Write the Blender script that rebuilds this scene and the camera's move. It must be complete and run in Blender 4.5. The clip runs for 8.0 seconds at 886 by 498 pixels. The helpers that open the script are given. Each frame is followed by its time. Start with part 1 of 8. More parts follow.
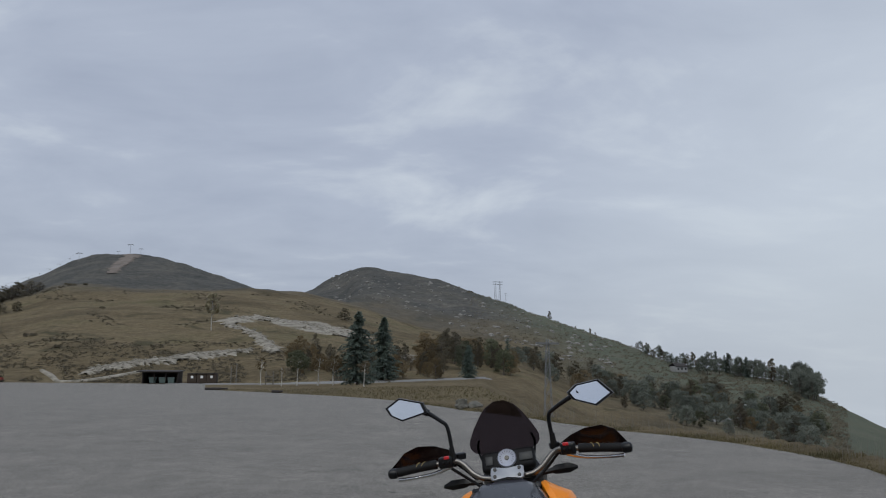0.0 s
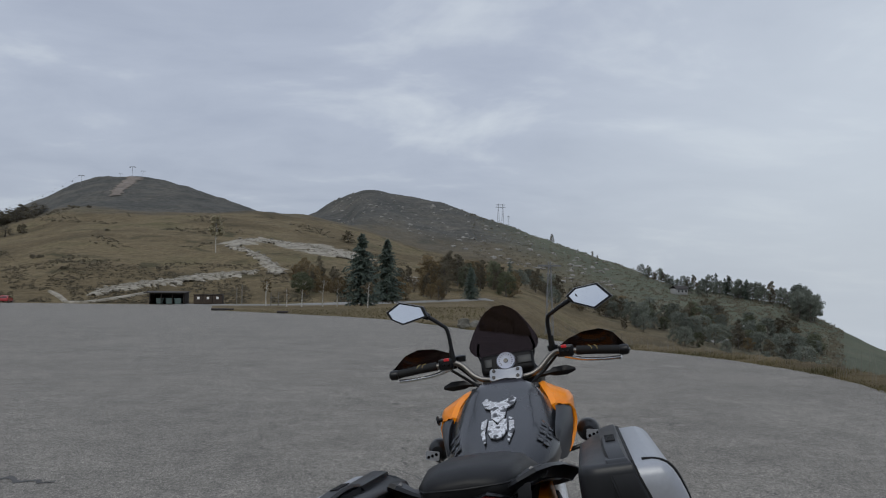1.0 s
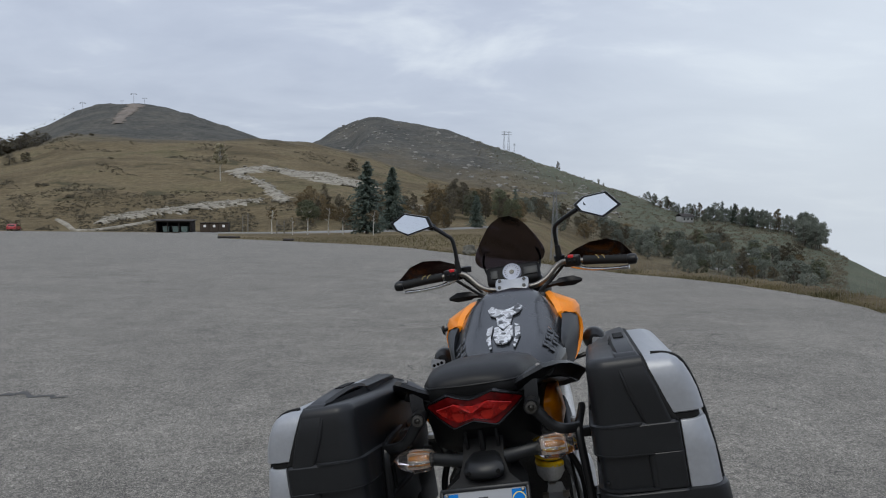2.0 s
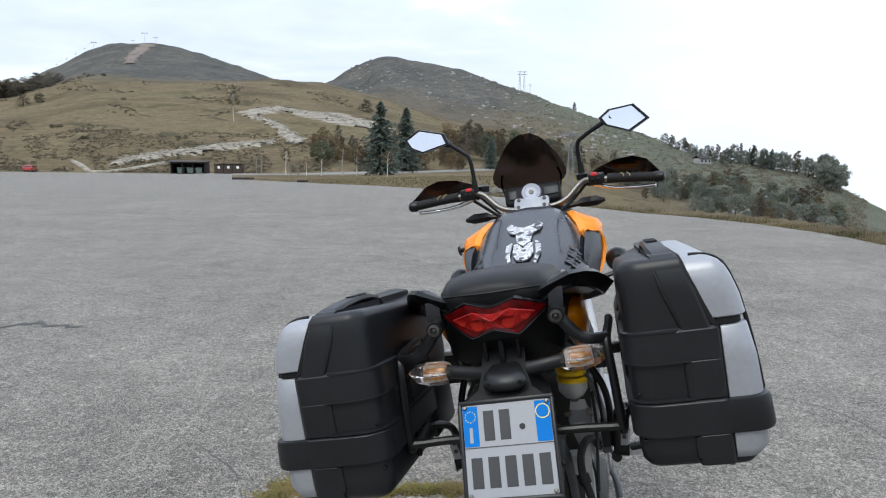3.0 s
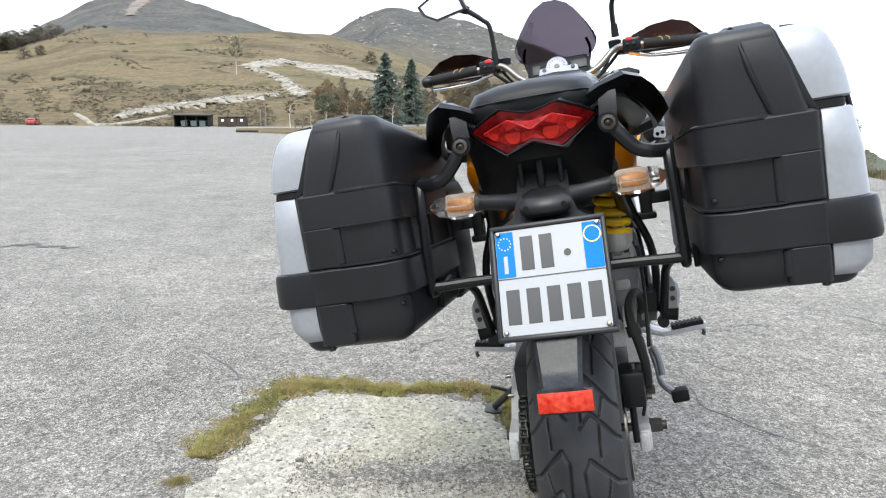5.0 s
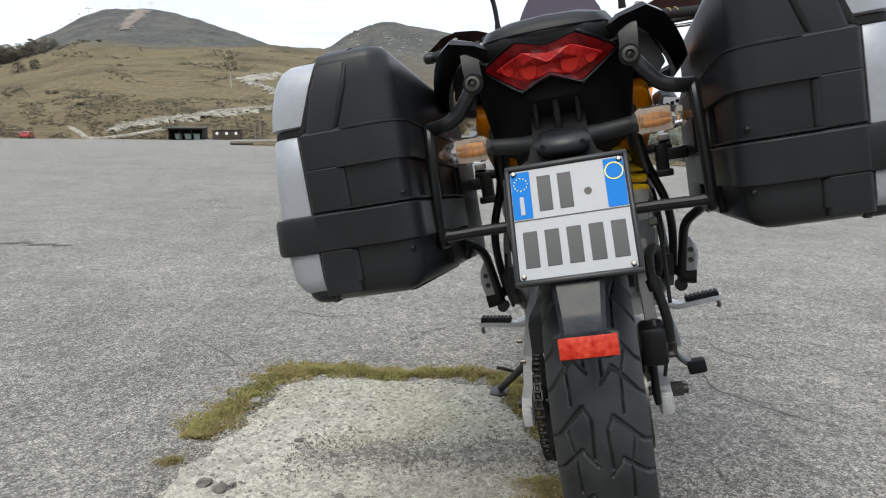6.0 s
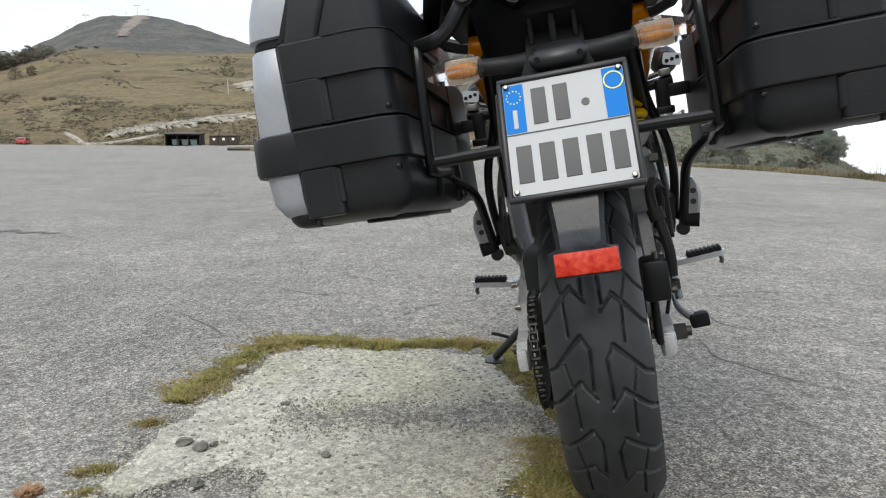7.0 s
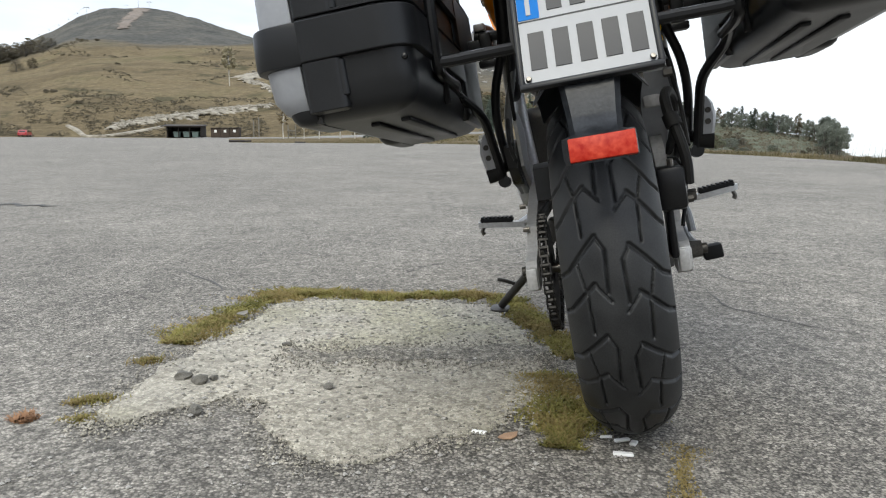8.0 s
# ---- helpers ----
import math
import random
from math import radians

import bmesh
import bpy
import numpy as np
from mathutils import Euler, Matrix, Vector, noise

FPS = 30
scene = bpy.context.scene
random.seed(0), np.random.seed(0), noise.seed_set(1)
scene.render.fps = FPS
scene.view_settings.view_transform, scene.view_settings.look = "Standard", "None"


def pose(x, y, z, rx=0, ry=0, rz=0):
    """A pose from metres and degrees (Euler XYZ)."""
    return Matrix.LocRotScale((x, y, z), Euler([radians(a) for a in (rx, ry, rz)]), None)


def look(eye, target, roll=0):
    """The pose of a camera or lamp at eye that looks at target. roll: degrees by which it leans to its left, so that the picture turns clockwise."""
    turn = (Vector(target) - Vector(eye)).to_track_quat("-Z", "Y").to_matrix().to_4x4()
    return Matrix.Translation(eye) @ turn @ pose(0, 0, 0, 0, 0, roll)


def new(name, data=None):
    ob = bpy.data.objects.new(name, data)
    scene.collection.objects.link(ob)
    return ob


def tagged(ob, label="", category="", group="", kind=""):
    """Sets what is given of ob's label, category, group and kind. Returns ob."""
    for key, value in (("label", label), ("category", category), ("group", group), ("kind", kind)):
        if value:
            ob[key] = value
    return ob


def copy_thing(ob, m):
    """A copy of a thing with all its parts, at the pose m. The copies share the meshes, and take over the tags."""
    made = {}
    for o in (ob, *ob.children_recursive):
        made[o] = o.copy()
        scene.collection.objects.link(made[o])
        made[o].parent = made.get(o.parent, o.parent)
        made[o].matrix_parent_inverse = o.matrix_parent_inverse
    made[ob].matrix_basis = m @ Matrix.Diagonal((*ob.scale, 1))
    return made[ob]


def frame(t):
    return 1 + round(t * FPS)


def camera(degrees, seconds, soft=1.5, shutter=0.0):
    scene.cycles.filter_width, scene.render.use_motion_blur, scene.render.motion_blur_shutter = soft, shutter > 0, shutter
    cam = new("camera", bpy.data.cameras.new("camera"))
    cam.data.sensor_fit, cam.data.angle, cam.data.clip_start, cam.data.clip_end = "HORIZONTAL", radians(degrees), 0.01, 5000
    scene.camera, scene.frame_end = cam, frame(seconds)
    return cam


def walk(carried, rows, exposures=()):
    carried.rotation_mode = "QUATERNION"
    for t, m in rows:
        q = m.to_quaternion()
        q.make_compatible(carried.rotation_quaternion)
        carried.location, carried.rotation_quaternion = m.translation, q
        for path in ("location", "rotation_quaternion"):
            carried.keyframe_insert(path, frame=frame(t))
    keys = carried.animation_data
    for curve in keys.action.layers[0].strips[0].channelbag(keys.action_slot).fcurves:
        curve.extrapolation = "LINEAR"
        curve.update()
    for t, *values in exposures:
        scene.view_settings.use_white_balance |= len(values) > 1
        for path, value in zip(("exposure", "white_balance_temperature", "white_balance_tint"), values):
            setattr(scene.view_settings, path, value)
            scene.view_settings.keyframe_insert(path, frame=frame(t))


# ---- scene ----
cam = camera(62.6, 8.0, soft=1.15)
PATH = [
    (0, (-0.462, -2.219, 1.492), (-0.361, -0.248, 1.819), 0.5),
    (0.5, (-0.454, -2.204, 1.454), (-0.355, -0.218, 1.67), 0.5),
    (1, (-0.449, -2.195, 1.422), (-0.353, -0.2, 1.539), 0.6),
    (1.5, (-0.445, -2.173, 1.388), (-0.353, -0.176, 1.404), 0.6),
    (3, (-0.449, -2.03, 1.253), (-0.403, -0.045, 1.015), 0.6),
    (3.5, (-0.446, -1.939, 1.192), (-0.422, 0.039, 0.897), 0.7),
    (4, (-0.448, -1.884, 1.123), (-0.429, 0.088, 0.788), 0.6),
    (4.5, (-0.472, -1.845, 1.045), (-0.445, 0.123, 0.686), 0.6),
    (4.7, (-0.475, -1.838, 1.007), (-0.446, 0.129, 0.645), 0.6),
    (6, (-0.507, -1.773, 0.831), (-0.46, 0.2, 0.507), 0.5),
    (6.5, (-0.494, -1.739, 0.762), (-0.443, 0.236, 0.454), 0.5),
    (7, (-0.491, -1.722, 0.69), (-0.437, 0.254, 0.382), 0.4),
    (7.5, (-0.496, -1.71, 0.616), (-0.448, 0.266, 0.309), 0.4),
    (8, (-0.498, -1.698, 0.545), (-0.449, 0.274, 0.217), 0.3),
]
EXPOSURES = [(0, -0.05, 6350, 5), (1.7, 0.08, 6450, 5), (2.8, 1.0, 6400, 4), (3.6, 1.05, 6400, 4), (4.6, 2.0, 6450, 4), (5.9, 1.22, 6750, 3), (7, 1.25, 6750, 3), (7.5, 1.28, 6750, 3), (8, 1.18, 6850, 3)]
walk(cam, [(t, look(eye, target, roll)) for t, eye, target, roll in PATH], EXPOSURES)


# ---- sky and sun ----
world = bpy.data.worlds.new("overcast_sky")
scene.world = world
world.use_nodes = True
wn, wl = world.node_tree.nodes, world.node_tree.links
wn.clear()


def wnode(kind, **values):
    n = wn.new(kind)
    for k, v in values.items():
        n.inputs[k].default_value = v
    return n


SUN_UP, SUN_TURN = 48.0, 205.0
out = wn.new("ShaderNodeOutputWorld")
back = wnode("ShaderNodeBackground", Strength=1.0)
sky = wn.new("ShaderNodeTexSky")
sky.sky_type, sky.sun_disc = "NISHITA", False
sky.sun_elevation, sky.sun_rotation = radians(SUN_UP), radians(SUN_TURN)
sky.air_density, sky.dust_density = 1.0, 4.0
dim = wn.new("ShaderNodeVectorMath")
dim.operation = "SCALE"
dim.inputs["Scale"].default_value = 0.09
coord = wn.new("ShaderNodeTexCoord")
split = wn.new("ShaderNodeSeparateXYZ")
lift = wn.new("ShaderNodeMath")
lift.operation = "ADD"
lift.inputs[1].default_value = 0.22
floor_ = wn.new("ShaderNodeMath")
floor_.operation = "MAXIMUM"
floor_.inputs[1].default_value = 0.05
dx, dy = wn.new("ShaderNodeMath"), wn.new("ShaderNodeMath")
dx.operation = dy.operation = "DIVIDE"
flat = wn.new("ShaderNodeCombineXYZ")
turn = wn.new("ShaderNodeMapping")
turn.inputs["Rotation"].default_value = (0, 0, radians(28))
turn.inputs["Scale"].default_value = (0.75, 1.05, 1.0)
big = wnode("ShaderNodeTexNoise", Scale=1.7, Detail=7.0, Roughness=0.56, Distortion=0.45)
fine = wnode("ShaderNodeTexNoise", Scale=4.0, Detail=5.0, Roughness=0.55, Distortion=0.6)
mixn = wnode("ShaderNodeMath")
mixn.operation = "MULTIPLY_ADD"
mixn.inputs[1].default_value = 0.26
ramp = wn.new("ShaderNodeValToRGB")
ramp.color_ramp.elements[0].position, ramp.color_ramp.elements[0].color = 0.40, (0.38, 0.415, 0.53, 1)
ramp.color_ramp.elements[1].position, ramp.color_ramp.elements[1].color = 0.90, (0.70, 0.73, 0.80, 1)
mid_el = ramp.color_ramp.elements.new(0.66)
mid_el.color = (0.47, 0.505, 0.62, 1)
# towards the valley the cloud thins to bright mist
side = wn.new("ShaderNodeVectorMath")
side.operation = "DOT_PRODUCT"
side.inputs[1].default_value = Vector((0.72, 0.69, -0.12)).normalized()
sideramp = wn.new("ShaderNodeMapRange")
for k, v in ((1, 0.72), (2, 1.0), (3, 0.0), (4, 0.85)):
    sideramp.inputs[k].default_value = v
bright = wn.new("ShaderNodeMix")
bright.data_type = "RGBA"
bright.inputs["B"].default_value = (0.71, 0.745, 0.82, 1)
low = wn.new("ShaderNodeMapRange")
for k, v in ((1, 0.30), (2, -0.02), (3, 0.0), (4, 0.30)):
    low.inputs[k].default_value = v
pale = wn.new("ShaderNodeMix")
pale.data_type = "RGBA"
pale.inputs["B"].default_value = (0.54, 0.575, 0.65, 1)
cover = wn.new("ShaderNodeMix")
cover.data_type = "RGBA"
cover.inputs["Factor"].default_value = 0.93
wl.new(coord.outputs["Generated"], split.inputs[0])
wl.new(split.outputs["Z"], lift.inputs[0])
wl.new(lift.outputs[0], floor_.inputs[0])
wl.new(split.outputs["X"], dx.inputs[0]), wl.new(floor_.outputs[0], dx.inputs[1])
wl.new(split.outputs["Y"], dy.inputs[0]), wl.new(floor_.outputs[0], dy.inputs[1])
wl.new(dx.outputs[0], flat.inputs[0]), wl.new(dy.outputs[0], flat.inputs[1])
wl.new(flat.outputs[0], turn.inputs["Vector"])
wl.new(turn.outputs[0], big.inputs["Vector"]), wl.new(turn.outputs[0], fine.inputs["Vector"])
wl.new(fine.outputs["Fac"], mixn.inputs[0]), wl.new(big.outputs["Fac"], mixn.inputs[2])
wl.new(mixn.outputs[0], ramp.inputs["Fac"])
wl.new(coord.outputs["Generated"], side.inputs[0])
wl.new(side.outputs["Value"], sideramp.inputs[0])
wl.new(sideramp.outputs[0], bright.inputs["Factor"])
wl.new(ramp.outputs["Color"], bright.inputs["A"])
wl.new(split.outputs["Z"], low.inputs[0])
wl.new(low.outputs[0], pale.inputs["Factor"])
wl.new(bright.outputs["Result"], pale.inputs["A"])
wl.new(sky.outputs["Color"], dim.inputs[0])
wl.new(dim.outputs[0], cover.inputs["A"])
wl.new(pale.outputs["Result"], cover.inputs["B"])
zen = wn.new("ShaderNodeMapRange")
zen.interpolation_type = "SMOOTHSTEP"
for k, v in ((1, 0.42), (2, 0.95), (3, 1.0), (4, 1.95)):
    zen.inputs[k].default_value = v
wl.new(split.outputs["Z"], zen.inputs[0])
haze_low = wn.new("ShaderNodeMapRange")
for k, v in ((1, 0.02), (2, 0.22), (3, 0.90), (4, 1.0)):
    haze_low.inputs[k].default_value = v
both_ends = wn.new("ShaderNodeMath")
both_ends.operation = "MULTIPLY"
wl.new(split.outputs["Z"], haze_low.inputs[0])
wl.new(zen.outputs[0], both_ends.inputs[0]), wl.new(haze_low.outputs[0], both_ends.inputs[1])
wl.new(both_ends.outputs[0], back.inputs["Strength"])
wl.new(cover.outputs["Result"], back.inputs["Color"])
wl.new(back.outputs[0], out.inputs[0])

sun_data = bpy.data.lights.new("sun", "SUN")
sun_data.energy, sun_data.angle, sun_data.color = 0.9, radians(28), (1.0, 0.95, 0.88)
sun = new("sun", sun_data)
sun.matrix_world = pose(0, 0, 60, 90 - SUN_UP, 0, 180 - SUN_TURN)


# ---- materials ----
def material(name, colour, rough=0.6, metal=0.0, vary=0.12, scale=40.0, fine_scale=None, bump=0.15, depth=0.002, spec=0.5, coat=0.0, colour2=None, by_object=0.0):
    """A surface with stains, grain and relief at two scales (per metre)."""
    m = bpy.data.materials.new(name)
    m.use_nodes = True
    n, l = m.node_tree.nodes, m.node_tree.links
    b = n["Principled BSDF"]
    b.inputs["Metallic"].default_value = metal
    b.inputs["Specular IOR Level"].default_value = spec
    b.inputs["Coat Weight"].default_value = coat
    b.inputs["Coat Roughness"].default_value = 0.08
    co = n.new("ShaderNodeTexCoord")
    n1, n2 = n.new("ShaderNodeTexNoise"), n.new("ShaderNodeTexNoise")
    n1.inputs["Scale"].default_value, n1.inputs["Detail"].default_value = scale * 0.12, 5
    n2.inputs["Scale"].default_value, n2.inputs["Detail"].default_value = fine_scale or scale * 4, 4
    l.new(co.outputs["Object"], n1.inputs["Vector"]), l.new(co.outputs["Object"], n2.inputs["Vector"])
    mixf = n.new("ShaderNodeMath")
    mixf.operation = "MULTIPLY_ADD"
    mixf.inputs[1].default_value = 0.5
    half = n.new("ShaderNodeMath")
    half.operation = "MULTIPLY"
    half.inputs[1].default_value = 0.5
    l.new(n2.outputs["Fac"], half.inputs[0])
    l.new(n1.outputs["Fac"], mixf.inputs[0]), l.new(half.outputs[0], mixf.inputs[2])
    r = n.new("ShaderNodeValToRGB")
    dark = [c * (1 - vary) for c in colour]
    lite = list(colour2) if colour2 else [min(1, c * (1 + vary)) for c in colour]
    r.color_ramp.elements[0].position, r.color_ramp.elements[0].color = 0.34, (*dark, 1)
    r.color_ramp.elements[1].position, r.color_ramp.elements[1].color = 0.66, (*lite, 1)
    l.new(mixf.outputs[0], r.inputs["Fac"])
    col = r.outputs["Color"]
    if by_object:
        info, hsv, mr = n.new("ShaderNodeObjectInfo"), n.new("ShaderNodeHueSaturation"), n.new("ShaderNodeMapRange")
        mr.inputs[3].default_value, mr.inputs[4].default_value = 1 - by_object, 1 + by_object
        l.new(info.outputs["Random"], mr.inputs[0]), l.new(mr.outputs[0], hsv.inputs["Value"]), l.new(col, hsv.inputs["Color"])
        col = hsv.outputs["Color"]
    l.new(col, b.inputs["Base Color"])
    rr = n.new("ShaderNodeMapRange")
    rr.inputs[3].default_value, rr.inputs[4].default_value = max(0.02, rough - 0.12), min(1, rough + 0.12)
    l.new(n1.outputs["Fac"], rr.inputs[0]), l.new(rr.outputs[0], b.inputs["Roughness"])
    if bump:
        bp_ = n.new("ShaderNodeBump")
        bp_.inputs["Strength"].default_value, bp_.inputs["Distance"].default_value = bump, depth
        l.new(n2.outputs["Fac"], bp_.inputs["Height"]), l.new(bp_.outputs[0], b.inputs["Normal"])
    return m


def asphalt_material(name, stone_lo, stone_hi, binder, size, cracks=True, speckle=1.0, lichen=0.0):
    """Worn asphalt: pale chippings in dark binder, patchy wear and fine cracks."""
    m = bpy.data.materials.new(name)
    m.use_nodes = True
    n, l = m.node_tree.nodes, m.node_tree.links
    b = n["Principled BSDF"]
    b.inputs["Roughness"].default_value, b.inputs["Specular IOR Level"].default_value = 0.85, 0.3
    co = n.new("ShaderNodeTexCoord")
    v = n.new("ShaderNodeTexVoronoi")
    v.inputs["Scale"].default_value, v.inputs["Randomness"].default_value = 1.0 / size, 1.0
    l.new(co.outputs["Object"], v.inputs["Vector"])
    v2 = n.new("ShaderNodeTexVoronoi")
    v2.inputs["Scale"].default_value = 2.3 / size
    l.new(co.outputs["Object"], v2.inputs["Vector"])
    sep = n.new("ShaderNodeSeparateColor")
    l.new(v.outputs["Color"], sep.inputs[0])
    stone = n.new("ShaderNodeMix")
    stone.data_type = "RGBA"
    stone.inputs["A"].default_value, stone.inputs["B"].default_value = (*stone_lo, 1), (*stone_hi, 1)
    l.new(sep.outputs[0], stone.inputs["Factor"])
    gap = n.new("ShaderNodeMapRange")
    gap.inputs[1].default_value, gap.inputs[2].default_value = 0.42, 0.75
    l.new(v.outputs["Distance"], gap.inputs[0])
    worn = n.new("ShaderNodeTexNoise")
    worn.inputs["Scale"].default_value, worn.inputs["Detail"].default_value, worn.inputs["Roughness"].default_value = 0.55, 8, 0.62
    l.new(co.outputs["Object"], worn.inputs["Vector"])
    wr = n.new("ShaderNodeMapRange")
    wr.inputs[1].default_value, wr.inputs[2].default_value, wr.inputs[3].default_value, wr.inputs[4].default_value = 0.36, 0.64, 0.45, 1.1
    l.new(worn.outputs["Fac"], wr.inputs[0])
    gapf = n.new("ShaderNodeMath")
    gapf.operation = "MULTIPLY"
    l.new(gap.outputs[0], gapf.inputs[0]), l.new(wr.outputs[0], gapf.inputs[1])
    base = n.new("ShaderNodeMix")
    base.data_type = "RGBA"
    base.inputs["B"].default_value = (*binder, 1)
    l.new(gapf.outputs[0], base.inputs["Factor"]), l.new(stone.outputs["Result"], base.inputs["A"])
    blot = n.new("ShaderNodeTexNoise")
    blot.inputs["Scale"].default_value, blot.inputs["Detail"].default_value = 2.6, 11
    blot.inputs["Roughness"].default_value = 0.74
    l.new(co.outputs["Object"], blot.inputs["Vector"])
    br = n.new("ShaderNodeMapRange")
    br.inputs[1].default_value, br.inputs[2].default_value, br.inputs[3].default_value, br.inputs[4].default_value = 0.32, 0.70, 1 - 0.24 * speckle, 1 + 0.22 * speckle
    l.new(blot.outputs["Fac"], br.inputs[0])
    mul = n.new("ShaderNodeVectorMath")
    mul.operation = "SCALE"
    l.new(base.outputs["Result"], mul.inputs[0]), l.new(br.outputs[0], mul.inputs["Scale"])
    # coarser chippings, lighter and darker by the stone
    grain = n.new("ShaderNodeTexVoronoi")
    grain.inputs["Scale"].default_value = 92.0
    l.new(co.outputs["Object"], grain.inputs["Vector"])
    gsep = n.new("ShaderNodeSeparateColor")
    l.new(grain.outputs["Color"], gsep.inputs[0])
    gr = n.new("ShaderNodeMapRange")
    gr.inputs[3].default_value, gr.inputs[4].default_value = 1 - 0.40 * speckle, 1 + 0.40 * speckle
    l.new(gsep.outputs[1], gr.inputs[0])
    mul2 = n.new("ShaderNodeVectorMath")
    mul2.operation = "SCALE"
    l.new(mul.outputs[0], mul2.inputs[0]), l.new(gr.outputs[0], mul2.inputs["Scale"])
    mott = n.new("ShaderNodeTexNoise")
    mott.inputs["Scale"].default_value, mott.inputs["Detail"].default_value, mott.inputs["Roughness"].default_value = 17.0, 5, 0.7
    l.new(co.outputs["Object"], mott.inputs["Vector"])
    mr = n.new("ShaderNodeMapRange")
    mr.inputs[1].default_value, mr.inputs[2].default_value, mr.inputs[3].default_value, mr.inputs[4].default_value = 0.36, 0.64, 1 - 0.20 * speckle, 1 + 0.20 * speckle
    l.new(mott.outputs["Fac"], mr.inputs[0])
    mul3 = n.new("ShaderNodeVectorMath")
    mul3.operation = "SCALE"
    l.new(mul2.outputs[0], mul3.inputs[0]), l.new(mr.outputs[0], mul3.inputs["Scale"])
    last = mul3.outputs[0]
    if lichen:
        # yellow-green bloom and dark crumbled pits
        ln = n.new("ShaderNodeTexNoise")
        ln.inputs["Scale"].default_value, ln.inputs["Detail"].default_value, ln.inputs["Roughness"].default_value = 1.7, 5, 0.6
        l.new(co.outputs["Object"], ln.inputs["Vector"])
        lr = n.new("ShaderNodeMapRange")
        lr.inputs[1].default_value, lr.inputs[2].default_value, lr.inputs[4].default_value = 0.50, 0.66, lichen
        l.new(ln.outputs["Fac"], lr.inputs[0])
        lm = n.new("ShaderNodeMix")
        lm.data_type, lm.blend_type = "RGBA", "MULTIPLY"
        lm.inputs["B"].default_value = (0.95, 0.97, 0.74, 1)
        l.new(lr.outputs[0], lm.inputs["Factor"]), l.new(last, lm.inputs["A"])
        pn = n.new("ShaderNodeTexNoise")
        pn.inputs["Scale"].default_value, pn.inputs["Detail"].default_value, pn.inputs["Roughness"].default_value = 34.0, 6, 0.75
        l.new(co.outputs["Object"], pn.inputs["Vector"])
        pr = n.new("ShaderNodeMapRange")
        pr.inputs[1].default_value, pr.inputs[2].default_value, pr.inputs[4].default_value = 0.57, 0.68, 0.7
        l.new(pn.outputs["Fac"], pr.inputs[0])
        pm = n.new("ShaderNodeMix")
        pm.data_type = "RGBA"
        pm.inputs["B"].default_value = (0.115, 0.108, 0.092, 1)
        l.new(pr.outputs[0], pm.inputs["Factor"]), l.new(lm.outputs["Result"], pm.inputs["A"])
        last = pm.outputs["Result"]
    hsum = n.new("ShaderNodeMath")
    hsum.operation = "MULTIPLY_ADD"
    hsum.inputs[1].default_value = -1.0
    v2s = n.new("ShaderNodeMath")
    v2s.operation = "MULTIPLY"
    v2s.inputs[1].default_value = -0.45
    l.new(v2.outputs["Distance"], v2s.inputs[0])
    l.new(v.outputs["Distance"], hsum.inputs[0]), l.new(v2s.outputs[0], hsum.inputs[2])
    if cracks:
        warp = n.new("ShaderNodeTexNoise")
        warp.inputs["Scale"].default_value, warp.inputs["Detail"].default_value = 3.0, 5
        l.new(co.outputs["Object"], warp.inputs["Vector"])
        wv = n.new("ShaderNodeVectorMath")
        wv.operation = "MULTIPLY_ADD"
        wv.inputs[1].default_value = (0.5, 0.5, 0.0)
        l.new(warp.outputs["Color"], wv.inputs[0]), l.new(co.outputs["Object"], wv.inputs[2])
        cv = n.new("ShaderNodeTexVoronoi")
        cv.feature = "DISTANCE_TO_EDGE"
        cv.inputs["Scale"].default_value = 0.42
        l.new(wv.outputs[0], cv.inputs["Vector"])
        thin = n.new("ShaderNodeMapRange")
        thin.inputs[1].default_value, thin.inputs[2].default_value, thin.inputs[3].default_value, thin.inputs[4].default_value = 0.0, 0.0035, 1.0, 0.0
        l.new(cv.outputs["Distance"], thin.inputs[0])
        some = n.new("ShaderNodeMapRange")
        some.inputs[1].default_value, some.inputs[2].default_value = 0.52, 0.60
        l.new(warp.outputs["Fac"], some.inputs[0])
        cf = n.new("ShaderNodeMath")
        cf.operation = "MULTIPLY"
        l.new(thin.outputs[0], cf.inputs[0]), l.new(some.outputs[0], cf.inputs[1])
        cm = n.new("ShaderNodeMix")
        cm.data_type = "RGBA"
        cm.inputs["B"].default_value = (0.035, 0.033, 0.03, 1)
        l.new(cf.outputs[0], cm.inputs["Factor"]), l.new(last, cm.inputs["A"])
        last = cm.outputs["Result"]
    l.new(last, b.inputs["Base Color"])
    bp_ = n.new("ShaderNodeBump")
    bp_.inputs["Strength"].default_value, bp_.inputs["Distance"].default_value = 0.9, size * 0.35
    l.new(hsum.outputs[0], bp_.inputs["Height"]), l.new(bp_.outputs[0], b.inputs["Normal"])
    return m


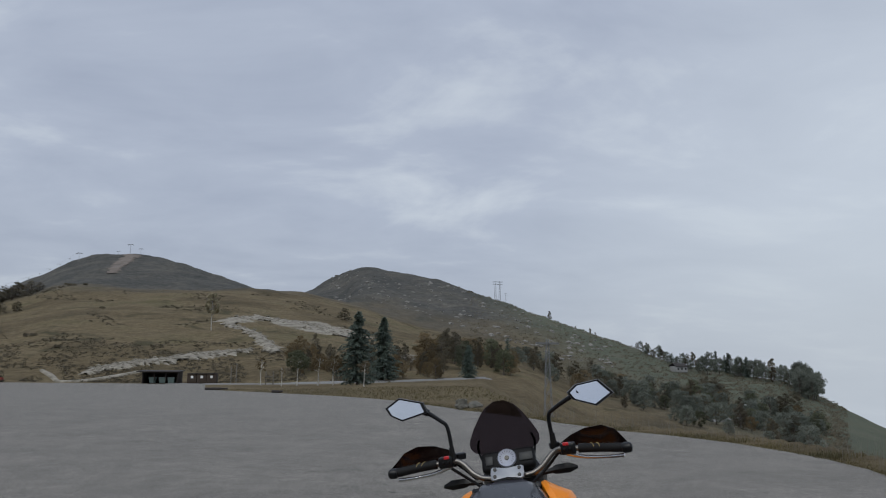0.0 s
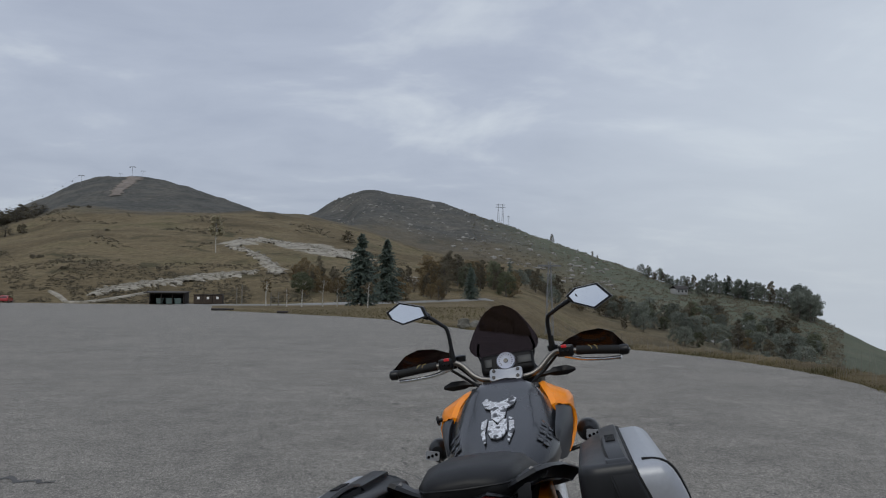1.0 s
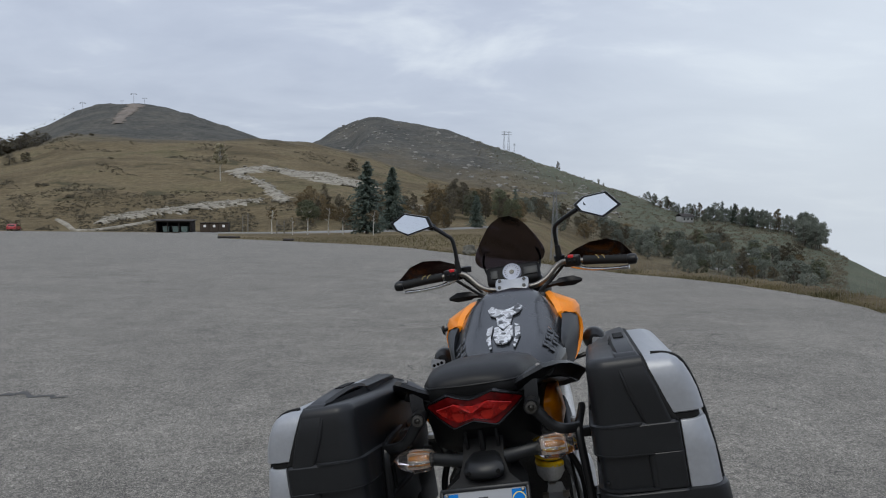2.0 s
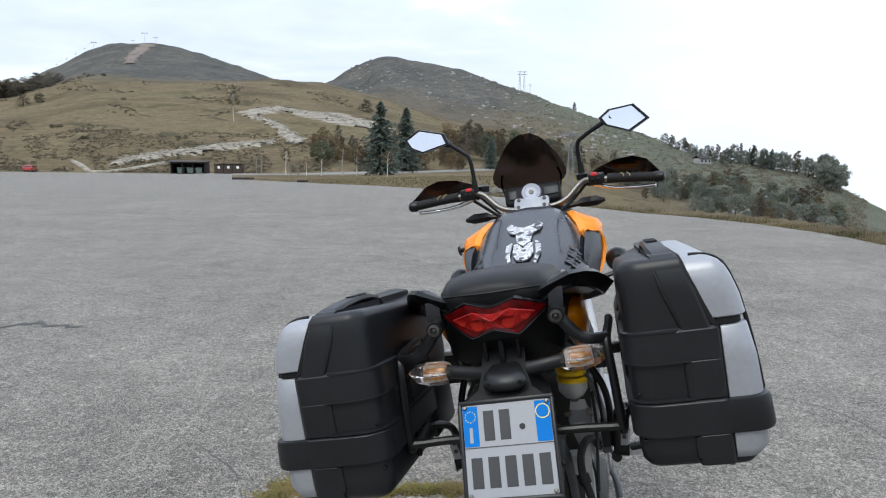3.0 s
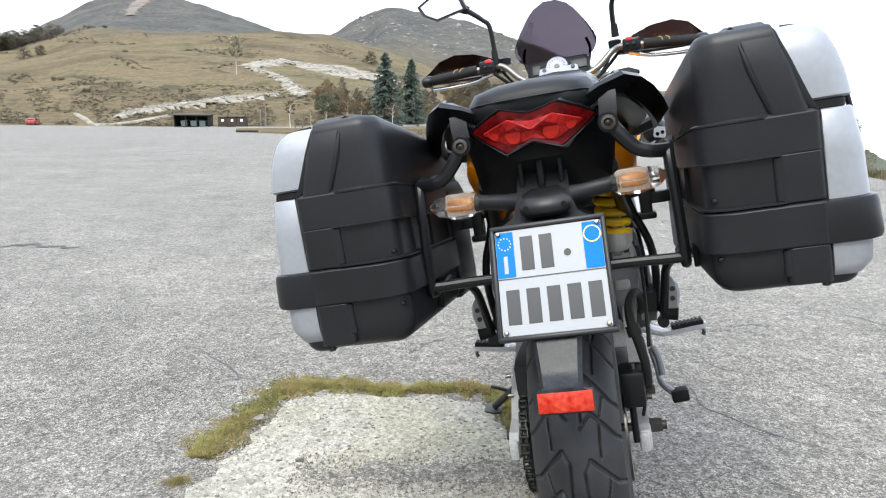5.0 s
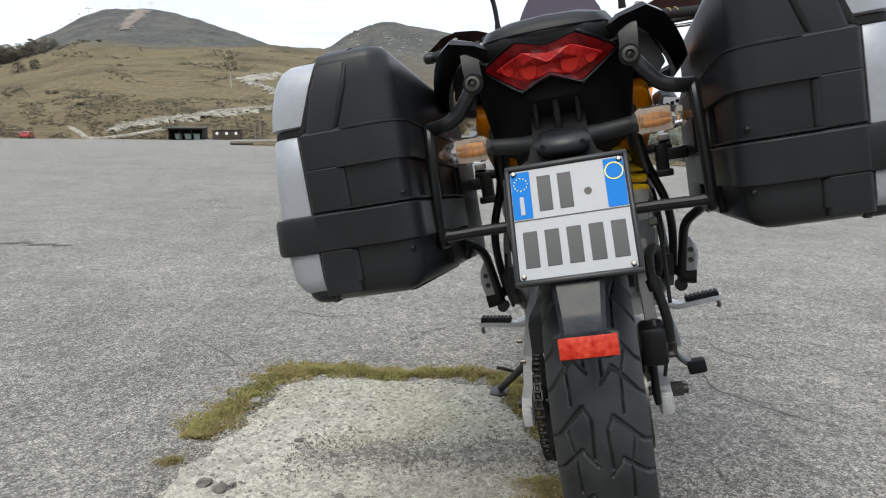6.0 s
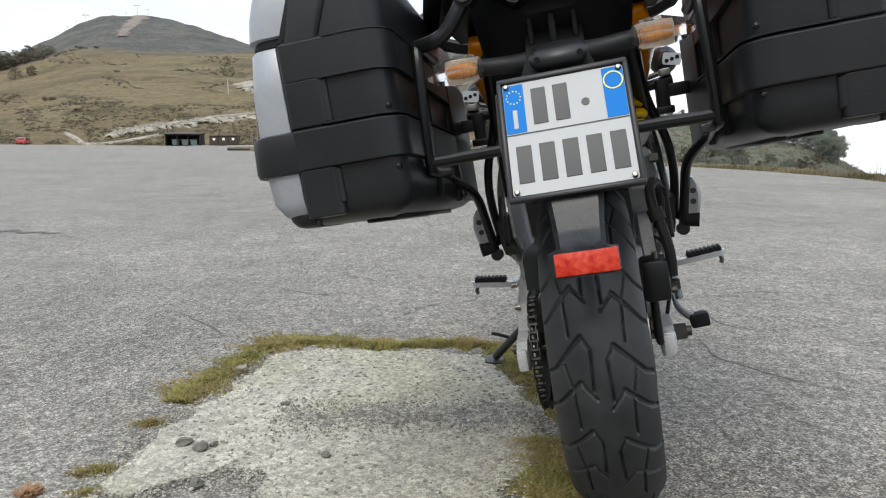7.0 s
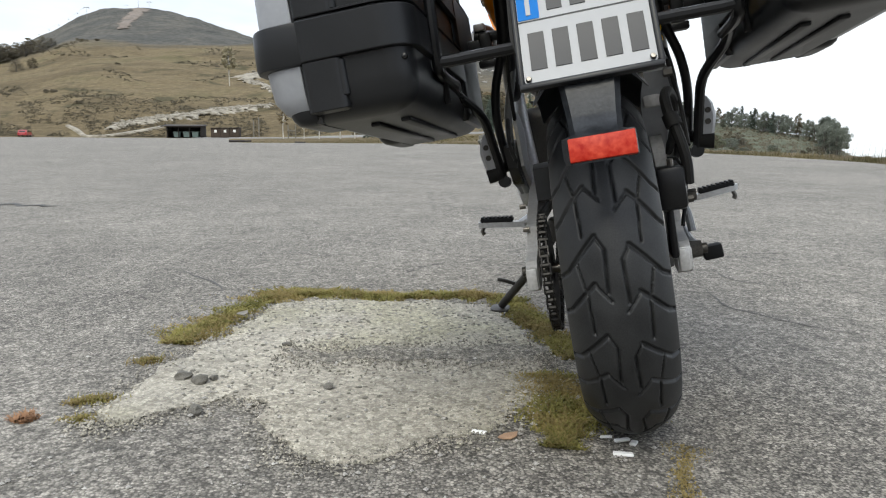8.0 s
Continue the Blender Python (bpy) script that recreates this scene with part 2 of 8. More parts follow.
def land_material():
    """Autumn pasture with ochre and green patches, turning to dark heath and rock, greyed for haze, on the far slopes.
    """
    m = bpy.data.materials.new("hill_pasture")
    m.use_nodes = True
    n, l = m.node_tree.nodes, m.node_tree.links
    b = n["Principled BSDF"]
    b.inputs["Roughness"].default_value, b.inputs["Specular IOR Level"].default_value = 0.95, 0.1
    co = n.new("ShaderNodeTexCoord")

    def tex(scale, detail, rough=0.6, distort=0.0):
        t = n.new("ShaderNodeTexNoise")
        t.inputs["Scale"].default_value, t.inputs["Detail"].default_value = scale, detail
        t.inputs["Roughness"].default_value, t.inputs["Distortion"].default_value = rough, distort
        l.new(co.outputs["Object"], t.inputs["Vector"])
        return t.outputs["Fac"]

    def ramp_of(value, *stops):
        r = n.new("ShaderNodeValToRGB")
        e = r.color_ramp.elements
        e[0].position, e[0].color = stops[0][0], (*stops[0][1], 1)
        e[1].position, e[1].color = stops[-1][0], (*stops[-1][1], 1)
        for p, c in stops[1:-1]:
            e.new(p).color = (*c, 1)
        l.new(value, r.inputs["Fac"])
        return r.outputs["Color"]

    def mixed(f, a, c, how="MIX"):
        x = n.new("ShaderNodeMix")
        x.data_type, x.blend_type = "RGBA", how
        for s, v in (("Factor", f), ("A", a), ("B", c)):
            if hasattr(v, "is_linked"):
                l.new(v, x.inputs[s])
            else:
                x.inputs[s].default_value = v
        return x.outputs["Result"]

    def ranged(value, a, c, lo=0.0, hi=1.0):
        r = n.new("ShaderNodeMapRange")
        for i, v in ((1, a), (2, c), (3, lo), (4, hi)):
            r.inputs[i].default_value = v
        l.new(value, r.inputs[0])
        return r.outputs[0]

    grass = ramp_of(tex(0.028, 9, 0.62, 0.4), (0.30, (0.062, 0.050, 0.028)), (0.46, (0.107, 0.083, 0.047)), (0.55, (0.133, 0.104, 0.060)), (0.70, (0.094, 0.083, 0.042)))
    grain = ranged(tex(0.55, 10, 0.78), 0.3, 0.7, 0.5, 1.5)
    gv = n.new("ShaderNodeVectorMath")
    gv.operation = "SCALE"
    l.new(grass, gv.inputs[0]), l.new(grain, gv.inputs["Scale"])
    # dark shrubby bands low on the hill
    shrubs = ranged(tex(0.06, 9, 0.68, 0.8), 0.56, 0.64)
    near = mixed(shrubs, gv.outputs[0], (0.060, 0.052, 0.028, 1))
    # heath and rock on far slopes; the grey tone partly stands in for haze
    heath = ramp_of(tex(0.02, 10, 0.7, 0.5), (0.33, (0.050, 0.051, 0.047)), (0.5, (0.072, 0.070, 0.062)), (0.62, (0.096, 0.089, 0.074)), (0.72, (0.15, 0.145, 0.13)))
    hg = n.new("ShaderNodeVectorMath")
    hg.operation = "SCALE"
    l.new(heath, hg.inputs[0]), l.new(ranged(tex(0.16, 11, 0.78), 0.3, 0.7, 0.45, 1.55), hg.inputs["Scale"])
    sep = n.new("ShaderNodeSeparateXYZ")
    l.new(co.outputs["Object"], sep.inputs[0])
    ll = n.new("ShaderNodeVectorMath")
    ll.operation = "LENGTH"
    fl = n.new("ShaderNodeCombineXYZ")
    l.new(sep.outputs["X"], fl.inputs[0]), l.new(sep.outputs["Y"], fl.inputs[1]), l.new(fl.outputs[0], ll.inputs[0])
    wob = n.new("ShaderNodeMath")
    wob.operation = "MULTIPLY_ADD"
    wob.inputs[1].default_value = 420.0
    l.new(tex(0.006, 6, 0.6), wob.inputs[0]), l.new(ll.outputs["Value"], wob.inputs[2])
    far = ranged(wob.outputs[0], 660, 800)
    xm = ranged(sep.outputs["X"], 55, 130)
    both = n.new("ShaderNodeMath")
    both.operation = "MAXIMUM"
    l.new(far, both.inputs[0]), l.new(xm, both.inputs[1])
    # smoother green meadow on the valley side
    calm = n.new("ShaderNodeVectorMath")
    calm.operation = "SCALE"
    green_ = ramp_of(tex(0.03, 8, 0.65, 0.4), (0.34, (0.072, 0.080, 0.056)), (0.52, (0.092, 0.102, 0.068)), (0.68, (0.122, 0.112, 0.082)))
    l.new(green_, calm.inputs[0]), l.new(ranged(tex(0.5, 8, 0.7), 0.3, 0.7, 0.75, 1.25), calm.inputs["Scale"])
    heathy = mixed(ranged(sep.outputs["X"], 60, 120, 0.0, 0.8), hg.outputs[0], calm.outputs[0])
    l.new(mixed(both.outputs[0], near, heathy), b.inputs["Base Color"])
    bp_ = n.new("ShaderNodeBump")
    bp_.inputs["Strength"].default_value, bp_.inputs["Distance"].default_value = 0.8, 0.6
    l.new(tex(0.7, 8, 0.7), bp_.inputs["Height"]), l.new(bp_.outputs[0], b.inputs["Normal"])
    return m


def leafy(m, share=0.45):
    """Lets part of the light pass through the leaves."""
    n, l = m.node_tree.nodes, m.node_tree.links
    b, o = n["Principled BSDF"], n["Material Output"]
    t, mix = n.new("ShaderNodeBsdfTranslucent"), n.new("ShaderNodeMixShader")
    mix.inputs[0].default_value = share
    l.new(b.inputs["Base Color"].links[0].from_socket, t.inputs["Color"])
    l.new(b.outputs[0], mix.inputs[1]), l.new(t.outputs[0], mix.inputs[2]), l.new(mix.outputs[0], o.inputs["Surface"])
    return m


M_ASPHALT = asphalt_material("worn_asphalt", (0.112, 0.104, 0.089), (0.30, 0.277, 0.24), (0.060, 0.055, 0.048), 0.0050)
M_ROAD = material("road_asphalt", (0.17, 0.165, 0.155), 0.9, vary=0.2, scale=4, bump=0.1)
M_LAND = land_material()
M_CONCRETE = asphalt_material("crumbling_concrete", (0.245, 0.226, 0.186), (0.40, 0.374, 0.315), (0.24, 0.222, 0.18), 0.0050, False, 0.7, 0.6)
M_REMNANT = asphalt_material("crumbled_asphalt", (0.135, 0.126, 0.108), (0.32, 0.297, 0.25), (0.085, 0.079, 0.067), 0.0050, False, 1.1)
M_TRACK = material("pale_gravel_track", (0.20, 0.176, 0.128), 0.95, vary=0.4, scale=3.0, fine_scale=0.9, bump=0.6, depth=0.4, colour2=(0.31, 0.28, 0.225))
M_SCAR = material("brown_bare_earth", (0.135, 0.110, 0.088), 0.95, vary=0.4, scale=0.6, fine_scale=0.3, bump=0.5, depth=0.4)
M_GRASS = leafy(material("dry_grass", (0.098, 0.090, 0.038), 0.85, vary=0.5, scale=6, colour2=(0.185, 0.150, 0.072), bump=0))
M_VERGE = leafy(material("verge_grass_blades", (0.075, 0.080, 0.030), 0.85, vary=0.5, scale=8, colour2=(0.175, 0.140, 0.064), bump=0), 0.3)
M_MOSS = leafy(material("mossy_grass", (0.150, 0.155, 0.034), 0.9, vary=0.45, scale=60, colour2=(0.33, 0.29, 0.09), bump=0), 0.3)
M_STRAW = leafy(material("straw_coloured_grass", (0.27, 0.205, 0.065), 0.9, vary=0.4, scale=60, colour2=(0.38, 0.30, 0.13), bump=0))
M_BARK = material("birch_bark", (0.50, 0.48, 0.44), 0.85, vary=0.6, scale=8, bump=0.3)
# dark bark, leaf and shrub tones are lightened, partly in place of haze
M_BARKD = material("dark_bark", (0.11, 0.095, 0.08), 0.9, vary=0.4, scale=8, bump=0.3)
M_NEEDLE = material("spruce_needles", (0.048, 0.068, 0.054), 0.85, vary=0.4, scale=6, colour2=(0.080, 0.104, 0.078), bump=0)
M_LEAFG = leafy(material("green_leaves", (0.098, 0.110, 0.066), 0.85, vary=0.3, scale=4, colour2=(0.135, 0.14, 0.082), bump=0, by_object=0.3))
M_LEAFO = leafy(material("autumn_leaves", (0.165, 0.128, 0.072), 0.85, vary=0.3, scale=4, colour2=(0.22, 0.160, 0.082), bump=0, by_object=0.3))
# separate paler leaf tone: haze over the far trees is put into the colour
M_LEAFHAZE = leafy(material("haze_greyed_leaves", (0.135, 0.15, 0.122), 0.9, vary=0.2, scale=4, colour2=(0.19, 0.205, 0.165), bump=0, by_object=0.25))
M_SHRUB = leafy(material("bare_shrub", (0.128, 0.112, 0.080), 0.9, vary=0.3, scale=4, colour2=(0.155, 0.132, 0.086), bump=0, by_object=0.25))
M_WOODD = material("dark_stained_wood", (0.022, 0.017, 0.014), 0.8, vary=0.4, scale=10, bump=0.3)
M_WOODB = material("brown_plank_wood", (0.05, 0.036, 0.026), 0.85, vary=0.35, scale=10, bump=0.3)
M_WOODG = material("weathered_grey_wood", (0.17, 0.155, 0.13), 0.9, vary=0.4, scale=10, bump=0.4)
M_WHITE = material("white_paint", (0.72, 0.72, 0.70), 0.6, vary=0.08)
M_GALV = material("galvanised_steel", (0.20, 0.205, 0.21), 0.5, metal=0.6, vary=0.2)
M_BIN = material("green_bin_plastic", (0.10, 0.14, 0.13), 0.5, vary=0.15)
M_STONE = material("grey_rock", (0.20, 0.19, 0.17), 0.9, vary=0.4, scale=12, bump=0.8, depth=0.01)
M_BOULDER = material("mossy_grey_rock", (0.085, 0.082, 0.062), 0.95, vary=0.5, scale=24, bump=0.8, depth=0.01, colour2=(0.20, 0.19, 0.16))
M_CARRED = material("red_car_paint", (0.32, 0.018, 0.022), 0.35, vary=0.1, coat=0.6, bump=0)
M_GLASSD = material("dark_window_glass", (0.02, 0.022, 0.025), 0.1, vary=0.1, bump=0)
M_TYREC = material("car_tyre_rubber", (0.02, 0.02, 0.02), 0.85)
M_REDL = material("red_lamp_plastic", (0.35, 0.02, 0.015), 0.25, vary=0.1, bump=0)
M_TAR = material("dark_tar", (0.055, 0.053, 0.050), 0.8, vary=0.3, scale=30, bump=0.6, depth=0.004)


# ---- mesh helpers ----
def finish(bm, name, mat, angle=35):
    bmesh.ops.recalc_face_normals(bm, faces=bm.faces)
    me = bpy.data.meshes.new(name)
    bm.to_mesh(me)
    bm.free()
    me.materials.append(mat)
    me.polygons.foreach_set("use_smooth", [angle > 0] * len(me.polygons))
    if 0 < angle < 180:
        me.set_sharp_from_angle(angle=radians(angle))
    return me


def part(name, bm, mat, parent, label="", angle=35, at=None):
    ob = new(name, finish(bm, name, mat, angle))
    ob.parent = parent
    if at is not None:
        ob.matrix_basis = at
    return tagged(ob, label)


def solo(name, bm, mat, label, category, kind="", group="", at=None, angle=35):
    ob = new(name, finish(bm, name, mat, angle))
    if at is not None:
        ob.matrix_world = at
    return tagged(ob, label, category, group, kind)


def thing(name, label, category, at=None, group=""):
    ob = new(name)
    ob.empty_display_size = 0.1
    if at is not None:
        ob.matrix_world = at
    return tagged(ob, label, category, group)


def raw(name, verts, faces, mat, smooth=True):
    me = bpy.data.meshes.new(name)
    me.from_pydata(verts, [], faces)
    me.materials.append(mat)
    me.polygons.foreach_set("use_smooth", [smooth] * len(me.polygons))
    me.update()
    return me


def box(bm, c, s, bevel=0.0, seg=2, m=None):
    """A box with centre c and size s, its edges rounded by bevel."""
    vs = bmesh.ops.create_cube(bm, size=1.0)["verts"]
    t = Matrix.Translation(c) @ (m or Matrix()) @ Matrix.Diagonal((*s, 1))
    bmesh.ops.transform(bm, matrix=t, verts=vs)
    if bevel:
        es = list({e for v in vs for e in v.link_edges})
        bmesh.ops.bevel(bm, geom=es, offset=bevel, segments=seg, profile=0.5, affect="EDGES")
    return bm


def smooth_path(points, steps=5):
    """A Catmull-Rom line through the points."""
    p = [Vector(q) for q in points]
    if len(p) < 3 or steps < 2:
        return p
    got = []
    for i in range(len(p) - 1):
        a, b, c, d = p[max(i - 1, 0)], p[i], p[i + 1], p[min(i + 2, len(p) - 1)]
        for k in range(steps):
            t = k / steps
            got.append(0.5 * (2 * b + (c - a) * t + (2 * a - 5 * b + 4 * c - d) * t * t + (3 * b - a - 3 * c + d) * t**3))
    return got + [p[-1]]


def tube(bm, points, radius, seg=10, steps=5, flat=1.0, side=(1, 0, 0)):
    """A round bar along the points; radius may be a list. flat squeezes it across side."""
    p = smooth_path(points, steps)
    n = len(p)
    rad = radius if isinstance(radius, (list, tuple)) else [radius] * 2
    rings, prev = [], None
    for i, q in enumerate(p):
        d = (p[min(i + 1, n - 1)] - p[max(i - 1, 0)]).normalized()
        if prev is None:
            prev = Vector(side) if abs(Vector(side).dot(d)) < 0.9 else Vector((0, 0, 1))
        u = (prev - d * prev.dot(d)).normalized()
        prev = u
        w = d.cross(u)
        f = i / max(n - 1, 1) * (len(rad) - 1)
        k = min(int(f), len(rad) - 2)
        r = rad[k] + (rad[k + 1] - rad[k]) * (f - k)
        rings.append([bm.verts.new(q + u * math.cos(a) * r + w * math.sin(a) * r * flat) for a in [2 * math.pi * j / seg for j in range(seg)]])
    skin(bm, rings)
    return bm


def skin(bm, rings, caps=True, closed=False):
    n = len(rings[0])
    pairs = list(zip(rings, rings[1:])) + ([(rings[-1], rings[0])] if closed else [])
    for a, b in pairs:
        for j in range(n):
            bm.faces.new((a[j], a[(j + 1) % n], b[(j + 1) % n], b[j]))
    if caps and not closed:
        bm.faces.new(rings[0][::-1])
        bm.faces.new(rings[-1])
    return bm


def cyl(bm, a, b, r, r2=None, seg=16):
    return tube(bm, [a, b], [r, r if r2 is None else r2], seg, 1)


def lathe(bm, profile, centre, axis="x", seg=48):
    """Turns a profile of (along the axis, radius) round the axis through centre."""
    rings = []
    for s in range(seg):
        a = 2 * math.pi * s / seg
        ring = []
        for h, r in profile:
            c, d = r * math.cos(a), r * math.sin(a)
            v = {"x": (h, c, d), "y": (c, h, d), "z": (c, d, h)}[axis]
            ring.append(bm.verts.new(Vector(centre) + Vector(v)))
        rings.append(ring)
    n = len(profile)
    for a, b in zip(rings, rings[1:] + rings[:1]):
        for j in range(n - 1):
            bm.faces.new((a[j], a[j + 1], b[j + 1], b[j]))
    return bm


def slab(bm, outline, thick, m=None, bevel=0.0):
    """An outline (x, y) given thickness along z, laid by the matrix m."""
    m = m or Matrix()
    lo = [bm.verts.new(m @ Vector((x, y, 0))) for x, y in outline]
    hi = [bm.verts.new(m @ Vector((x, y, thick))) for x, y in outline]
    n = len(outline)
    fs = [bm.faces.new(hi), bm.faces.new(lo[::-1])]
    for j in range(n):
        fs.append(bm.faces.new((lo[j], lo[(j + 1) % n], hi[(j + 1) % n], hi[j])))
    if bevel:
        es = [e for e in fs[0].edges] + [e for e in fs[1].edges]
        bmesh.ops.bevel(bm, geom=es, offset=bevel, segments=2, profile=0.5, affect="EDGES")
    return bm


def loft(bm, sections, caps=True):
    return skin(bm, [[bm.verts.new(v) for v in s] for s in sections], caps)


def bmn():
    return bmesh.new()


# ---- the lie of the land ----
VIEW = (-0.445, -2.17, 1.39)
TURN = radians(2.6)


def lot_z(d):
    t = np.clip((np.asarray(d, float) - 15) / 95, 0, 1)
    return -1.76 * t * t * (3 - 2 * t)


def place(u, d):
    """World x, y of a spot d metres up the lot and u * d to its side."""
    return VIEW[0] + d * (u * math.cos(TURN) + math.sin(TURN)), VIEW[1] + d * (math.cos(TURN) - u * math.sin(TURN))


# edge of the asphalt on the valley side: (u, d)
EDGE = [(-0.313, 112), (-0.22, 97), (-0.143, 77), (-0.08, 53), (-0.02, 38), (0.036, 30), (0.15, 22.6), (0.245, 19), (0.319, 17.6), (0.426, 15.3), (0.54, 12.6), (0.63, 10.4), (0.9, 7.6), (2.2, 3.6)]
EU, ED = [e[0] for e in EDGE], [e[1] for e in EDGE]
# ridge lines: side slope u, rise per metre, distance
FOOT = [(-1.5, -.0209, 150), (-.313, -.0209, 152), (-.185, -.0200, 148), (-.104, -.0185, 150), (0, -.0140, 160), (.06, -.0125, 165), (.12, -.045, 120), (.2, -.12, 110), (.4, -.19, 100), (.608, -.26, 90), (1.5, -.3, 90)]
BROW = [(-1.5, .085, 430), (-.608, .0855, 420), (-.56, .100, 440), (-.523, .1135, 450), (-.47, .1135, 440), (-.426, .108, 430), (-.313, .107, 450), (-.25, .109, 480), (-.185, .1025, 520), (-.104, .085, 540), (0, .051, 480), (.09, .022, 400), (.245, -.020, 330), (.4, -.040, 300), (.517, -.065, 260), (.608, -.097, 230), (1.5, -.2, 230)]
PEAK = [(-1.5, 0.03, 1200), (-0.83, 0.04, 1200), (-0.608, 0.094, 1200), (-0.554, 0.123, 1200), (-0.515, 0.1435, 1200), (-0.469, 0.156, 1200), (-0.422, 0.159, 1200), (-0.375, 0.152, 1200), (-0.298, 0.125, 1180), (-0.244, 0.108, 1120), (-0.187, 0.101, 1000), (-0.166, 0.114, 930), (-0.143, 0.1295, 890), (-0.119, 0.141, 860), (-0.096, 0.1435, 850), (-0.057, 0.1365, 830), (0.028, 0.1178, 770), (0.129, 0.0813, 690), (0.253, 0.0375, 550), (0.33, 0.0095, 460), (0.41, 0.0015, 430), (0.47, -0.0075, 400), (0.517, -0.0285, 380), (0.608, -0.073, 350), (1.5, -0.2, 350)]


def line(table, u):
    a = np.array(table)
    return np.interp(u, a[:, 0], a[:, 2]), np.interp(u, a[:, 0], a[:, 1])


def land_column(u):
    """Distances and heights of the ground along one direction."""
    e = np.interp(u, [-1.5, -0.3131] + EU, [150, 150] + ED)
    fd, fr = line(FOOT, u)
    bd, br = line(BROW, u)
    pd, pr = line(PEAK, u)
    top = VIEW[2]
    e = min(e, fd - 1)
    sd = bd + (pd - bd) * 0.45
    los = br if u < -0.12 else br + (pr - br) * 0.5
    dip = (0.012 if u < -0.19 else 0.004 if u < -0.1 else 0.0)
    knots = [(q, float(lot_z(q)) - 0.15) for q in np.linspace(0, e - 0.3, 24)] + [ (e + 0.1, float(lot_z(e)) - 0.015), (e + 2.0, float(lot_z(e)) + (0.05 if u > -0.3 else 0.0)), (fd, top + fr * fd),
             (bd, top + br * bd), (sd, top + (los - dip) * sd), (pd, top + pr * pd), (pd * 1.5 + 500, top + pr * pd - 260), (4700, -620)]
    if u > 0.1:
        knots.insert(26, (e + 9, float(lot_z(e)) - 3.2))
    return np.array(knots)


US = np.concatenate([np.linspace(-1.5, -0.66, 20), np.linspace(-0.64, 0.64, 200), np.linspace(0.66, 1.5, 20)])
RS = np.concatenate([[0.0, 3, 6], np.geomspace(8, 60, 60), np.geomspace(62, 1400, 170), np.geomspace(1450, 4700, 12)])


def land_grid():
    H = np.zeros((len(US), len(RS)))
    for i, u in enumerate(US):
        k = land_column(u)
        H[i] = np.interp(RS, k[:, 0], k[:, 1])
    soft = H.copy()
    for _ in range(2):
        s = soft.copy()
        s[:, 1:-1] = (soft[:, :-2] + 2 * soft[:, 1:-1] + soft[:, 2:]) / 4
        s[1:-1] = (s[:-2] + 2 * s[1:-1] + s[2:]) / 4
        soft = s
    w = np.clip((RS - 165) / 60, 0, 1)[None, :]
    H = H * (1 - w) + soft * w
    for i, u in enumerate(US):
        for j, r in enumerate(RS):
            if r > 60:
                x, y = place(u, r)
                a = min(1.0, (r - 60) / 140)
                if r < 175 and u < 0.1:
                    a *= 0.25
                H[i, j] += a * (noise.fractal((x / 60, y / 60, 0), 1.0, 2.1, 5) * r * 0.004 + noise.fractal((x / 14, y / 14, 7), 1.0, 2.1, 3) * 0.35)
    return H


LAND = land_grid()


def land_z(u, d):
    i = np.clip(np.interp(u, US, np.arange(len(US))), 0, len(US) - 1.001)
    j = np.clip(np.interp(d, RS, np.arange(len(RS))), 0, len(RS) - 1.001)
    i0, j0 = int(i), int(j)
    a, b = i - i0, j - j0
    return (LAND[i0, j0] * (1 - a) * (1 - b) + LAND[i0 + 1, j0] * a * (1 - b) + LAND[i0, j0 + 1] * (1 - a) * b + LAND[i0 + 1, j0 + 1] * a * b)


def build_ground():
    verts, faces = [], []
    for i, u in enumerate(US):
        for j, r in enumerate(RS):
            x, y = place(u, r)
            verts.append((x, y, LAND[i, j]))
    m = len(RS)
    for i in range(len(US) - 1):
        for j in range(m - 1):
            a = i * m + j
            faces.append((a, a + m, a + m + 1, a + 1))
    # unseen land behind, out to the horizon; its rise is added to darken reflections
    n0 = len(verts)
    back_r = [0.0, 30, 120, 400, 1200, 4700]
    a0, a1 = math.atan(1.5), 2 * math.pi - math.atan(1.5)
    steps = 24
    for s in range(steps + 1):
        a = a0 + (a1 - a0) * s / steps + TURN
        f = s / steps
        for r in back_r:
            rise = 0.15 * math.sin(math.pi * min(1.0, max(0.0, (f - 0.12) / 0.8))) - 0.14 * max(0.0, 0.25 - f) / 0.25
            z = -0.12 if r <= 30 else -1.0 + (r - 30) * rise * (1 if r < 1300 else 0.6)
            verts.append((VIEW[0] + r * math.sin(a), VIEW[1] + r * math.cos(a), z))
    k = len(back_r)
    for s in range(steps):
        for j in range(k - 1):
            b = n0 + s * k + j
            faces.append((b, b + k, b + k + 1, b + 1))
    ob = new("ground", raw("ground", verts, faces, M_LAND))
    tagged(ob, "rolling mountain pasture in brown and olive autumn colours", "ground", kind="structure")


build_ground()


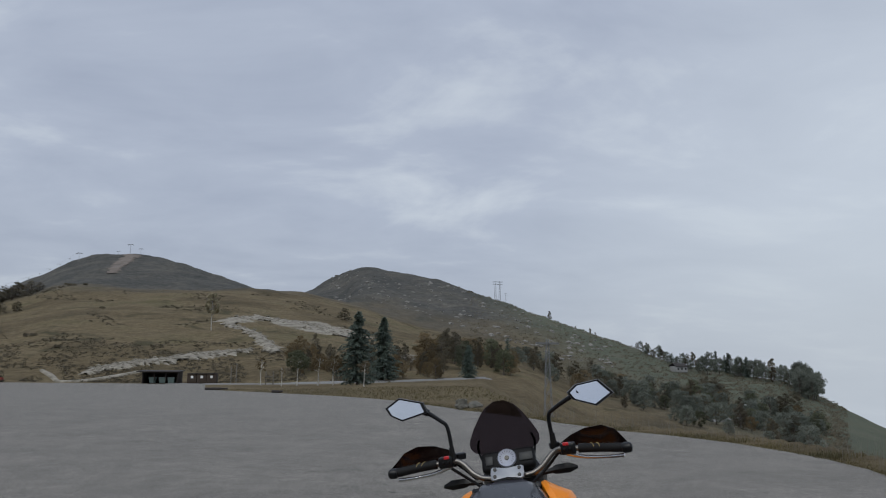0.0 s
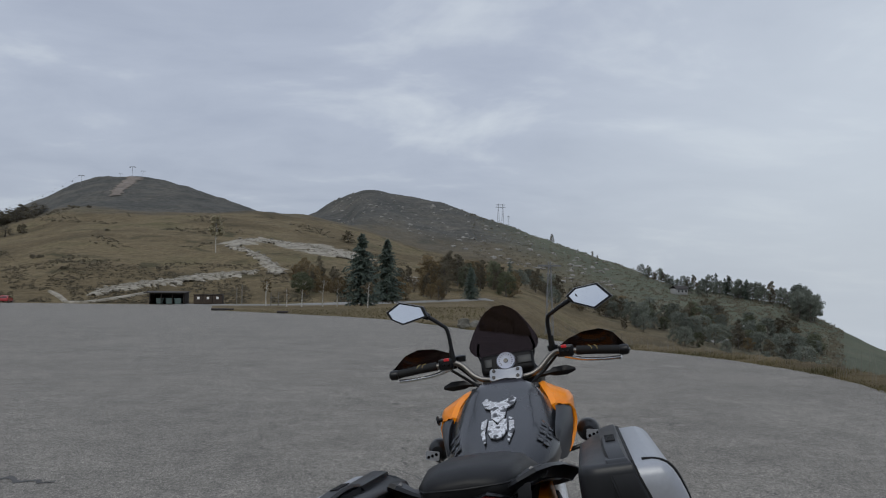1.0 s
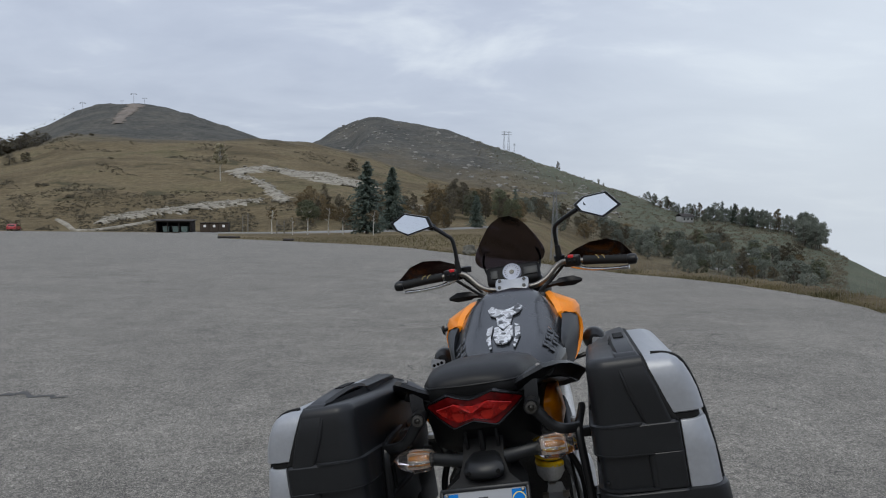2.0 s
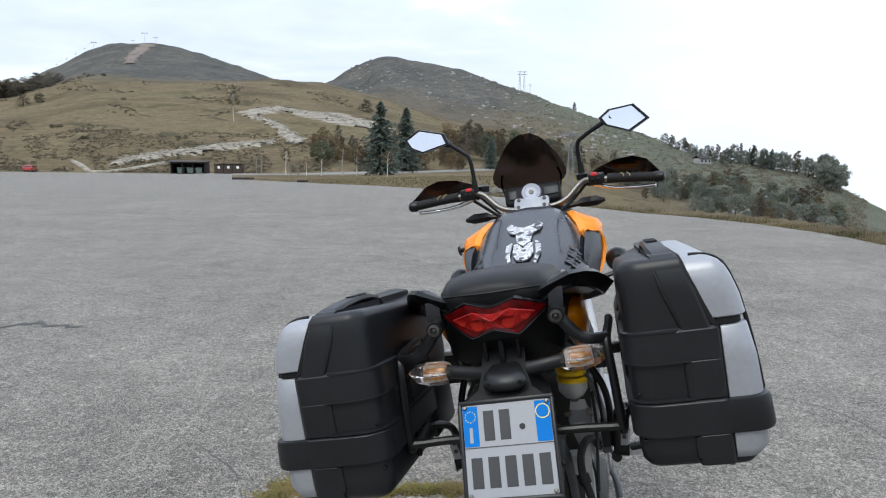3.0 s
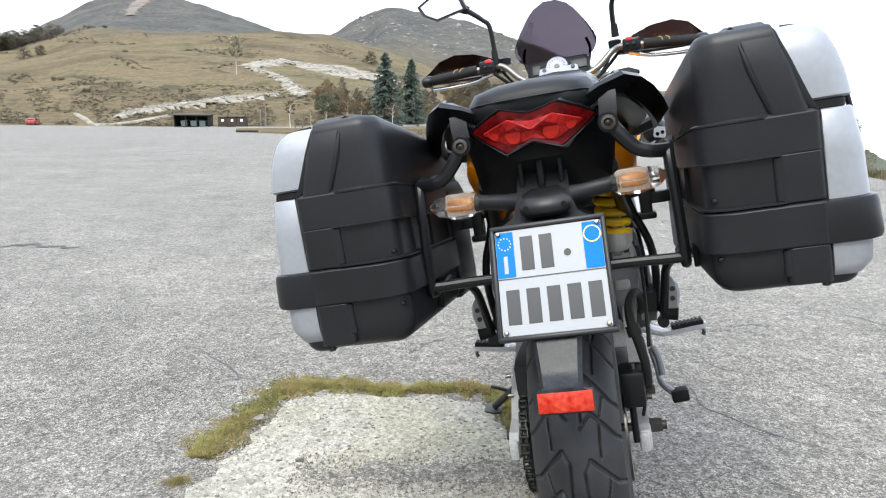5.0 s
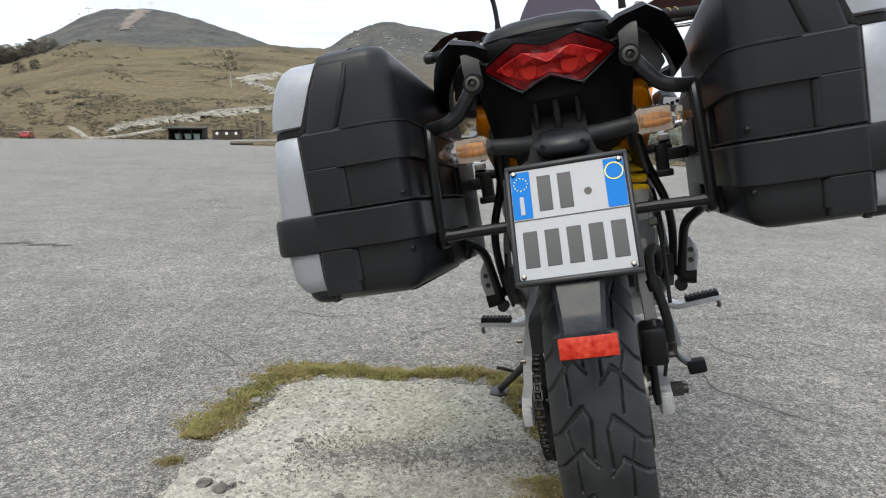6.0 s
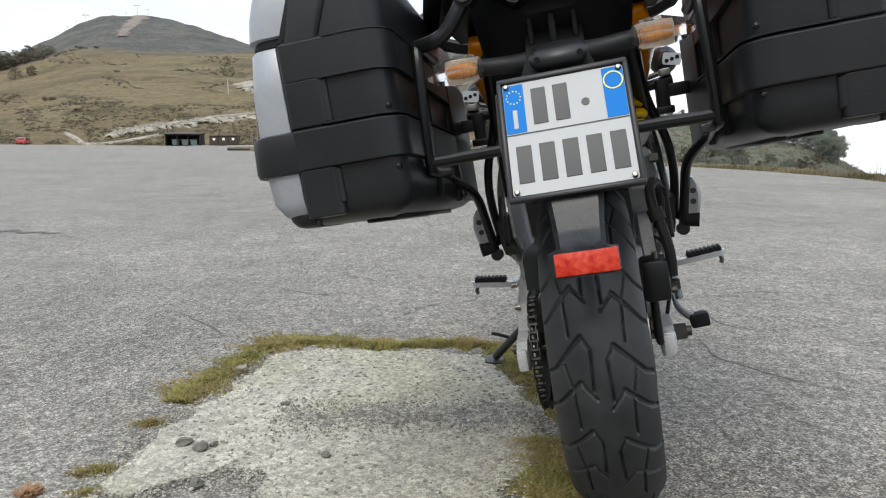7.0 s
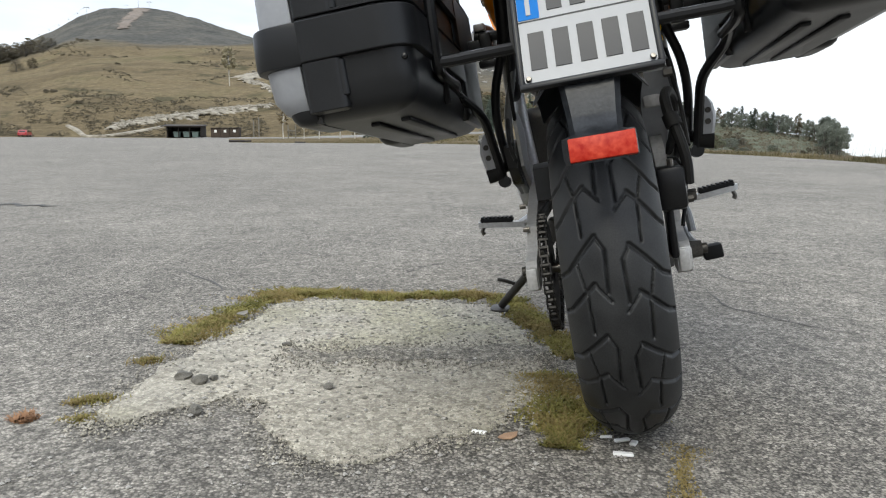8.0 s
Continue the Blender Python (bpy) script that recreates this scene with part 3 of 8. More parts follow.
def build_lot():
    """The asphalt as one sheet with a little unevenness, denser near the parked motorcycle."""
    verts, faces = [], []
    ds = np.concatenate([np.linspace(-30, -4, 10), np.linspace(-3, 12, 61), np.geomspace(12.5, 149, 60)])
    n = 60
    for d in ds:
        if d < 3.6:
            right = 8.0
        elif d <= 112:
            right = float(np.interp(d, ED[::-1], EU[::-1])) * d
        else:
            right = -0.313 * d
        left = -30.0 - max(d, 0) * 0.9
        for j in range(n + 1):
            f = j / n
            x = left + (right - left) * (1 - (1 - f) ** 1.7)
            wob = 0.0
            if j == n:
                x += 0.10 * noise.noise((d * 1.7, 3, 0)) + 0.05 * noise.noise((d * 6, 9, 0))
            wx = VIEW[0] + x * math.cos(TURN) + d * math.sin(TURN)
            wy = VIEW[1] + d * math.cos(TURN) - x * math.sin(TURN)
            far = min(1.0, max(0.0, (math.hypot(wx, wy) - 3.0) / 6))
            wob = far * 0.007 * noise.fractal((wx / 3, wy / 3, 5), 1.0, 2.0, 3)
            verts.append((wx, wy, float(lot_z(max(d, 0))) + wob))
    for i in range(len(ds) - 1):
        for j in range(n):
            a = i * (n + 1) + j
            faces.append((a, a + 1, a + n + 2, a + n + 1))
    ob = new("parking_lot", raw("parking_lot", verts, faces, M_ASPHALT))
    tagged(ob, "worn light grey asphalt parking area with fine cracks", "pavement", kind="structure")


build_lot()


def draped(name, centre, widths, mat, label, category, lift=0.25, ragged=0.25, steps=44, across=5):
    """A strip of ground laid over the land along a line of (u, d)."""
    pts = smooth_path([(u * d, d, 0) for u, d in centre], steps)
    verts, faces = [], []
    n = len(pts)
    for i, p in enumerate(pts):
        q = (pts[min(i + 1, n - 1)] - pts[max(i - 1, 0)]).normalized()
        nrm = Vector((q.y, -q.x, 0))
        w = float(np.interp(i / (n - 1), np.linspace(0, 1, len(widths)), widths))
        for j in range(across + 1):
            s = j / across - 0.5
            o = w * s + (ragged * w * (noise.noise((p.x * 0.15, p.y * 0.15, j * 3.1)) + 0.8 * noise.noise((p.x * 0.6, p.y * 0.6, j * 5.7)) + 0.6 * noise.noise((p.x * 2.1, p.y * 2.1, j * 7.7))) if j in (0, across) else 0)
            v = p + nrm * o
            x, y = place(v.x / v.y, v.y)
            verts.append((x, y, float(land_z(v.x / v.y, v.y)) + lift - (0.6 if j in (0, across) else 0)))
    k = across + 1
    for i in range(n - 1):
        for j in range(across):
            a = i * k + j
            faces.append((a, a + 1, a + k + 1, a + k))
    ob = new(name, raw(name, verts, faces, mat))
    return tagged(ob, label, category, kind="structure")


# ---- the motorcycle ----
M_BLACK = material("textured_black_plastic", (0.0112, 0.0118, 0.0130), 0.36, spec=0.31, vary=0.4, scale=50, fine_scale=900, bump=0.12, depth=0.0006)
M_BLACKS = material("satin_black_paint", (0.0065, 0.0067, 0.0075), 0.32, spec=0.28, vary=0.2, scale=60, bump=0.05)
M_UNDER = material("matt_black_undertray", (0.004, 0.004, 0.0045), 0.6, spec=0.25, vary=0.3, scale=60, bump=0.1)
M_BLACKG = material("gloss_black_plastic", (0.005, 0.005, 0.0055), 0.22, spec=0.35, vary=0.2, scale=40, bump=0)
M_SEAT = material("black_seat_vinyl", (0.007, 0.007, 0.0075), 0.44, spec=0.22, vary=0.2, scale=60, fine_scale=700, bump=0.2, depth=0.0008)
M_TANK = material("dark_grey_metallic_paint", (0.020, 0.0215, 0.025), 0.27, metal=0.35, vary=0.12, scale=30, bump=0, coat=0.35)
M_INSET = material("dark_grey_side_panel", (0.030, 0.032, 0.036), 0.5, spec=0.35, vary=0.12, scale=30, bump=0.03)
M_ORANGE = material("orange_paint", (0.80, 0.235, 0.0), 0.34, vary=0.06, scale=20, bump=0, coat=0.15, spec=0.35)
M_SILVER = material("silver_painted_panel", (0.28, 0.29, 0.31), 0.38, metal=0.25, vary=0.07, scale=25, bump=0.05, depth=0.0005)
M_ALU = material("cast_aluminium", (0.42, 0.42, 0.42), 0.40, metal=0.35, vary=0.2, scale=40, bump=0.1)
M_GREYP = material("grey_painted_steel", (0.16, 0.165, 0.17), 0.4, metal=0.4, vary=0.15, scale=40, bump=0.05)
M_CHROME = material("bare_steel", (0.17, 0.16, 0.145), 0.36, metal=1.0, vary=0.12, scale=40, bump=0)
M_CHAIN = material("oily_chain_steel", (0.018, 0.017, 0.016), 0.4, metal=0.6, vary=0.3, scale=120, bump=0)
M_POLISH = material("polished_aluminium", (0.62, 0.62, 0.62), 0.22, metal=1.0, vary=0.06, scale=40, bump=0)
M_DARKST = material("grimy_dark_steel", (0.05, 0.047, 0.043), 0.5, metal=0.6, vary=0.4, scale=80, bump=0.2, depth=0.001)
M_TYRE = material("dusty_tyre_rubber", (0.0105, 0.0112, 0.0124), 0.48, spec=0.33, vary=0.35, scale=160, fine_scale=600, bump=0.2, depth=0.0008, colour2=(0.027, 0.028, 0.029))
M_RUBBER = material("black_rubber", (0.005, 0.005, 0.005), 0.7, spec=0.3, vary=0.2, scale=60, bump=0.15)
M_FLAP = material("dusty_grey_plastic", (0.0085, 0.0098, 0.0120), 0.34, spec=0.24, vary=0.4, scale=300, fine_scale=200, bump=0.12, colour2=(0.026, 0.0285, 0.032))
M_MIRROR = material("mirror_glass", (0.70, 0.73, 0.77), 0.03, metal=1.0, vary=0.01, bump=0)
M_MIRROR.node_tree.nodes["Principled BSDF"].inputs["Roughness"].default_value = 0.02
M_REDLENS = material("red_lens_plastic", (0.085, 0.002, 0.003), 0.2, vary=0.7, scale=120, fine_scale=70, bump=0.25, depth=0.002, spec=0.25)
M_REDCUP = material("bright_red_plastic", (0.27, 0.010, 0.009), 0.25, vary=0.6, scale=300, fine_scale=160, bump=0.2, depth=0.002, spec=0.2)
M_REDCUPB = material("orange_red_plastic", (0.31, 0.017, 0.012), 0.38, vary=0.4, scale=300, bump=0.1, depth=0.001, spec=0.08)
M_REFLECT = material("red_reflector_plastic", (0.38, 0.008, 0.003), 0.4, spec=0.15, vary=0.25, scale=1000, fine_scale=60, bump=0.4, depth=0.001, colour2=(0.47, 0.055, 0.028))
M_CREAM = material("cream_lamp_reflector", (0.80, 0.68, 0.56), 0.3, vary=0.1, bump=0)
M_AMBER = material("amber_bulb", (0.80, 0.32, 0.05), 0.3, vary=0.1, bump=0)
M_WHITEP = material("white_plate_film", (0.25, 0.26, 0.275), 0.4, vary=0.03, scale=20, bump=0)
M_BLUE = material("blue_plate_film", (0.002, 0.135, 0.44), 0.5, spec=0.12, vary=0.05, bump=0)
M_INK = material("dark_plate_paint", (0.014, 0.015, 0.018), 0.5, vary=0.1, bump=0)
M_YELLOWR = material("yellow_plate_ring", (0.75, 0.62, 0.10), 0.5, vary=0.05, bump=0)
M_SPRING = material("yellow_spring_paint", (0.78, 0.50, 0.01), 0.35, vary=0.08, bump=0)
M_DIAL = material("pale_dial_face", (0.36, 0.38, 0.45), 0.4, vary=0.08, scale=60, bump=0)
M_LCD = material("grey_display", (0.010, 0.012, 0.012), 0.5, vary=0.1, bump=0)
M_REDSW = material("red_switch_plastic", (0.55, 0.02, 0.025), 0.4, vary=0.1, bump=0)
M_GOLD = material("worn_gold_print", (0.32, 0.24, 0.07), 0.5, vary=0.2, bump=0)


def clear_material(name, colour, rough):
    m = material(name, colour, rough, vary=0.03, bump=0)
    b = m.node_tree.nodes["Principled BSDF"]
    b.inputs["Transmission Weight"].default_value = 1.0
    b.inputs["IOR"].default_value = 1.3
    return m


M_CLEAR = clear_material("clear_lens_plastic", (0.97, 0.91, 0.87), 0.04)
M_CLEAR.node_tree.nodes["Principled BSDF"].inputs["Transmission Weight"].default_value = 0.95
M_CLEAR.node_tree.nodes["Principled BSDF"].inputs["IOR"].default_value = 1.28
M_SMOKE = clear_material("smoked_screen_plastic", (0.105, 0.085, 0.10), 0.05)
M_SMOKE.node_tree.nodes["Principled BSDF"].inputs["IOR"].default_value = 1.06
M_SMOKEB = clear_material("brown_smoked_plastic", (0.024, 0.012, 0.010), 0.1)


def camo_material():
    m = material("white_and_grey_pad_print", (0.4, 0.4, 0.4), 0.4, bump=0)
    n = m.node_tree.nodes
    r = [x for x in n if x.type == "VALTORGB"][0].color_ramp
    r.interpolation = "CONSTANT"
    r.elements[0].position, r.elements[0].color = 0.0, (0.02, 0.02, 0.022, 1)
    r.elements[1].position, r.elements[1].color = 0.42, (0.20, 0.20, 0.21, 1)
    e = r.elements.new(0.475)
    e.color = (0.52, 0.53, 0.55, 1)
    e = r.elements.new(0.56)
    e.color = (0.32, 0.32, 0.33, 1)
    for x in n:
        if x.type == "TEX_NOISE":
            x.inputs["Scale"].default_value, x.inputs["Detail"].default_value = 42, 2
    return m


M_CAMO = camo_material()

BIKE = pose(-0.1115, -0.4524, 0, 0, -10.2, -12.5)
bike = thing("motorcycle", "orange and dark grey motorcycle leaning on its side stand", "motorcycle", BIKE)
STEER_AT, STEER_AXIS = Vector((0, 1.10, 1.06)), Vector((0, -0.42, 0.91)).normalized()
STEER = Matrix.Translation(STEER_AT) @ Matrix.Rotation(radians(-4.5), 4, STEER_AXIS) @ Matrix.Translation(-STEER_AT)


def bpart(name, bm, mat, label="", parent=None, steer=False, angle=35):
    if steer:
        bmesh.ops.transform(bm, matrix=STEER, verts=bm.verts)
    return part(name, bm, mat, parent or bike, label, angle)


# -- wheels --
def seg_dist(px, py, a, b):
    ax, ay, bx, by_ = *a, *b
    vx, vy = bx - ax, by_ - ay
    t = np.clip(((px - ax) * vx + (py - ay) * vy) / (vx * vx + vy * vy), 0, 1)
    return np.hypot(px - ax - t * vx, py - ay - t * vy)


# grooves of one side over one repeat of the tread: ends (across, along), half width
TREAD_STEP = .1225
TREAD = [((.024, .000), (.076, .040), .0028), ((.076, .040), (.102, .047), .0032), ((.024, .000), (.012, .018), .0012), ((.012, .018), (.014, .070), .0017),
         ((.010, .080), (.032, .058), .0013), ((.032, .057), (.080, .092), .0028), ((.080, .092), (.102, .099), .0032), ((.058, .029), (.047, .067), .0014), ((.046, .070), (.043, .1210), .0016)]


def tyre(radius, width, period_count, seg, crown=0.088, groove=0.0055):
    """A tyre with cut tread blocks; its tread runs round the x axis at the origin."""
    half = width / 2
    n_prof = 130
    angs = np.linspace(-1, 1, n_prof)
    # profile: crown arc, then sidewall down to the bead
    prof, arc = [], []
    amax = math.asin(min(0.97, half / crown))
    for s in angs:
        if abs(s) <= 0.84:
            a = s / 0.84 * amax
            prof.append((crown * math.sin(a) * half / (crown * math.sin(amax)), radius - crown * (1 - math.cos(a))))
            arc.append(crown * a)
        else:
            f = (abs(s) - 0.84) / 0.16
            x0, r0 = half, radius - crown * (1 - math.cos(amax))
            prof.append((math.copysign(x0 * (1 - 0.22 * f * f), s), r0 + (0.215 * radius / 0.312 - r0) * f))
            arc.append(math.copysign(crown * amax + f * 0.06, s))
    prof, arc = np.array(prof), np.array(arc)
    period = 2 * math.pi * radius / period_count
    th = np.linspace(0, 2 * math.pi, seg, endpoint=False)
    S = (th * radius)[:, None] + 0 * arc[None, :]
    X = arc[None, :] + 0 * S
    depth = np.zeros_like(S)
    k = period / TREAD_STEP
    for side_, off in ((1, 0.0), (-1, 0.12)):
        local = ((S + off * period) % period)
        for sh in (-period, 0, period):
            for a, b, w in TREAD:
                d = seg_dist(X * side_, local + sh, (a[0], a[1] * k), (b[0], b[1] * k))
                depth = np.maximum(depth, np.clip((w + 0.0016 - d) / 0.0026, 0, 1) * (X * side_ > 0))
    depth *= np.clip((0.101 - np.abs(X)) / 0.006, 0, 1)
    verts, faces = [], []
    for i in range(seg):
        c, s = math.cos(th[i]), math.sin(th[i])
        for j in range(n_prof):
            r = prof[j, 1] - groove * depth[i, j]
            verts.append((prof[j, 0] * (1 - 0.02 * depth[i, j]), r * c, r * s))
    for i in range(seg):
        for j in range(n_prof - 1):
            a, b = i * n_prof + j, ((i + 1) % seg) * n_prof + j
            faces.append((a, b, b + 1, a + 1))
    return verts, faces


def wheel(name, centre, radius, width, periods, seg, label, steer=False):
    w = new(name)
    w.empty_display_size = 0.05
    w.parent = bike
    at = Matrix.Translation(centre)
    w.matrix_basis = (STEER @ at) if steer else at
    tagged(w, label)
    vs, fs = tyre(radius, width, periods, seg)
    t = new("tyre", raw("tyre", vs, fs, M_TYRE))
    t.data.set_sharp_from_angle(angle=radians(85))
    t.parent = w
    tagged(t, "black tyre with angular tread blocks")
    h = width / 2
    rb = 0.222 * radius / 0.312
    bm = lathe(bmn(), [(-h * .74, rb), (-h * .74, rb - .008), (-h * .62, rb - .012), (-h * .55, rb - .026), (0, rb - .034), (h * .55, rb - .026), (h * .62, rb - .012), (h * .74, rb - .008), (h * .74, rb)], (0, 0, 0), "x", 64)
    part("rim", bm, M_BLACKS, w, "black cast rim", 50)
    for k in range(6):
        a = 2 * math.pi * k / 6 + 0.3
        d = Vector((0, math.cos(a), math.sin(a)))
        e = Vector((0, -math.sin(a), math.cos(a)))
        bm = tube(bmn(), [d * .035, d * .1 + e * .008, d * (rb - .02)], [.016, .011, .013], 8, 4, 1.5)
        part("spoke", bm, M_BLACKS, w)
    part("hub", lathe(bmn(), [(-.06, .001), (-.06, .028), (-.03, .04), (.03, .04), (.06, .028), (.06, .001)], (0, 0, 0), "x", 32), M_BLACKS, w)
    return w


rear = wheel("rear_wheel", (0, .058, 0.311), 0.312, 0.160, 13, 1120, "rear wheel with a worn adventure tyre")
front = wheel("front_wheel", (0, 1.425, 0.297), 0.298, 0.122, 20, 320, "front wheel with an adventure tyre", True)
part("sprocket", lathe(bmn(), [(-.117, .03), (-.117, .090), (-.115, .104), (-.111, .104), (-.109, .090), (-.109, .03)], (0, 0, 0), "x", 42), M_DARKST, rear, "dark chain sprocket")
part("brake_disc", lathe(bmn(), [(.084, .04), (.084, .108), (.089, .108), (.089, .04)], (0, 0, 0), "x", 48), M_CHROME, rear, "steel brake disc")
for sx in (-1, 1):
    part("brake_disc", lathe(bmn(), [(.066 * sx, .06), (.066 * sx, .145), (.071 * sx, .145), (.071 * sx, .06)], (0, 0, 0), "x", 48), M_CHROME, front, "steel brake disc")

# -- chain --
bm = bmn()
run = []
r1, r2, p1, p2 = .106, .035, Vector((0, .046, .309)), Vector((0, .60, .37))
for k in range(33):
    a = math.pi / 2 + math.pi * k / 32 + .1
    run.append(p1 + Vector((0, math.cos(a) * r1, math.sin(a) * r1)))
for k in range(13):
    a = -math.pi / 2 + math.pi * k / 12 + .1
    run.append(p2 + Vector((0, math.cos(a) * r2, math.sin(a) * r2)))
run.append(run[0])
total = sum((b - a).length for a, b in zip(run, run[1:]))
n_link, pos, i, left = int(total / .0079), [], 0, 0.0
step = total / n_link
for a, b in zip(run, run[1:]):
    ln, d = (b - a).length, (b - a).normalized()
    while left < ln:
        pos.append((a + d * left, d))
        left += step
    left -= ln
for k, (q, d) in enumerate(pos):
    m = Matrix.Rotation(math.atan2(d.z, d.y), 4, "X")
    if k % 2:
        for sx in (-1, 1):
            box(bm, Vector((-.113 + sx * (.0075 if k % 4 == 1 else .0055), 0, 0)) + q, (.0022, .0175, .0125), 0, m=m)
    else:
        cyl(bm, Vector((-.122, 0, 0)) + q, Vector((-.104, 0, 0)) + q, .0048, seg=8)
bpart("chain", bm, M_CHAIN, "oily dark drive chain", angle=30)

# -- swingarm, axle and brake --
arm = bpart("swingarm", loft(bmn(), [[(-.153, y, z0), (-.133, y, z0), (-.133, y, z1), (-.153, y, z1)] for y, z0, z1 in ((-.010, .291, .325), (.008, .282, .338), (.062, .286, .346), (.082, .305, .360), (.115, .338, .388), (.3, .385, .445), (.52, .38, .47))]), M_ALU, "scuffed cast aluminium swingarm", angle=18)
bm = loft(bmn(), [[(.108, y, z0), (.132, y, z0), (.132, y, z1), (.108, y, z1)] for y, z0, z1 in ((-.010, .291, .325), (.008, .282, .338), (.062, .286, .346), (.082, .314, .368), (.115, .348, .403), (.26, .45, .52), (.42, .42, .50), (.52, .37, .46))])
bpart("swingarm_leg", bm, M_ALU, "", arm, angle=18)
bm = box(bmn(), (.121, .012, .309), (.025, .050, .046), .008, 2)
bpart("axle_block", bm, M_ALU, "", arm)
bm = box(bmn(), (-.143, .012, .307), (.023, .050, .044), .008, 2)
bpart("axle_block", bm, M_ALU, "", arm)
bm = box(bmn(), (0, .34, .43), (.23, .05, .06), .01)
bpart("crossbar", bm, M_ALU, "", arm)
for sx in (-1, 1):
    ox = -.143 if sx < 0 else .119
    bm = box(bmn(), (ox, -.013, .308), (.018, .010, .040), .003)
    bpart("end_plate", bm, M_ALU, "", arm)
    bm = cyl(bmn(), (sx * .130, .058, .311), (sx * .158, .058, .311), .016, .015, 6)
    cyl(bm, (sx * .158, .058, .311), (sx * .167, .058, .311), .010, seg=14)
    bpart("axle_nut", bm, M_DARKST, "", arm)
bm = cyl(bmn(), (-.14, .058, .311), (.12, .058, .311), .009)
bpart("axle", bm, M_CHROME, "", arm)
bm = loft(bmn(), [[(-.108, y, z0), (-.080, y, z0), (-.080, y, z1), (-.108, y, z1)] for y, z0, z1 in ((-.08, .452, .505), (-.05, .448, .512), (.02, .452, .510), (.15, .455, .500), (.42, .45, .48))])
bpart("chain_guard", bm, M_BLACK, "black plastic chain guard")
for z in (.43, .385):
    bm = cyl(bmn(), (-.146, .10, z + .0), (-.158, .10, z + .0), .005, seg=10)
    bpart("bolt", bm, M_CHROME)
caliper = bpart("brake_caliper", box(bmn(), (.109, -.035, .437), (.046, .07, .072), .008, 2), M_BLACKS, "black rear brake caliper")
bpart("caliper_bracket", box(bmn(), (.104, -.01, .37), (.014, .055, .11), .006), M_BLACKS, "", caliper)
for dz in (-.022, .02):
    bpart("caliper_pin", cyl(bmn(), (.130, -.045, .437 + dz), (.142, -.045, .437 + dz), .007, seg=8), M_DARKST, "", caliper)
bpart("bleed_nipple", cyl(bmn(), (.112, -.05, .470), (.112, -.052, .485), .005, seg=8), M_CHROME, "", caliper)
bpart("brake_hose", tube(bmn(), [(.138, -.045, .440), (.138, -.050, .480), (.130, -.046, .525), (.122, -.035, .555), (.122, .0, .585), (.134, .05, .596), (.148, .12, .575), (.152, .22, .52), (.15, .34, .48)], .0090, 10, 6), M_RUBBER, "black rubber brake hose")
bpart("hose_clip", cyl(bmn(), (.127, -.043, .536), (.122, -.038, .556), .0135, seg=12), M_RUBBER, "ribbed hose clip")
bpart("sensor_wire", tube(bmn(), [(.122, -.03, .37), (.140, .02, .43), (.143, .12, .47), (.13, .25, .47)], .0035, 8, 6), M_RUBBER)
bpart("torque_bolt", cyl(bmn(), (.126, -.02, .418), (.150, -.02, .418), .010, seg=6), M_DARKST)

# -- rear guard with the plate --
bm = bmn()
sec = []
for k in range(15):
    a = radians(62 + k * 11.2)
    y, z = math.cos(a) * .352, .311 + math.sin(a) * .352
    row = [(x, y * (1 - .08 * (abs(x) / .09) ** 2), z - .10 * (abs(x) / .09) ** 4 * .4) for x in np.linspace(-.092, .092, 9)]
    back_row = [(x, y * .985, z - .006 - .10 * (abs(x) / .09) ** 4 * .4) for x in np.linspace(.088, -.088, 9)]
    sec.append(row + back_row)
loft(bm, sec[:5])
bpart("inner_mudguard", bm, M_BLACK, "black inner mudguard over the tyre")
flap = bpart("mud_flap", loft(bmn(), [[(-w, y, z), (-w * .8, y - .010, z), (w * .8, y - .010, z), (w, y, z), (w * .9, y + .005, z), (-w * .9, y + .005, z)] for w, y, z in ((.048, -.232, .700), (.043, -.262, .632), (.036, -.298, .575), (.034, -.316, .550), (.046, -.326, .546), (.046, -.330, .520), (.043, -.331, .512))]), M_FLAP, "dusty grey plastic mud flap")
reflector = bpart("reflector", box(bmn(), (.005, -.336, .530), (.086, .010, .032), .002, m=Matrix.Rotation(radians(-14), 4, "X")), M_REFLECT, "scuffed red rectangular reflector")
bpart("reflector_frame", box(bmn(), (.005, -.331, .5305), (.089, .007, .036), .003, m=Matrix.Rotation(radians(-14), 4, "X")), M_BLACK, "", reflector)

PL = Matrix.Translation((.004, -.2465, .7085)) @ Matrix.Rotation(radians(-24.5), 4, "X") @ Matrix.Rotation(radians(90), 4, "X")


def rrect(w, h, r, k=4):
    got = []
    for cx, cy, a0 in ((w / 2 - r, h / 2 - r, 0), (-w / 2 + r, h / 2 - r, 90), (-w / 2 + r, -h / 2 + r, 180), (w / 2 - r, -h / 2 + r, 270)):
        for j in range(k + 1):
            a = radians(a0 + 90 * j / k)
            got.append((cx + r * math.cos(a), cy + r * math.sin(a)))
    return got


def lifted(z, x=0.0, y=0.0):
    return PL @ Matrix.Translation((x, y, z))


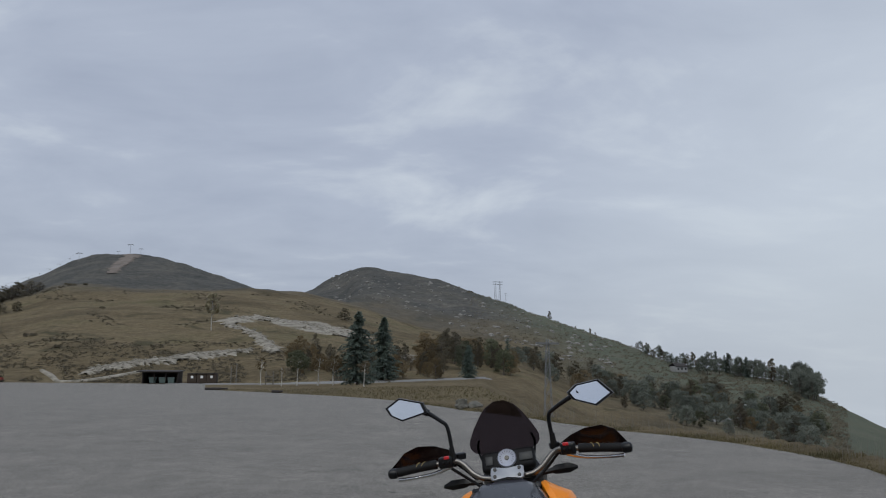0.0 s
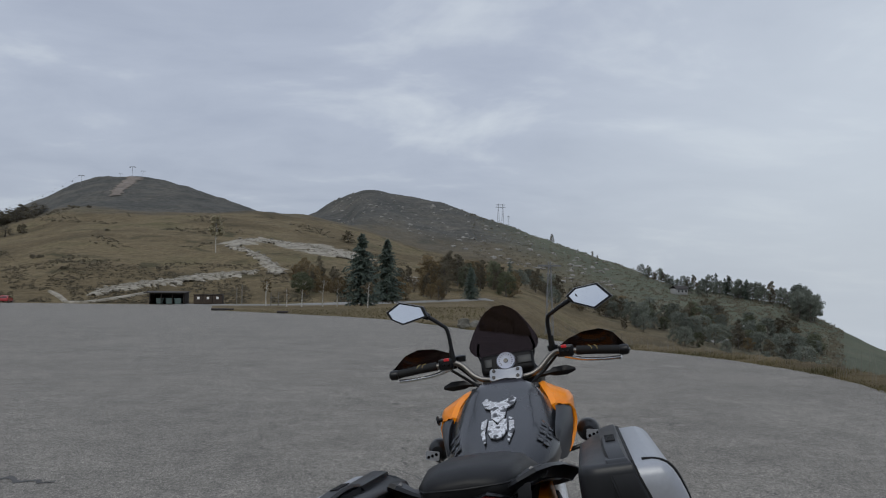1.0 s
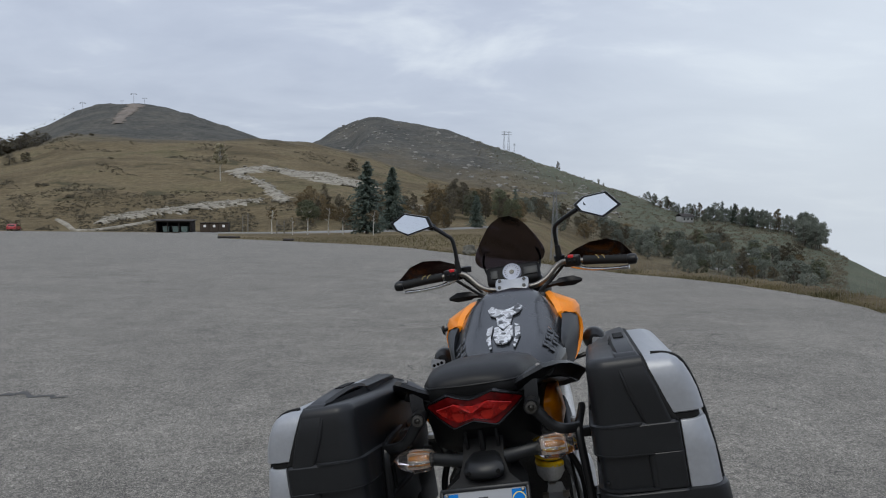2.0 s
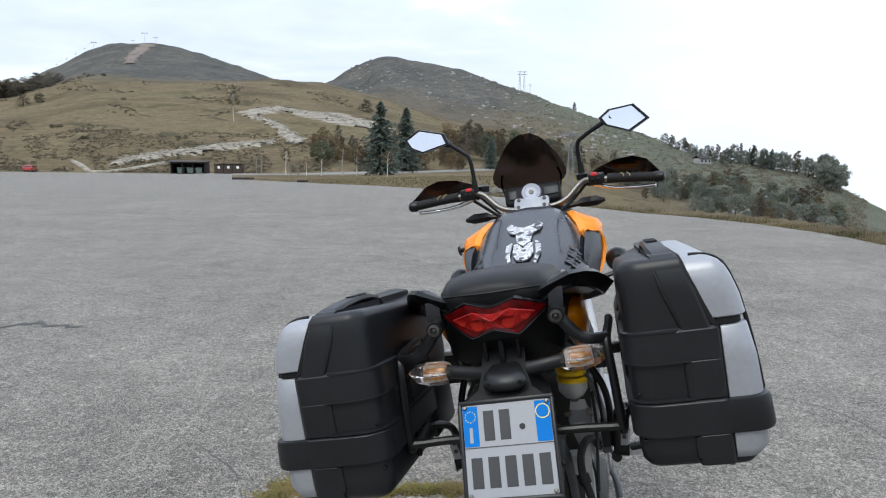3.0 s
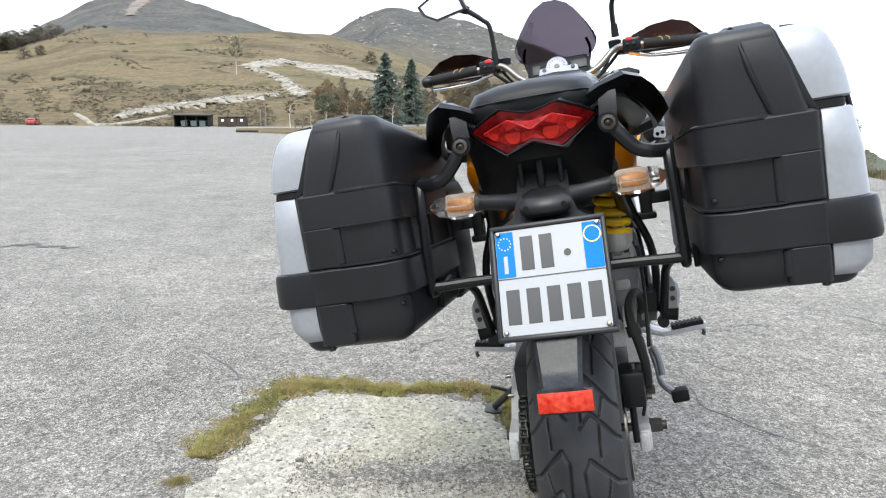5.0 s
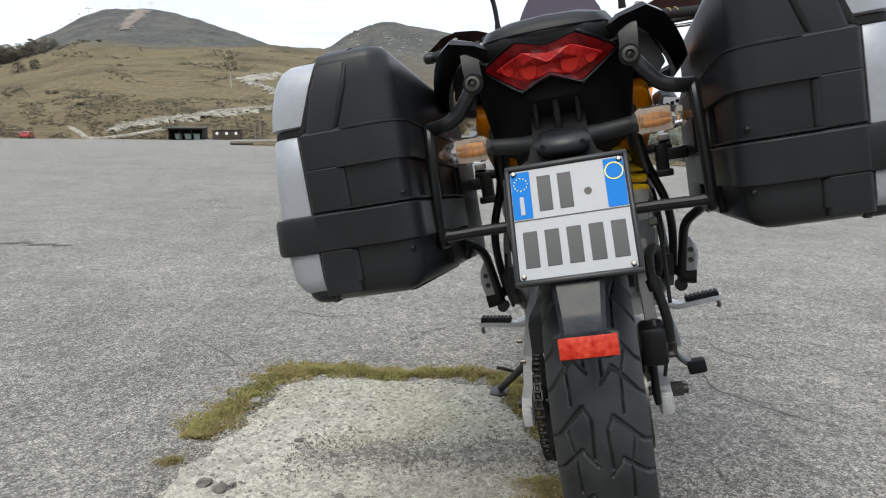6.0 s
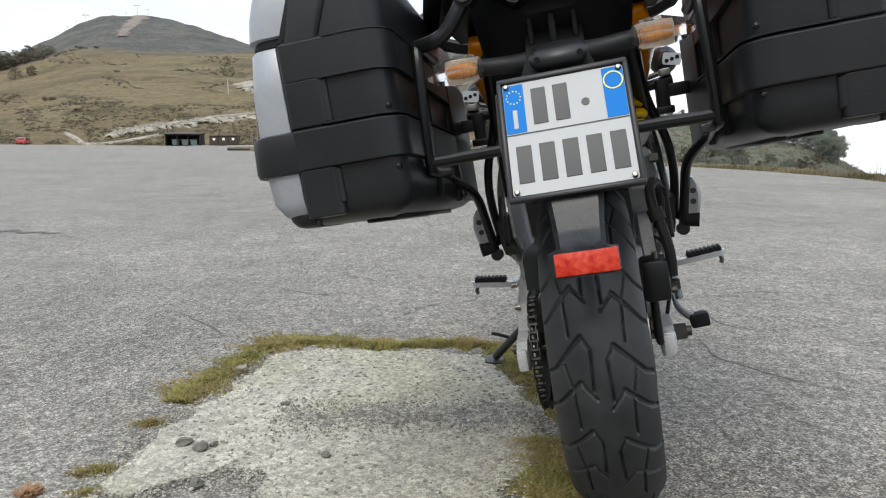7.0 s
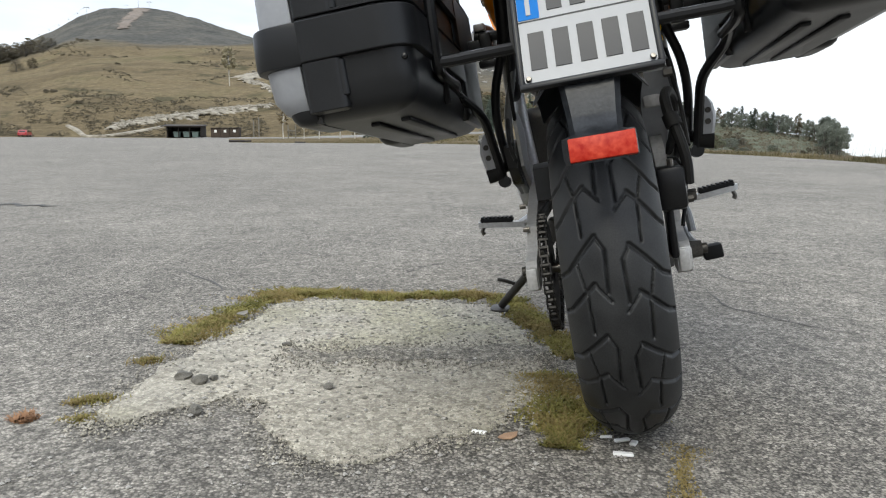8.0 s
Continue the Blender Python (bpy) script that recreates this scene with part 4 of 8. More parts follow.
plate = bpart("number_plate", slab(bmn(), rrect(.176, .178, .004), .002, lifted(0)), M_WHITEP, "white plate with two blue bands and dark bars")
bm = slab(bmn(), rrect(.193, .196, .010), .006, lifted(-.007), .002)
bpart("plate_frame", bm, M_BLACK, "black plastic plate frame", plate)
for cx, cy, w, h in ((0, .094, .192, .009), (0, -.094, .192, .009), (-.0925, 0, .008, .186), (.0925, 0, .008, .186)):
    bpart("plate_rim", box(bmn(), (0, 0, 0), (w, h, .012), .003, m=None), M_BLACK, "", plate).matrix_basis = lifted(0, cx, cy)
bpart("plate_divider", box(bmn(), (0, 0, 0), (.176, .0016, .002)), M_INK, "", plate).matrix_basis = lifted(.002, 0, .006)
for cx in (-.0725, .0725):
    bpart("blue_band", slab(bmn(), rrect(.030, .078, .002), .0012, lifted(.0016, cx, .0475)), M_BLUE, "blue band", plate)
for k in range(12):
    a = 2 * math.pi * k / 12
    bpart("star_dot", cyl(bmn(), PL @ Vector((-.0725 + .0105 * math.cos(a), .066 + .0105 * math.sin(a), .002)), PL @ Vector((-.0725 + .0105 * math.cos(a), .066 + .0105 * math.sin(a), .0034)), .0011, seg=6), M_YELLOWR, "", plate)
bpart("band_bar", box(bmn(), (0, 0, 0), (.0065, .030, .001)), M_WHITEP, "", plate).matrix_basis = lifted(.0032, -.0725, .030)
bm = bmn()
lathe(bm, [(.0026, .0125), (.0036, .0125), (.0036, .0142), (.0026, .0142)], (0, 0, 0), "z", 32)
bmesh.ops.transform(bm, matrix=lifted(0, .0725, .066), verts=bm.verts)
bpart("yellow_ring", bm, M_YELLOWR, "", plate)
for cx in (-.036, -.004):
    bpart("upper_bar", box(bmn(), (0, 0, 0), (.021, .058, .0012), .0004, 1), M_INK, "dark bar", plate).matrix_basis = lifted(.0024, cx, .047)
bpart("seal", cyl(bmn(), PL @ Vector((.030, .040, .002)), PL @ Vector((.030, .040, .003)), .006, seg=14), M_FLAP, "", plate)
for k in range(5):
    bpart("lower_bar", box(bmn(), (0, 0, 0), (.022, .058, .0012), .0004, 1), M_INK, "dark bar", plate).matrix_basis = lifted(.0024, -.066 + k * .0335, -.042)
for cx, cy in ((-.082, .084), (.082, .084), (-.082, -.084), (.082, -.084)):
    bpart("screw", lathe(bmn(), [(.002, .0), (.0055, .0), (.0052, .0030), (.0038, .0040), (.001, .0042)][::-1], (0, 0, 0), "z", 12), M_CHROME, "", plate).matrix_basis = lifted(.002, cx, cy)

bm = loft(bmn(), [[(-w, y0, z), (w, y0, z), (w * .9, y1, z), (-w * .9, y1, z)] for w, y0, y1, z in ((.046, -.085, .05, .895), (.046, -.110, .03, .86), (.046, -.140, .02, .835), (.056, -.160, -.02, .805), (.098, -.195, -.10, .78), (.100, -.225, -.18, .70), (.085, -.262, -.235, .63))])
bpart("plate_holder", bm, M_UNDER, "black plate holder under the tail")
lamp = bpart("plate_lamp", loft(bmn(), [[(x * w + .004, y - d * (1 - (x * x) * .8), z) for x in np.linspace(-1, 1, 9)] + [(.004 + w * .8, y + .05, z), (.004 - w * .8, y + .05, z)] for w, y, z, d in ((.026, -.150, .848, .004), (.038, -.165, .842, .012), (.045, -.178, .826, .016), (.041, -.182, .811, .014), (.026, -.180, .803, .006))]), M_BLACK, "black plate lamp housing", angle=60)
for sx in (-1, 1):
    bpart("lamp_screw", cyl(bmn(), (.004 + sx * .032, -.184, .822), (.004 + sx * .032, -.191, .821), .0045, seg=10), M_BLACKG, "", lamp)

# -- tail --
half = [(0.0, .980), (.022, .9845), (.050, .9925), (.082, .979), (.112, .965), (.1125, .960), (.086, .939), (.053, .916), (.046, .915), (.022, .924), (0.0, .931)]
full = half + [(-x, z) for x, z in half[-2:0:-1]]


def tail_y(x, z):
    return -.176 + 4.6 * x * x - (z - .955) * .25


def tail_ring(g, dy, gz=None, dz=0.0):
    return [(x * g, tail_y(x * g, z) + dy, .955 + dz + (z - .955) * (gz or g)) for x, z in full]


tail_light = bpart("tail_light", loft(bmn(), [tail_ring(.965, .03), tail_ring(.965, -.004), tail_ring(.93, -.009), tail_ring(.5, -.007), tail_ring(.06, -.007)]), M_REDLENS, "wide angular red tail light", angle=25)
bpart("reflector", loft(bmn(), [tail_ring(.76, -.0075, .60, -.004), tail_ring(.73, -.0098, .56, -.004), tail_ring(.40, -.0098, .30, -.004), tail_ring(.06, -.0095, .05, -.004)]), M_REDCUP, "bright red reflector behind the lens", tail_light, angle=12)
for cx, cz, cr in ((-.066, .952, .010), (-.032, .945, .014), (.032, .945, .014), (.066, .952, .010)):
    cup = lathe(bmn(), [(.004, cr), (-.0004, cr), (-.0004, cr * .9), (.0001, cr * .6), (-.0004, cr * .3), (-.0005, .0008)], (0, 0, 0), "y", 20)
    bpart("reflector_cup", cup, M_REDCUPB, "round red reflector cup", tail_light).matrix_basis = Matrix.Translation((cx, tail_y(cx, cz) - .0098, cz)) @ Matrix.Rotation(math.atan(9.2 * cx), 4, "Z") @ Matrix.Rotation(radians(14), 4, "X")
bm = loft(bmn(), [tail_ring(1.06, .03, 1.12), tail_ring(1.05, -.004, 1.09), tail_ring(1.0, -.011, 1.01), tail_ring(.965, -.010, .955), tail_ring(.955, .012, .94)], False)
bpart("light_surround", bm, M_BLACKG, "black surround of the tail light", angle=25)
bm = loft(bmn(), [[(-w, y, zt), (-w * .6, y, zt + .018), (0, y, zt + .012), (w * .6, y, zt + .018), (w, y, zt), (w * .86, y, zb + .02), (w * .5, y, zb), (-w * .5, y, zb), (-w * .86, y, zb + .02)] for y, w, zt, zb in ((-.125, .072, .950, .900), (-.085, .108, .958, .855), (-.04, .140, .955, .825), (.06, .146, .95, .80), (.15, .148, .93, .79), (.30, .14, .90, .76))])
bpart("tail_body", bm, M_UNDER, "black plastic tail underside")
for sx in (-1, 1):
    bm = loft(bmn(), [[(sx * a, y, z1), (sx * (a + .008), y, (z0 + z1) / 2), (sx * b, y, z0), (sx * (b - .04), y, z0 + .006), (sx * (a - .05), y, z1)] for y, a, b, z1, z0 in ((.05, .152, .150, .90, .885), (.09, .162, .146, .918, .845), (.14, .170, .145, .925, .80), (.20, .172, .150, .918, .76), (.26, .168, .152, .90, .75), (.34, .158, .152, .87, .76))])
    bpart("tail_panel", bm, M_ORANGE, "orange tail side panel", angle=70)
    # grab rail
    rail = [(.084, -.132, .985, .7), (.115, -.138, 1.002, .9), (.148, -.120, 1.015, 1.0), (.176, -.06, 1.008, 1.05), (.200, .01, .992, 1.05), (.219, .07, .970, 1.0), (.234, .135, .946, .95), (.232, .178, .934, .9), (.195, .20, .924, .9), (.145, .21, .918, .9)]
    secs = []
    for k, (x, y, z, g) in enumerate(rail):
        a, b = rail[max(k - 1, 0)], rail[min(k + 1, len(rail) - 1)]
        d = Vector((b[0] - a[0], b[1] - a[1], 0)).normalized()
        n = Vector((-d.y, d.x, 0))
        secs.append([(sx * (x + n.x * p * g), y + n.y * p * g, z + q * g) for p, q in ((-.019, .002), (-.012, .009), (.012, .006), (.019, -.004), (.017, -.022), (.008, -.024), (-.010, -.008))])
    gr = bpart("grab_rail", loft(bmn(), secs), M_BLACKS, "black cast grab rail", angle=30)
    # black plate added to fill the dark inside of the rail loop
    bm = loft(bmn(), [[(sx * a, y, za), (sx * b, y, zb), (sx * b, y, zb - .006), (sx * a, y, za - .006)] for y, a, b, za, zb in ((-.125, .10, .140, .975, .990), (-.06, .12, .165, .968, .985), (.02, .13, .188, .955, .968), (.10, .138, .205, .94, .945), (.17, .14, .19, .925, .925))])
    bpart("rail_web", bm, M_BLACK, "", gr)
    bpart("sticker", slab(bmn(), rrect(.034, .020, .002), .001, Matrix.Translation((sx * .172, .03, .9665)) @ Matrix.Rotation(radians(12 * sx), 4, "Y")), M_FLAP, "small grey sticker", gr)
    bpart("rail_bolt", cyl(bmn(), (sx * .150, -.118, 1.018), (sx * .151, -.123, 1.0235), .005, seg=10), M_CHROME, "", gr)

# -- seat --
rows = []
for y, w, zt, zs in ((-.160, .070, 1.014, .990), (-.148, .096, 1.029, .980), (-.09, .117, 1.040, .974), (.0, .127, 1.038, .964), (.12, .134, 1.024, .948), (.20, .146, .985, .935), (.25, .150, .950, .915), (.34, .155, .915, .875), (.46, .125, .915, .86), (.56, .085, .935, .87)):
    rows.append([(-w, y, zs), (-w * 1.0, y, zs + (zt - zs) * .45), (-w * .86, y, zs + (zt - zs) * .80), (-w * .5, y, zt - .003), (0, y, zt), (w * .5, y, zt - .003), (w * .86, y, zs + (zt - zs) * .80), (w * 1.0, y, zs + (zt - zs) * .45), (w, y, zs), (w * .5, y, zs - .01), (-w * .5, y, zs - .01)])
seat = bpart("seat", loft(bmn(), rows), M_SEAT, "black vinyl two-person seat", angle=60)
bpart("seat_seam", tube(bmn(), [(-.119, -.05, .996), (-.099, -.14, 1.004), (-.06, -.160, 1.006), (0, -.166, 1.006), (.06, -.160, 1.006), (.099, -.14, 1.004), (.119, -.05, .996)], .0022, 6, 6), M_SEAT, "", seat)

# -- tank and side fairings --
rows = []
TANK = ((.45, .090, .930, .85, .5), (.50, .128, .952, .83, .5), (.58, .167, .984, .82, .48), (.66, .188, 1.012, .82, .46), (.74, .197, 1.040, .83, .45), (.82, .195, 1.070, .85, .45), (.89, .184, 1.098, .88, .46), (.945, .168, 1.114, .90, .46), (.985, .145, 1.106, .93, .46), (1.01, .12, 1.08, .95, .5))
for y, w, zt, zs, tw in TANK:
    h = zt - zs
    rows.append([(-w * .80, y, zs), (-w * .98, y, zs + h * .30), (-w, y, zs + h * .52), (-w * .90, y, zs + h * .68), (-w * (tw + .22), y, zs + h * .88), (-w * tw, y, zt - .006), (0, y, zt), (w * tw, y, zt - .006), (w * (tw + .22), y, zs + h * .88), (w * .90, y, zs + h * .68), (w, y, zs + h * .52), (w * .98, y, zs + h * .30), (w * .80, y, zs)])
bm = loft(bmn(), rows)
bmesh.ops.subdivide_edges(bm, edges=bm.edges[:], cuts=1, use_grid_fill=True, smooth=0.35)
tank = bpart("fuel_tank", bm, M_TANK, "dark grey metallic fuel tank", angle=50)


def on_tank(y):
    ys = [.45, .50, .58, .66, .74, .82]
    return float(np.interp(y, ys, [.930, .952, .984, 1.012, 1.040, 1.070])) + .001


def pad(outline, name):
    """A soft pad that follows the tank's back."""
    bm = bmn()
    lo, hi = [], []
    pts = []
    outline = [(x, .53 + (y - .59) * 1.30) for x, y in outline]
    n = len(outline)
    for k in range(n):
        a, b = outline[k], outline[(k + 1) % n]
        for j in range(3):
            pts.append((a[0] + (b[0] - a[0]) * j / 3, a[1] + (b[1] - a[1]) * j / 3))
    for lift_ in (.002, .0065):
        (lo if lift_ < .003 else hi).extend(bm.verts.new((x, y - lift_ * .5, on_tank(y) + lift_ - abs(x) * .05)) for x, y in pts)
    m = len(pts)
    top = bm.faces.new(hi)
    bm.faces.new(lo[::-1])
    for j in range(m):
        bm.faces.new((lo[j], lo[(j + 1) % m], hi[(j + 1) % m], hi[j]))
    bmesh.ops.triangulate(bm, faces=[top])
    return bpart(name, bm, M_CAMO, "white and grey mottled tank pad", tank, angle=20)


pad([(-.060, .790), (-.050, .762), (-.028, .748), (-.022, .700), (0, .675), (.022, .700), (.028, .748), (.050, .762), (.060, .790), (.046, .806), (.022, .784), (0, .776), (-.022, .784), (-.046, .806)], "tank_pad")
pad([(-.030, .690), (-.018, .690), (0, .662), (.018, .690), (.030, .690), (.032, .640), (.020, .612), (0, .604), (-.020, .612), (-.032, .640)], "tank_pad")
for sx in (-1, 1):
    pad([(sx * .036, .700), (sx * .054, .690), (sx * .056, .640), (sx * .040, .590), (sx * .034, .596), (sx * .040, .640)], "tank_pad")
    # six raised grip pads on the flank
    for k in range(3):
        y = .585 + .048 * k
        w, zt, zs, tw = (float(np.interp(y, [r[0] for r in TANK], [r[c] for r in TANK])) for c in (1, 2, 3, 4))
        a, b = Vector((w * .90, 0, zs + (zt - zs) * .68)), Vector((w * (tw + .22), 0, zs + (zt - zs) * .88))
        tilt = math.atan2(a.x - b.x, b.z - a.z)
        for f in (.12, .62):
            q = a.lerp(b, f)
            bm = box(bmn(), (sx * q.x, y, q.z), (.005, .034, .021), .002, 2, Matrix.Rotation(-tilt * sx, 4, "Y") @ Matrix.Rotation(radians(-11 * sx), 4, "Z") @ Matrix.Rotation(radians(18), 4, "X"))
            bpart("knee_grip_pad", bm, M_TANK, "raised grey grip pad", tank)
    # orange wing beside the tank
    rows = [[(sx * xi, y, zt - .006), (sx * (xi + .02), y, zt), (sx * (xo - .012), y, zm + .012), (sx * xo, y, zm - .01), (sx * (xo - .006), y, zb), (sx * (xo - .022), y, zb), (sx * (xi + .0), y, zm - .02)] for y, xi, xo, zt, zm, zb in ((.865, .172, .196, 1.018, 1.0, .96), (.91, .160, .226, 1.048, 1.016, .915), (.97, .146, .246, 1.066, 1.022, .885), (1.03, .136, .250, 1.074, 1.020, .885), (1.10, .125, .235, 1.074, 1.012, .92), (1.17, .118, .19, 1.062, 1.0, .95), (1.23, .115, .155, 1.042, .99, .96))]
    fairing = bpart("side_fairing", loft(bmn(), rows), M_ORANGE, "orange side fairing beside the tank", angle=28)
    rim = [(.205, .872, 1.008), (.232, .915, 1.000), (.247, .945, .970), (.247, .950, .935), (.238, .935, .900), (.222, .89, .868), (.205, .82, .852)]
    bpart("fairing_rim", loft(bmn(), [[(sx * (x - .016), y, z + .004), (sx * (x - .004), y - .010, z + .006), (sx * (x + .005), y, z), (sx * (x - .004), y + .03, z - .006), (sx * (x - .020), y + .03, z - .008)] for x, y, z in rim]), M_ORANGE, "", fairing)
    rows = [[(sx * xi, y, zt + .006), (sx * (xi * .4 + xo * .6), y, zt + .002), (sx * xo, y, zt - .02), (sx * (xo - .002), y, (zt + zb) / 2), (sx * (xo - .016), y, zb), (sx * xi, y, zb)] for y, xi, xo, zt, zb in ((.66, .178, .188, .945, .87), (.70, .182, .200, .968, .855), (.77, .186, .215, .988, .845), (.85, .186, .229, 1.002, .85), (.94, .176, .240, 1.008, .87))]
    bpart("fairing_inset", loft(bmn(), rows), M_INSET, "dark grey fairing inset", fairing, angle=60)
    # auxiliary lamp on the crash bar
    aux = bpart("spot_lamp", lathe(bmn(), [(.965, .001), (.968, .022), (.985, .036), (1.01, .042), (1.03, .042), (1.03, .001)], (sx * .284, 0, .882), "y", 24), M_BLACKS, "small black spot lamp")
    bm = slab(bmn(), rrect(.052, .034, .006, 3), .004, Matrix.Translation((sx * .300, .946, .876)) @ Matrix.Rotation(radians(90), 4, "X") @ Matrix.Rotation(radians(-12), 4, "Z"))
    bpart("lamp_bracket", bm, M_SILVER, "drilled aluminium bracket", aux)
    # black discs put the shade of the drilled holes into the colour
    for k in (-1, 0, 1):
        q = Vector((sx * .300 + k * .015, .943, .876 + k * .0032))
        bpart("bracket_hole", cyl(bmn(), q, q - Vector((0, .002, 0)), .0058, seg=12), M_BLACKG, "", aux)
    bpart("lamp_stalk", tube(bmn(), [(sx * .300, .962, .868), (sx * .27, .96, .845), (sx * .20, .95, .83)], .008, 8, 4), M_BLACKS, "", aux)
plug = bpart("side_plug", cyl(bmn(), (-.246, 1.0, .995), (-.266, 1.0, .992), .008, seg=10), M_BLACKS, "black mounting plug")
bpart("plug_disc", cyl(bmn(), (-.266, 1.0, .992), (-.272, 1.0, .991), .019, .017, 14), M_BLACK, "", plug)

# -- front end --
bm = loft(bmn(), [[(-w, y, z0), (-w * .7, y, z1), (w * .7, y, z1), (w, y, z0), (w * .8, y, z0 - .10), (-w * .8, y, z0 - .10)] for w, y, z0, z1 in ((.10, 1.36, 1.08, 1.12), (.13, 1.40, 1.08, 1.15), (.14, 1.48, 1.05, 1.13), (.10, 1.57, 1.00, 1.07), (.04, 1.62, .96, 1.0))])
nose = bpart("nose_fairing", bm, M_BLACKS, "black nose fairing")
bpart("headlight", loft(bmn(), [[(-w, y, z0), (-w * .4, y, z1), (w * .4, y, z1), (w, y, z0), (0, y, z0 - .07)] for w, y, z0, z1 in ((.12, 1.50, 1.02, 1.10), (.10, 1.57, 1.00, 1.06), (.05, 1.60, .98, 1.02))]), M_GLASSD, "dark headlight lens", nose)
rows = []
for f in np.linspace(0, 1, 12):
    z = 1.172 + .215 * f
    w = float(np.interp(f, [0, .12, .3, .55, .8, .92, 1], [.100, .142, .146, .118, .082, .056, .022]))
    y0 = 1.40 - .085 * f
    ring = []
    for x in np.linspace(-1, 1, 13):
        ring.append((x * w, y0 - .10 * (x * w / .15) ** 2, z))
    ring2 = [(x, y + .0035, zz) for x, y, zz in ring[::-1]]
    rows.append(ring + ring2)
bpart("windscreen", loft(bmn(), rows), M_SMOKE, "dark smoked low windscreen", angle=60)
for sx in (-1, 1):
    bpart("screen_bracket", tube(bmn(), [(sx * .11, 1.33, 1.24), (sx * .12, 1.34, 1.20), (sx * .105, 1.33, 1.14)], .005, 8, 4), M_BLACKS)
    # front indicator
    st = bpart("front_indicator", loft(bmn(), [[(sx * x, 1.26 - h * .6, z), (sx * x, 1.26, z + h), (sx * x, 1.26 + h * .9, z), (sx * x, 1.26, z - h)] for x, h, z in ((.115, .011, 1.080), (.17, .010, 1.084), (.185, .018, 1.086), (.24, .020, 1.086), (.275, .006, 1.084))]), M_BLACKS, "black front indicator")
dash = bpart("dashboard", box(bmn(), (0, 1.325, 1.140), (.225, .05, .088), .018, 3, Matrix.Rotation(radians(-28), 4, "X")), M_UNDER, "black instrument cluster")
DM = Matrix.Translation((0, 1.300, 1.150)) @ Matrix.Rotation(radians(62), 4, "X")
bm = lathe(bmn(), [(0.0, .0), (.006, .0), (.006, .032), (.009, .037), (.0, .040)], (0, 0, 0), "z", 40)
bpart("dial", bm, M_DIAL, "pale round rev counter", dash).matrix_basis = DM @ Matrix.Translation((-.004, .004, 0))
bpart("dial_centre", lathe(bmn(), [(.006, .0), (.0095, .0), (.0095, .009), (.006, .010)], (0, 0, 0), "z", 20), M_BLACKG, "", dash).matrix_basis = DM @ Matrix.Translation((-.004, .004, 0))
for k in range(14):
    a = radians(-40 + k * 20)
    bpart("dial_mark", box(bmn(), (0, 0, 0), (.0016, .007, .001)), M_BLACKG, "", dash).matrix_basis = DM @ Matrix.Translation((-.004 + .027 * math.cos(a), .004 + .027 * math.sin(a), .0068)) @ Matrix.Rotation(a - math.pi / 2, 4, "Z")
bpart("display", box(bmn(), (0, 0, 0), (.056, .034, .006), .002), M_LCD, "grey digital display", dash).matrix_basis = DM @ Matrix.Translation((.074, .002, .001))
bpart("warning_lights", box(bmn(), (0, 0, 0), (.030, .038, .005), .002), M_LCD, "", dash).matrix_basis = DM @ Matrix.Translation((-.078, .002, .001))

# handlebar with its controls (turned with the fork)
HB = [(-.455, 1.150, 1.160), (-.25, 1.172, 1.176), (-.19, 1.172, 1.172), (-.13, 1.150, 1.120), (-.07, 1.140, 1.100), (.07, 1.140, 1.100), (.13, 1.150, 1.120), (.19, 1.172, 1.172), (.25, 1.172, 1.176), (.455, 1.150, 1.160)]
bar = bpart("handlebar", tube(bmn(), HB, .0108, 12, 6), M_CHROME, "tapered bare metal handlebar", steer=True)
bone = [(0, .019), (.026, .020), (.040, .027), (.056, .028), (.064, .022), (.065, .0)]
bone = bone + [(x, -y) for x, y in bone[-2::-1]]
bone = bone + [(-x, y) for x, y in bone[-2:0:-1]]
bm = slab(bmn(), bone[::-1], .015, Matrix.Translation((0.004, 1.118, 1.112)) @ Matrix.Rotation(radians(52), 4, "X"), .003)
clamp = bpart("bar_clamp", bm, M_SILVER, "silver bar clamp with four bolts", steer=True)
for sx in (-1, 1):
    for dv in (-.014, .016):
        bpart("clamp_bolt", cyl(bmn(), (.004 + sx * .048, 1.115 + dv * .62, 1.1145 + dv * .79), (.004 + sx * .048, 1.1035 + dv * .62, 1.1233 + dv * .79), .0070, seg=12), M_DARKST, "", clamp, True)
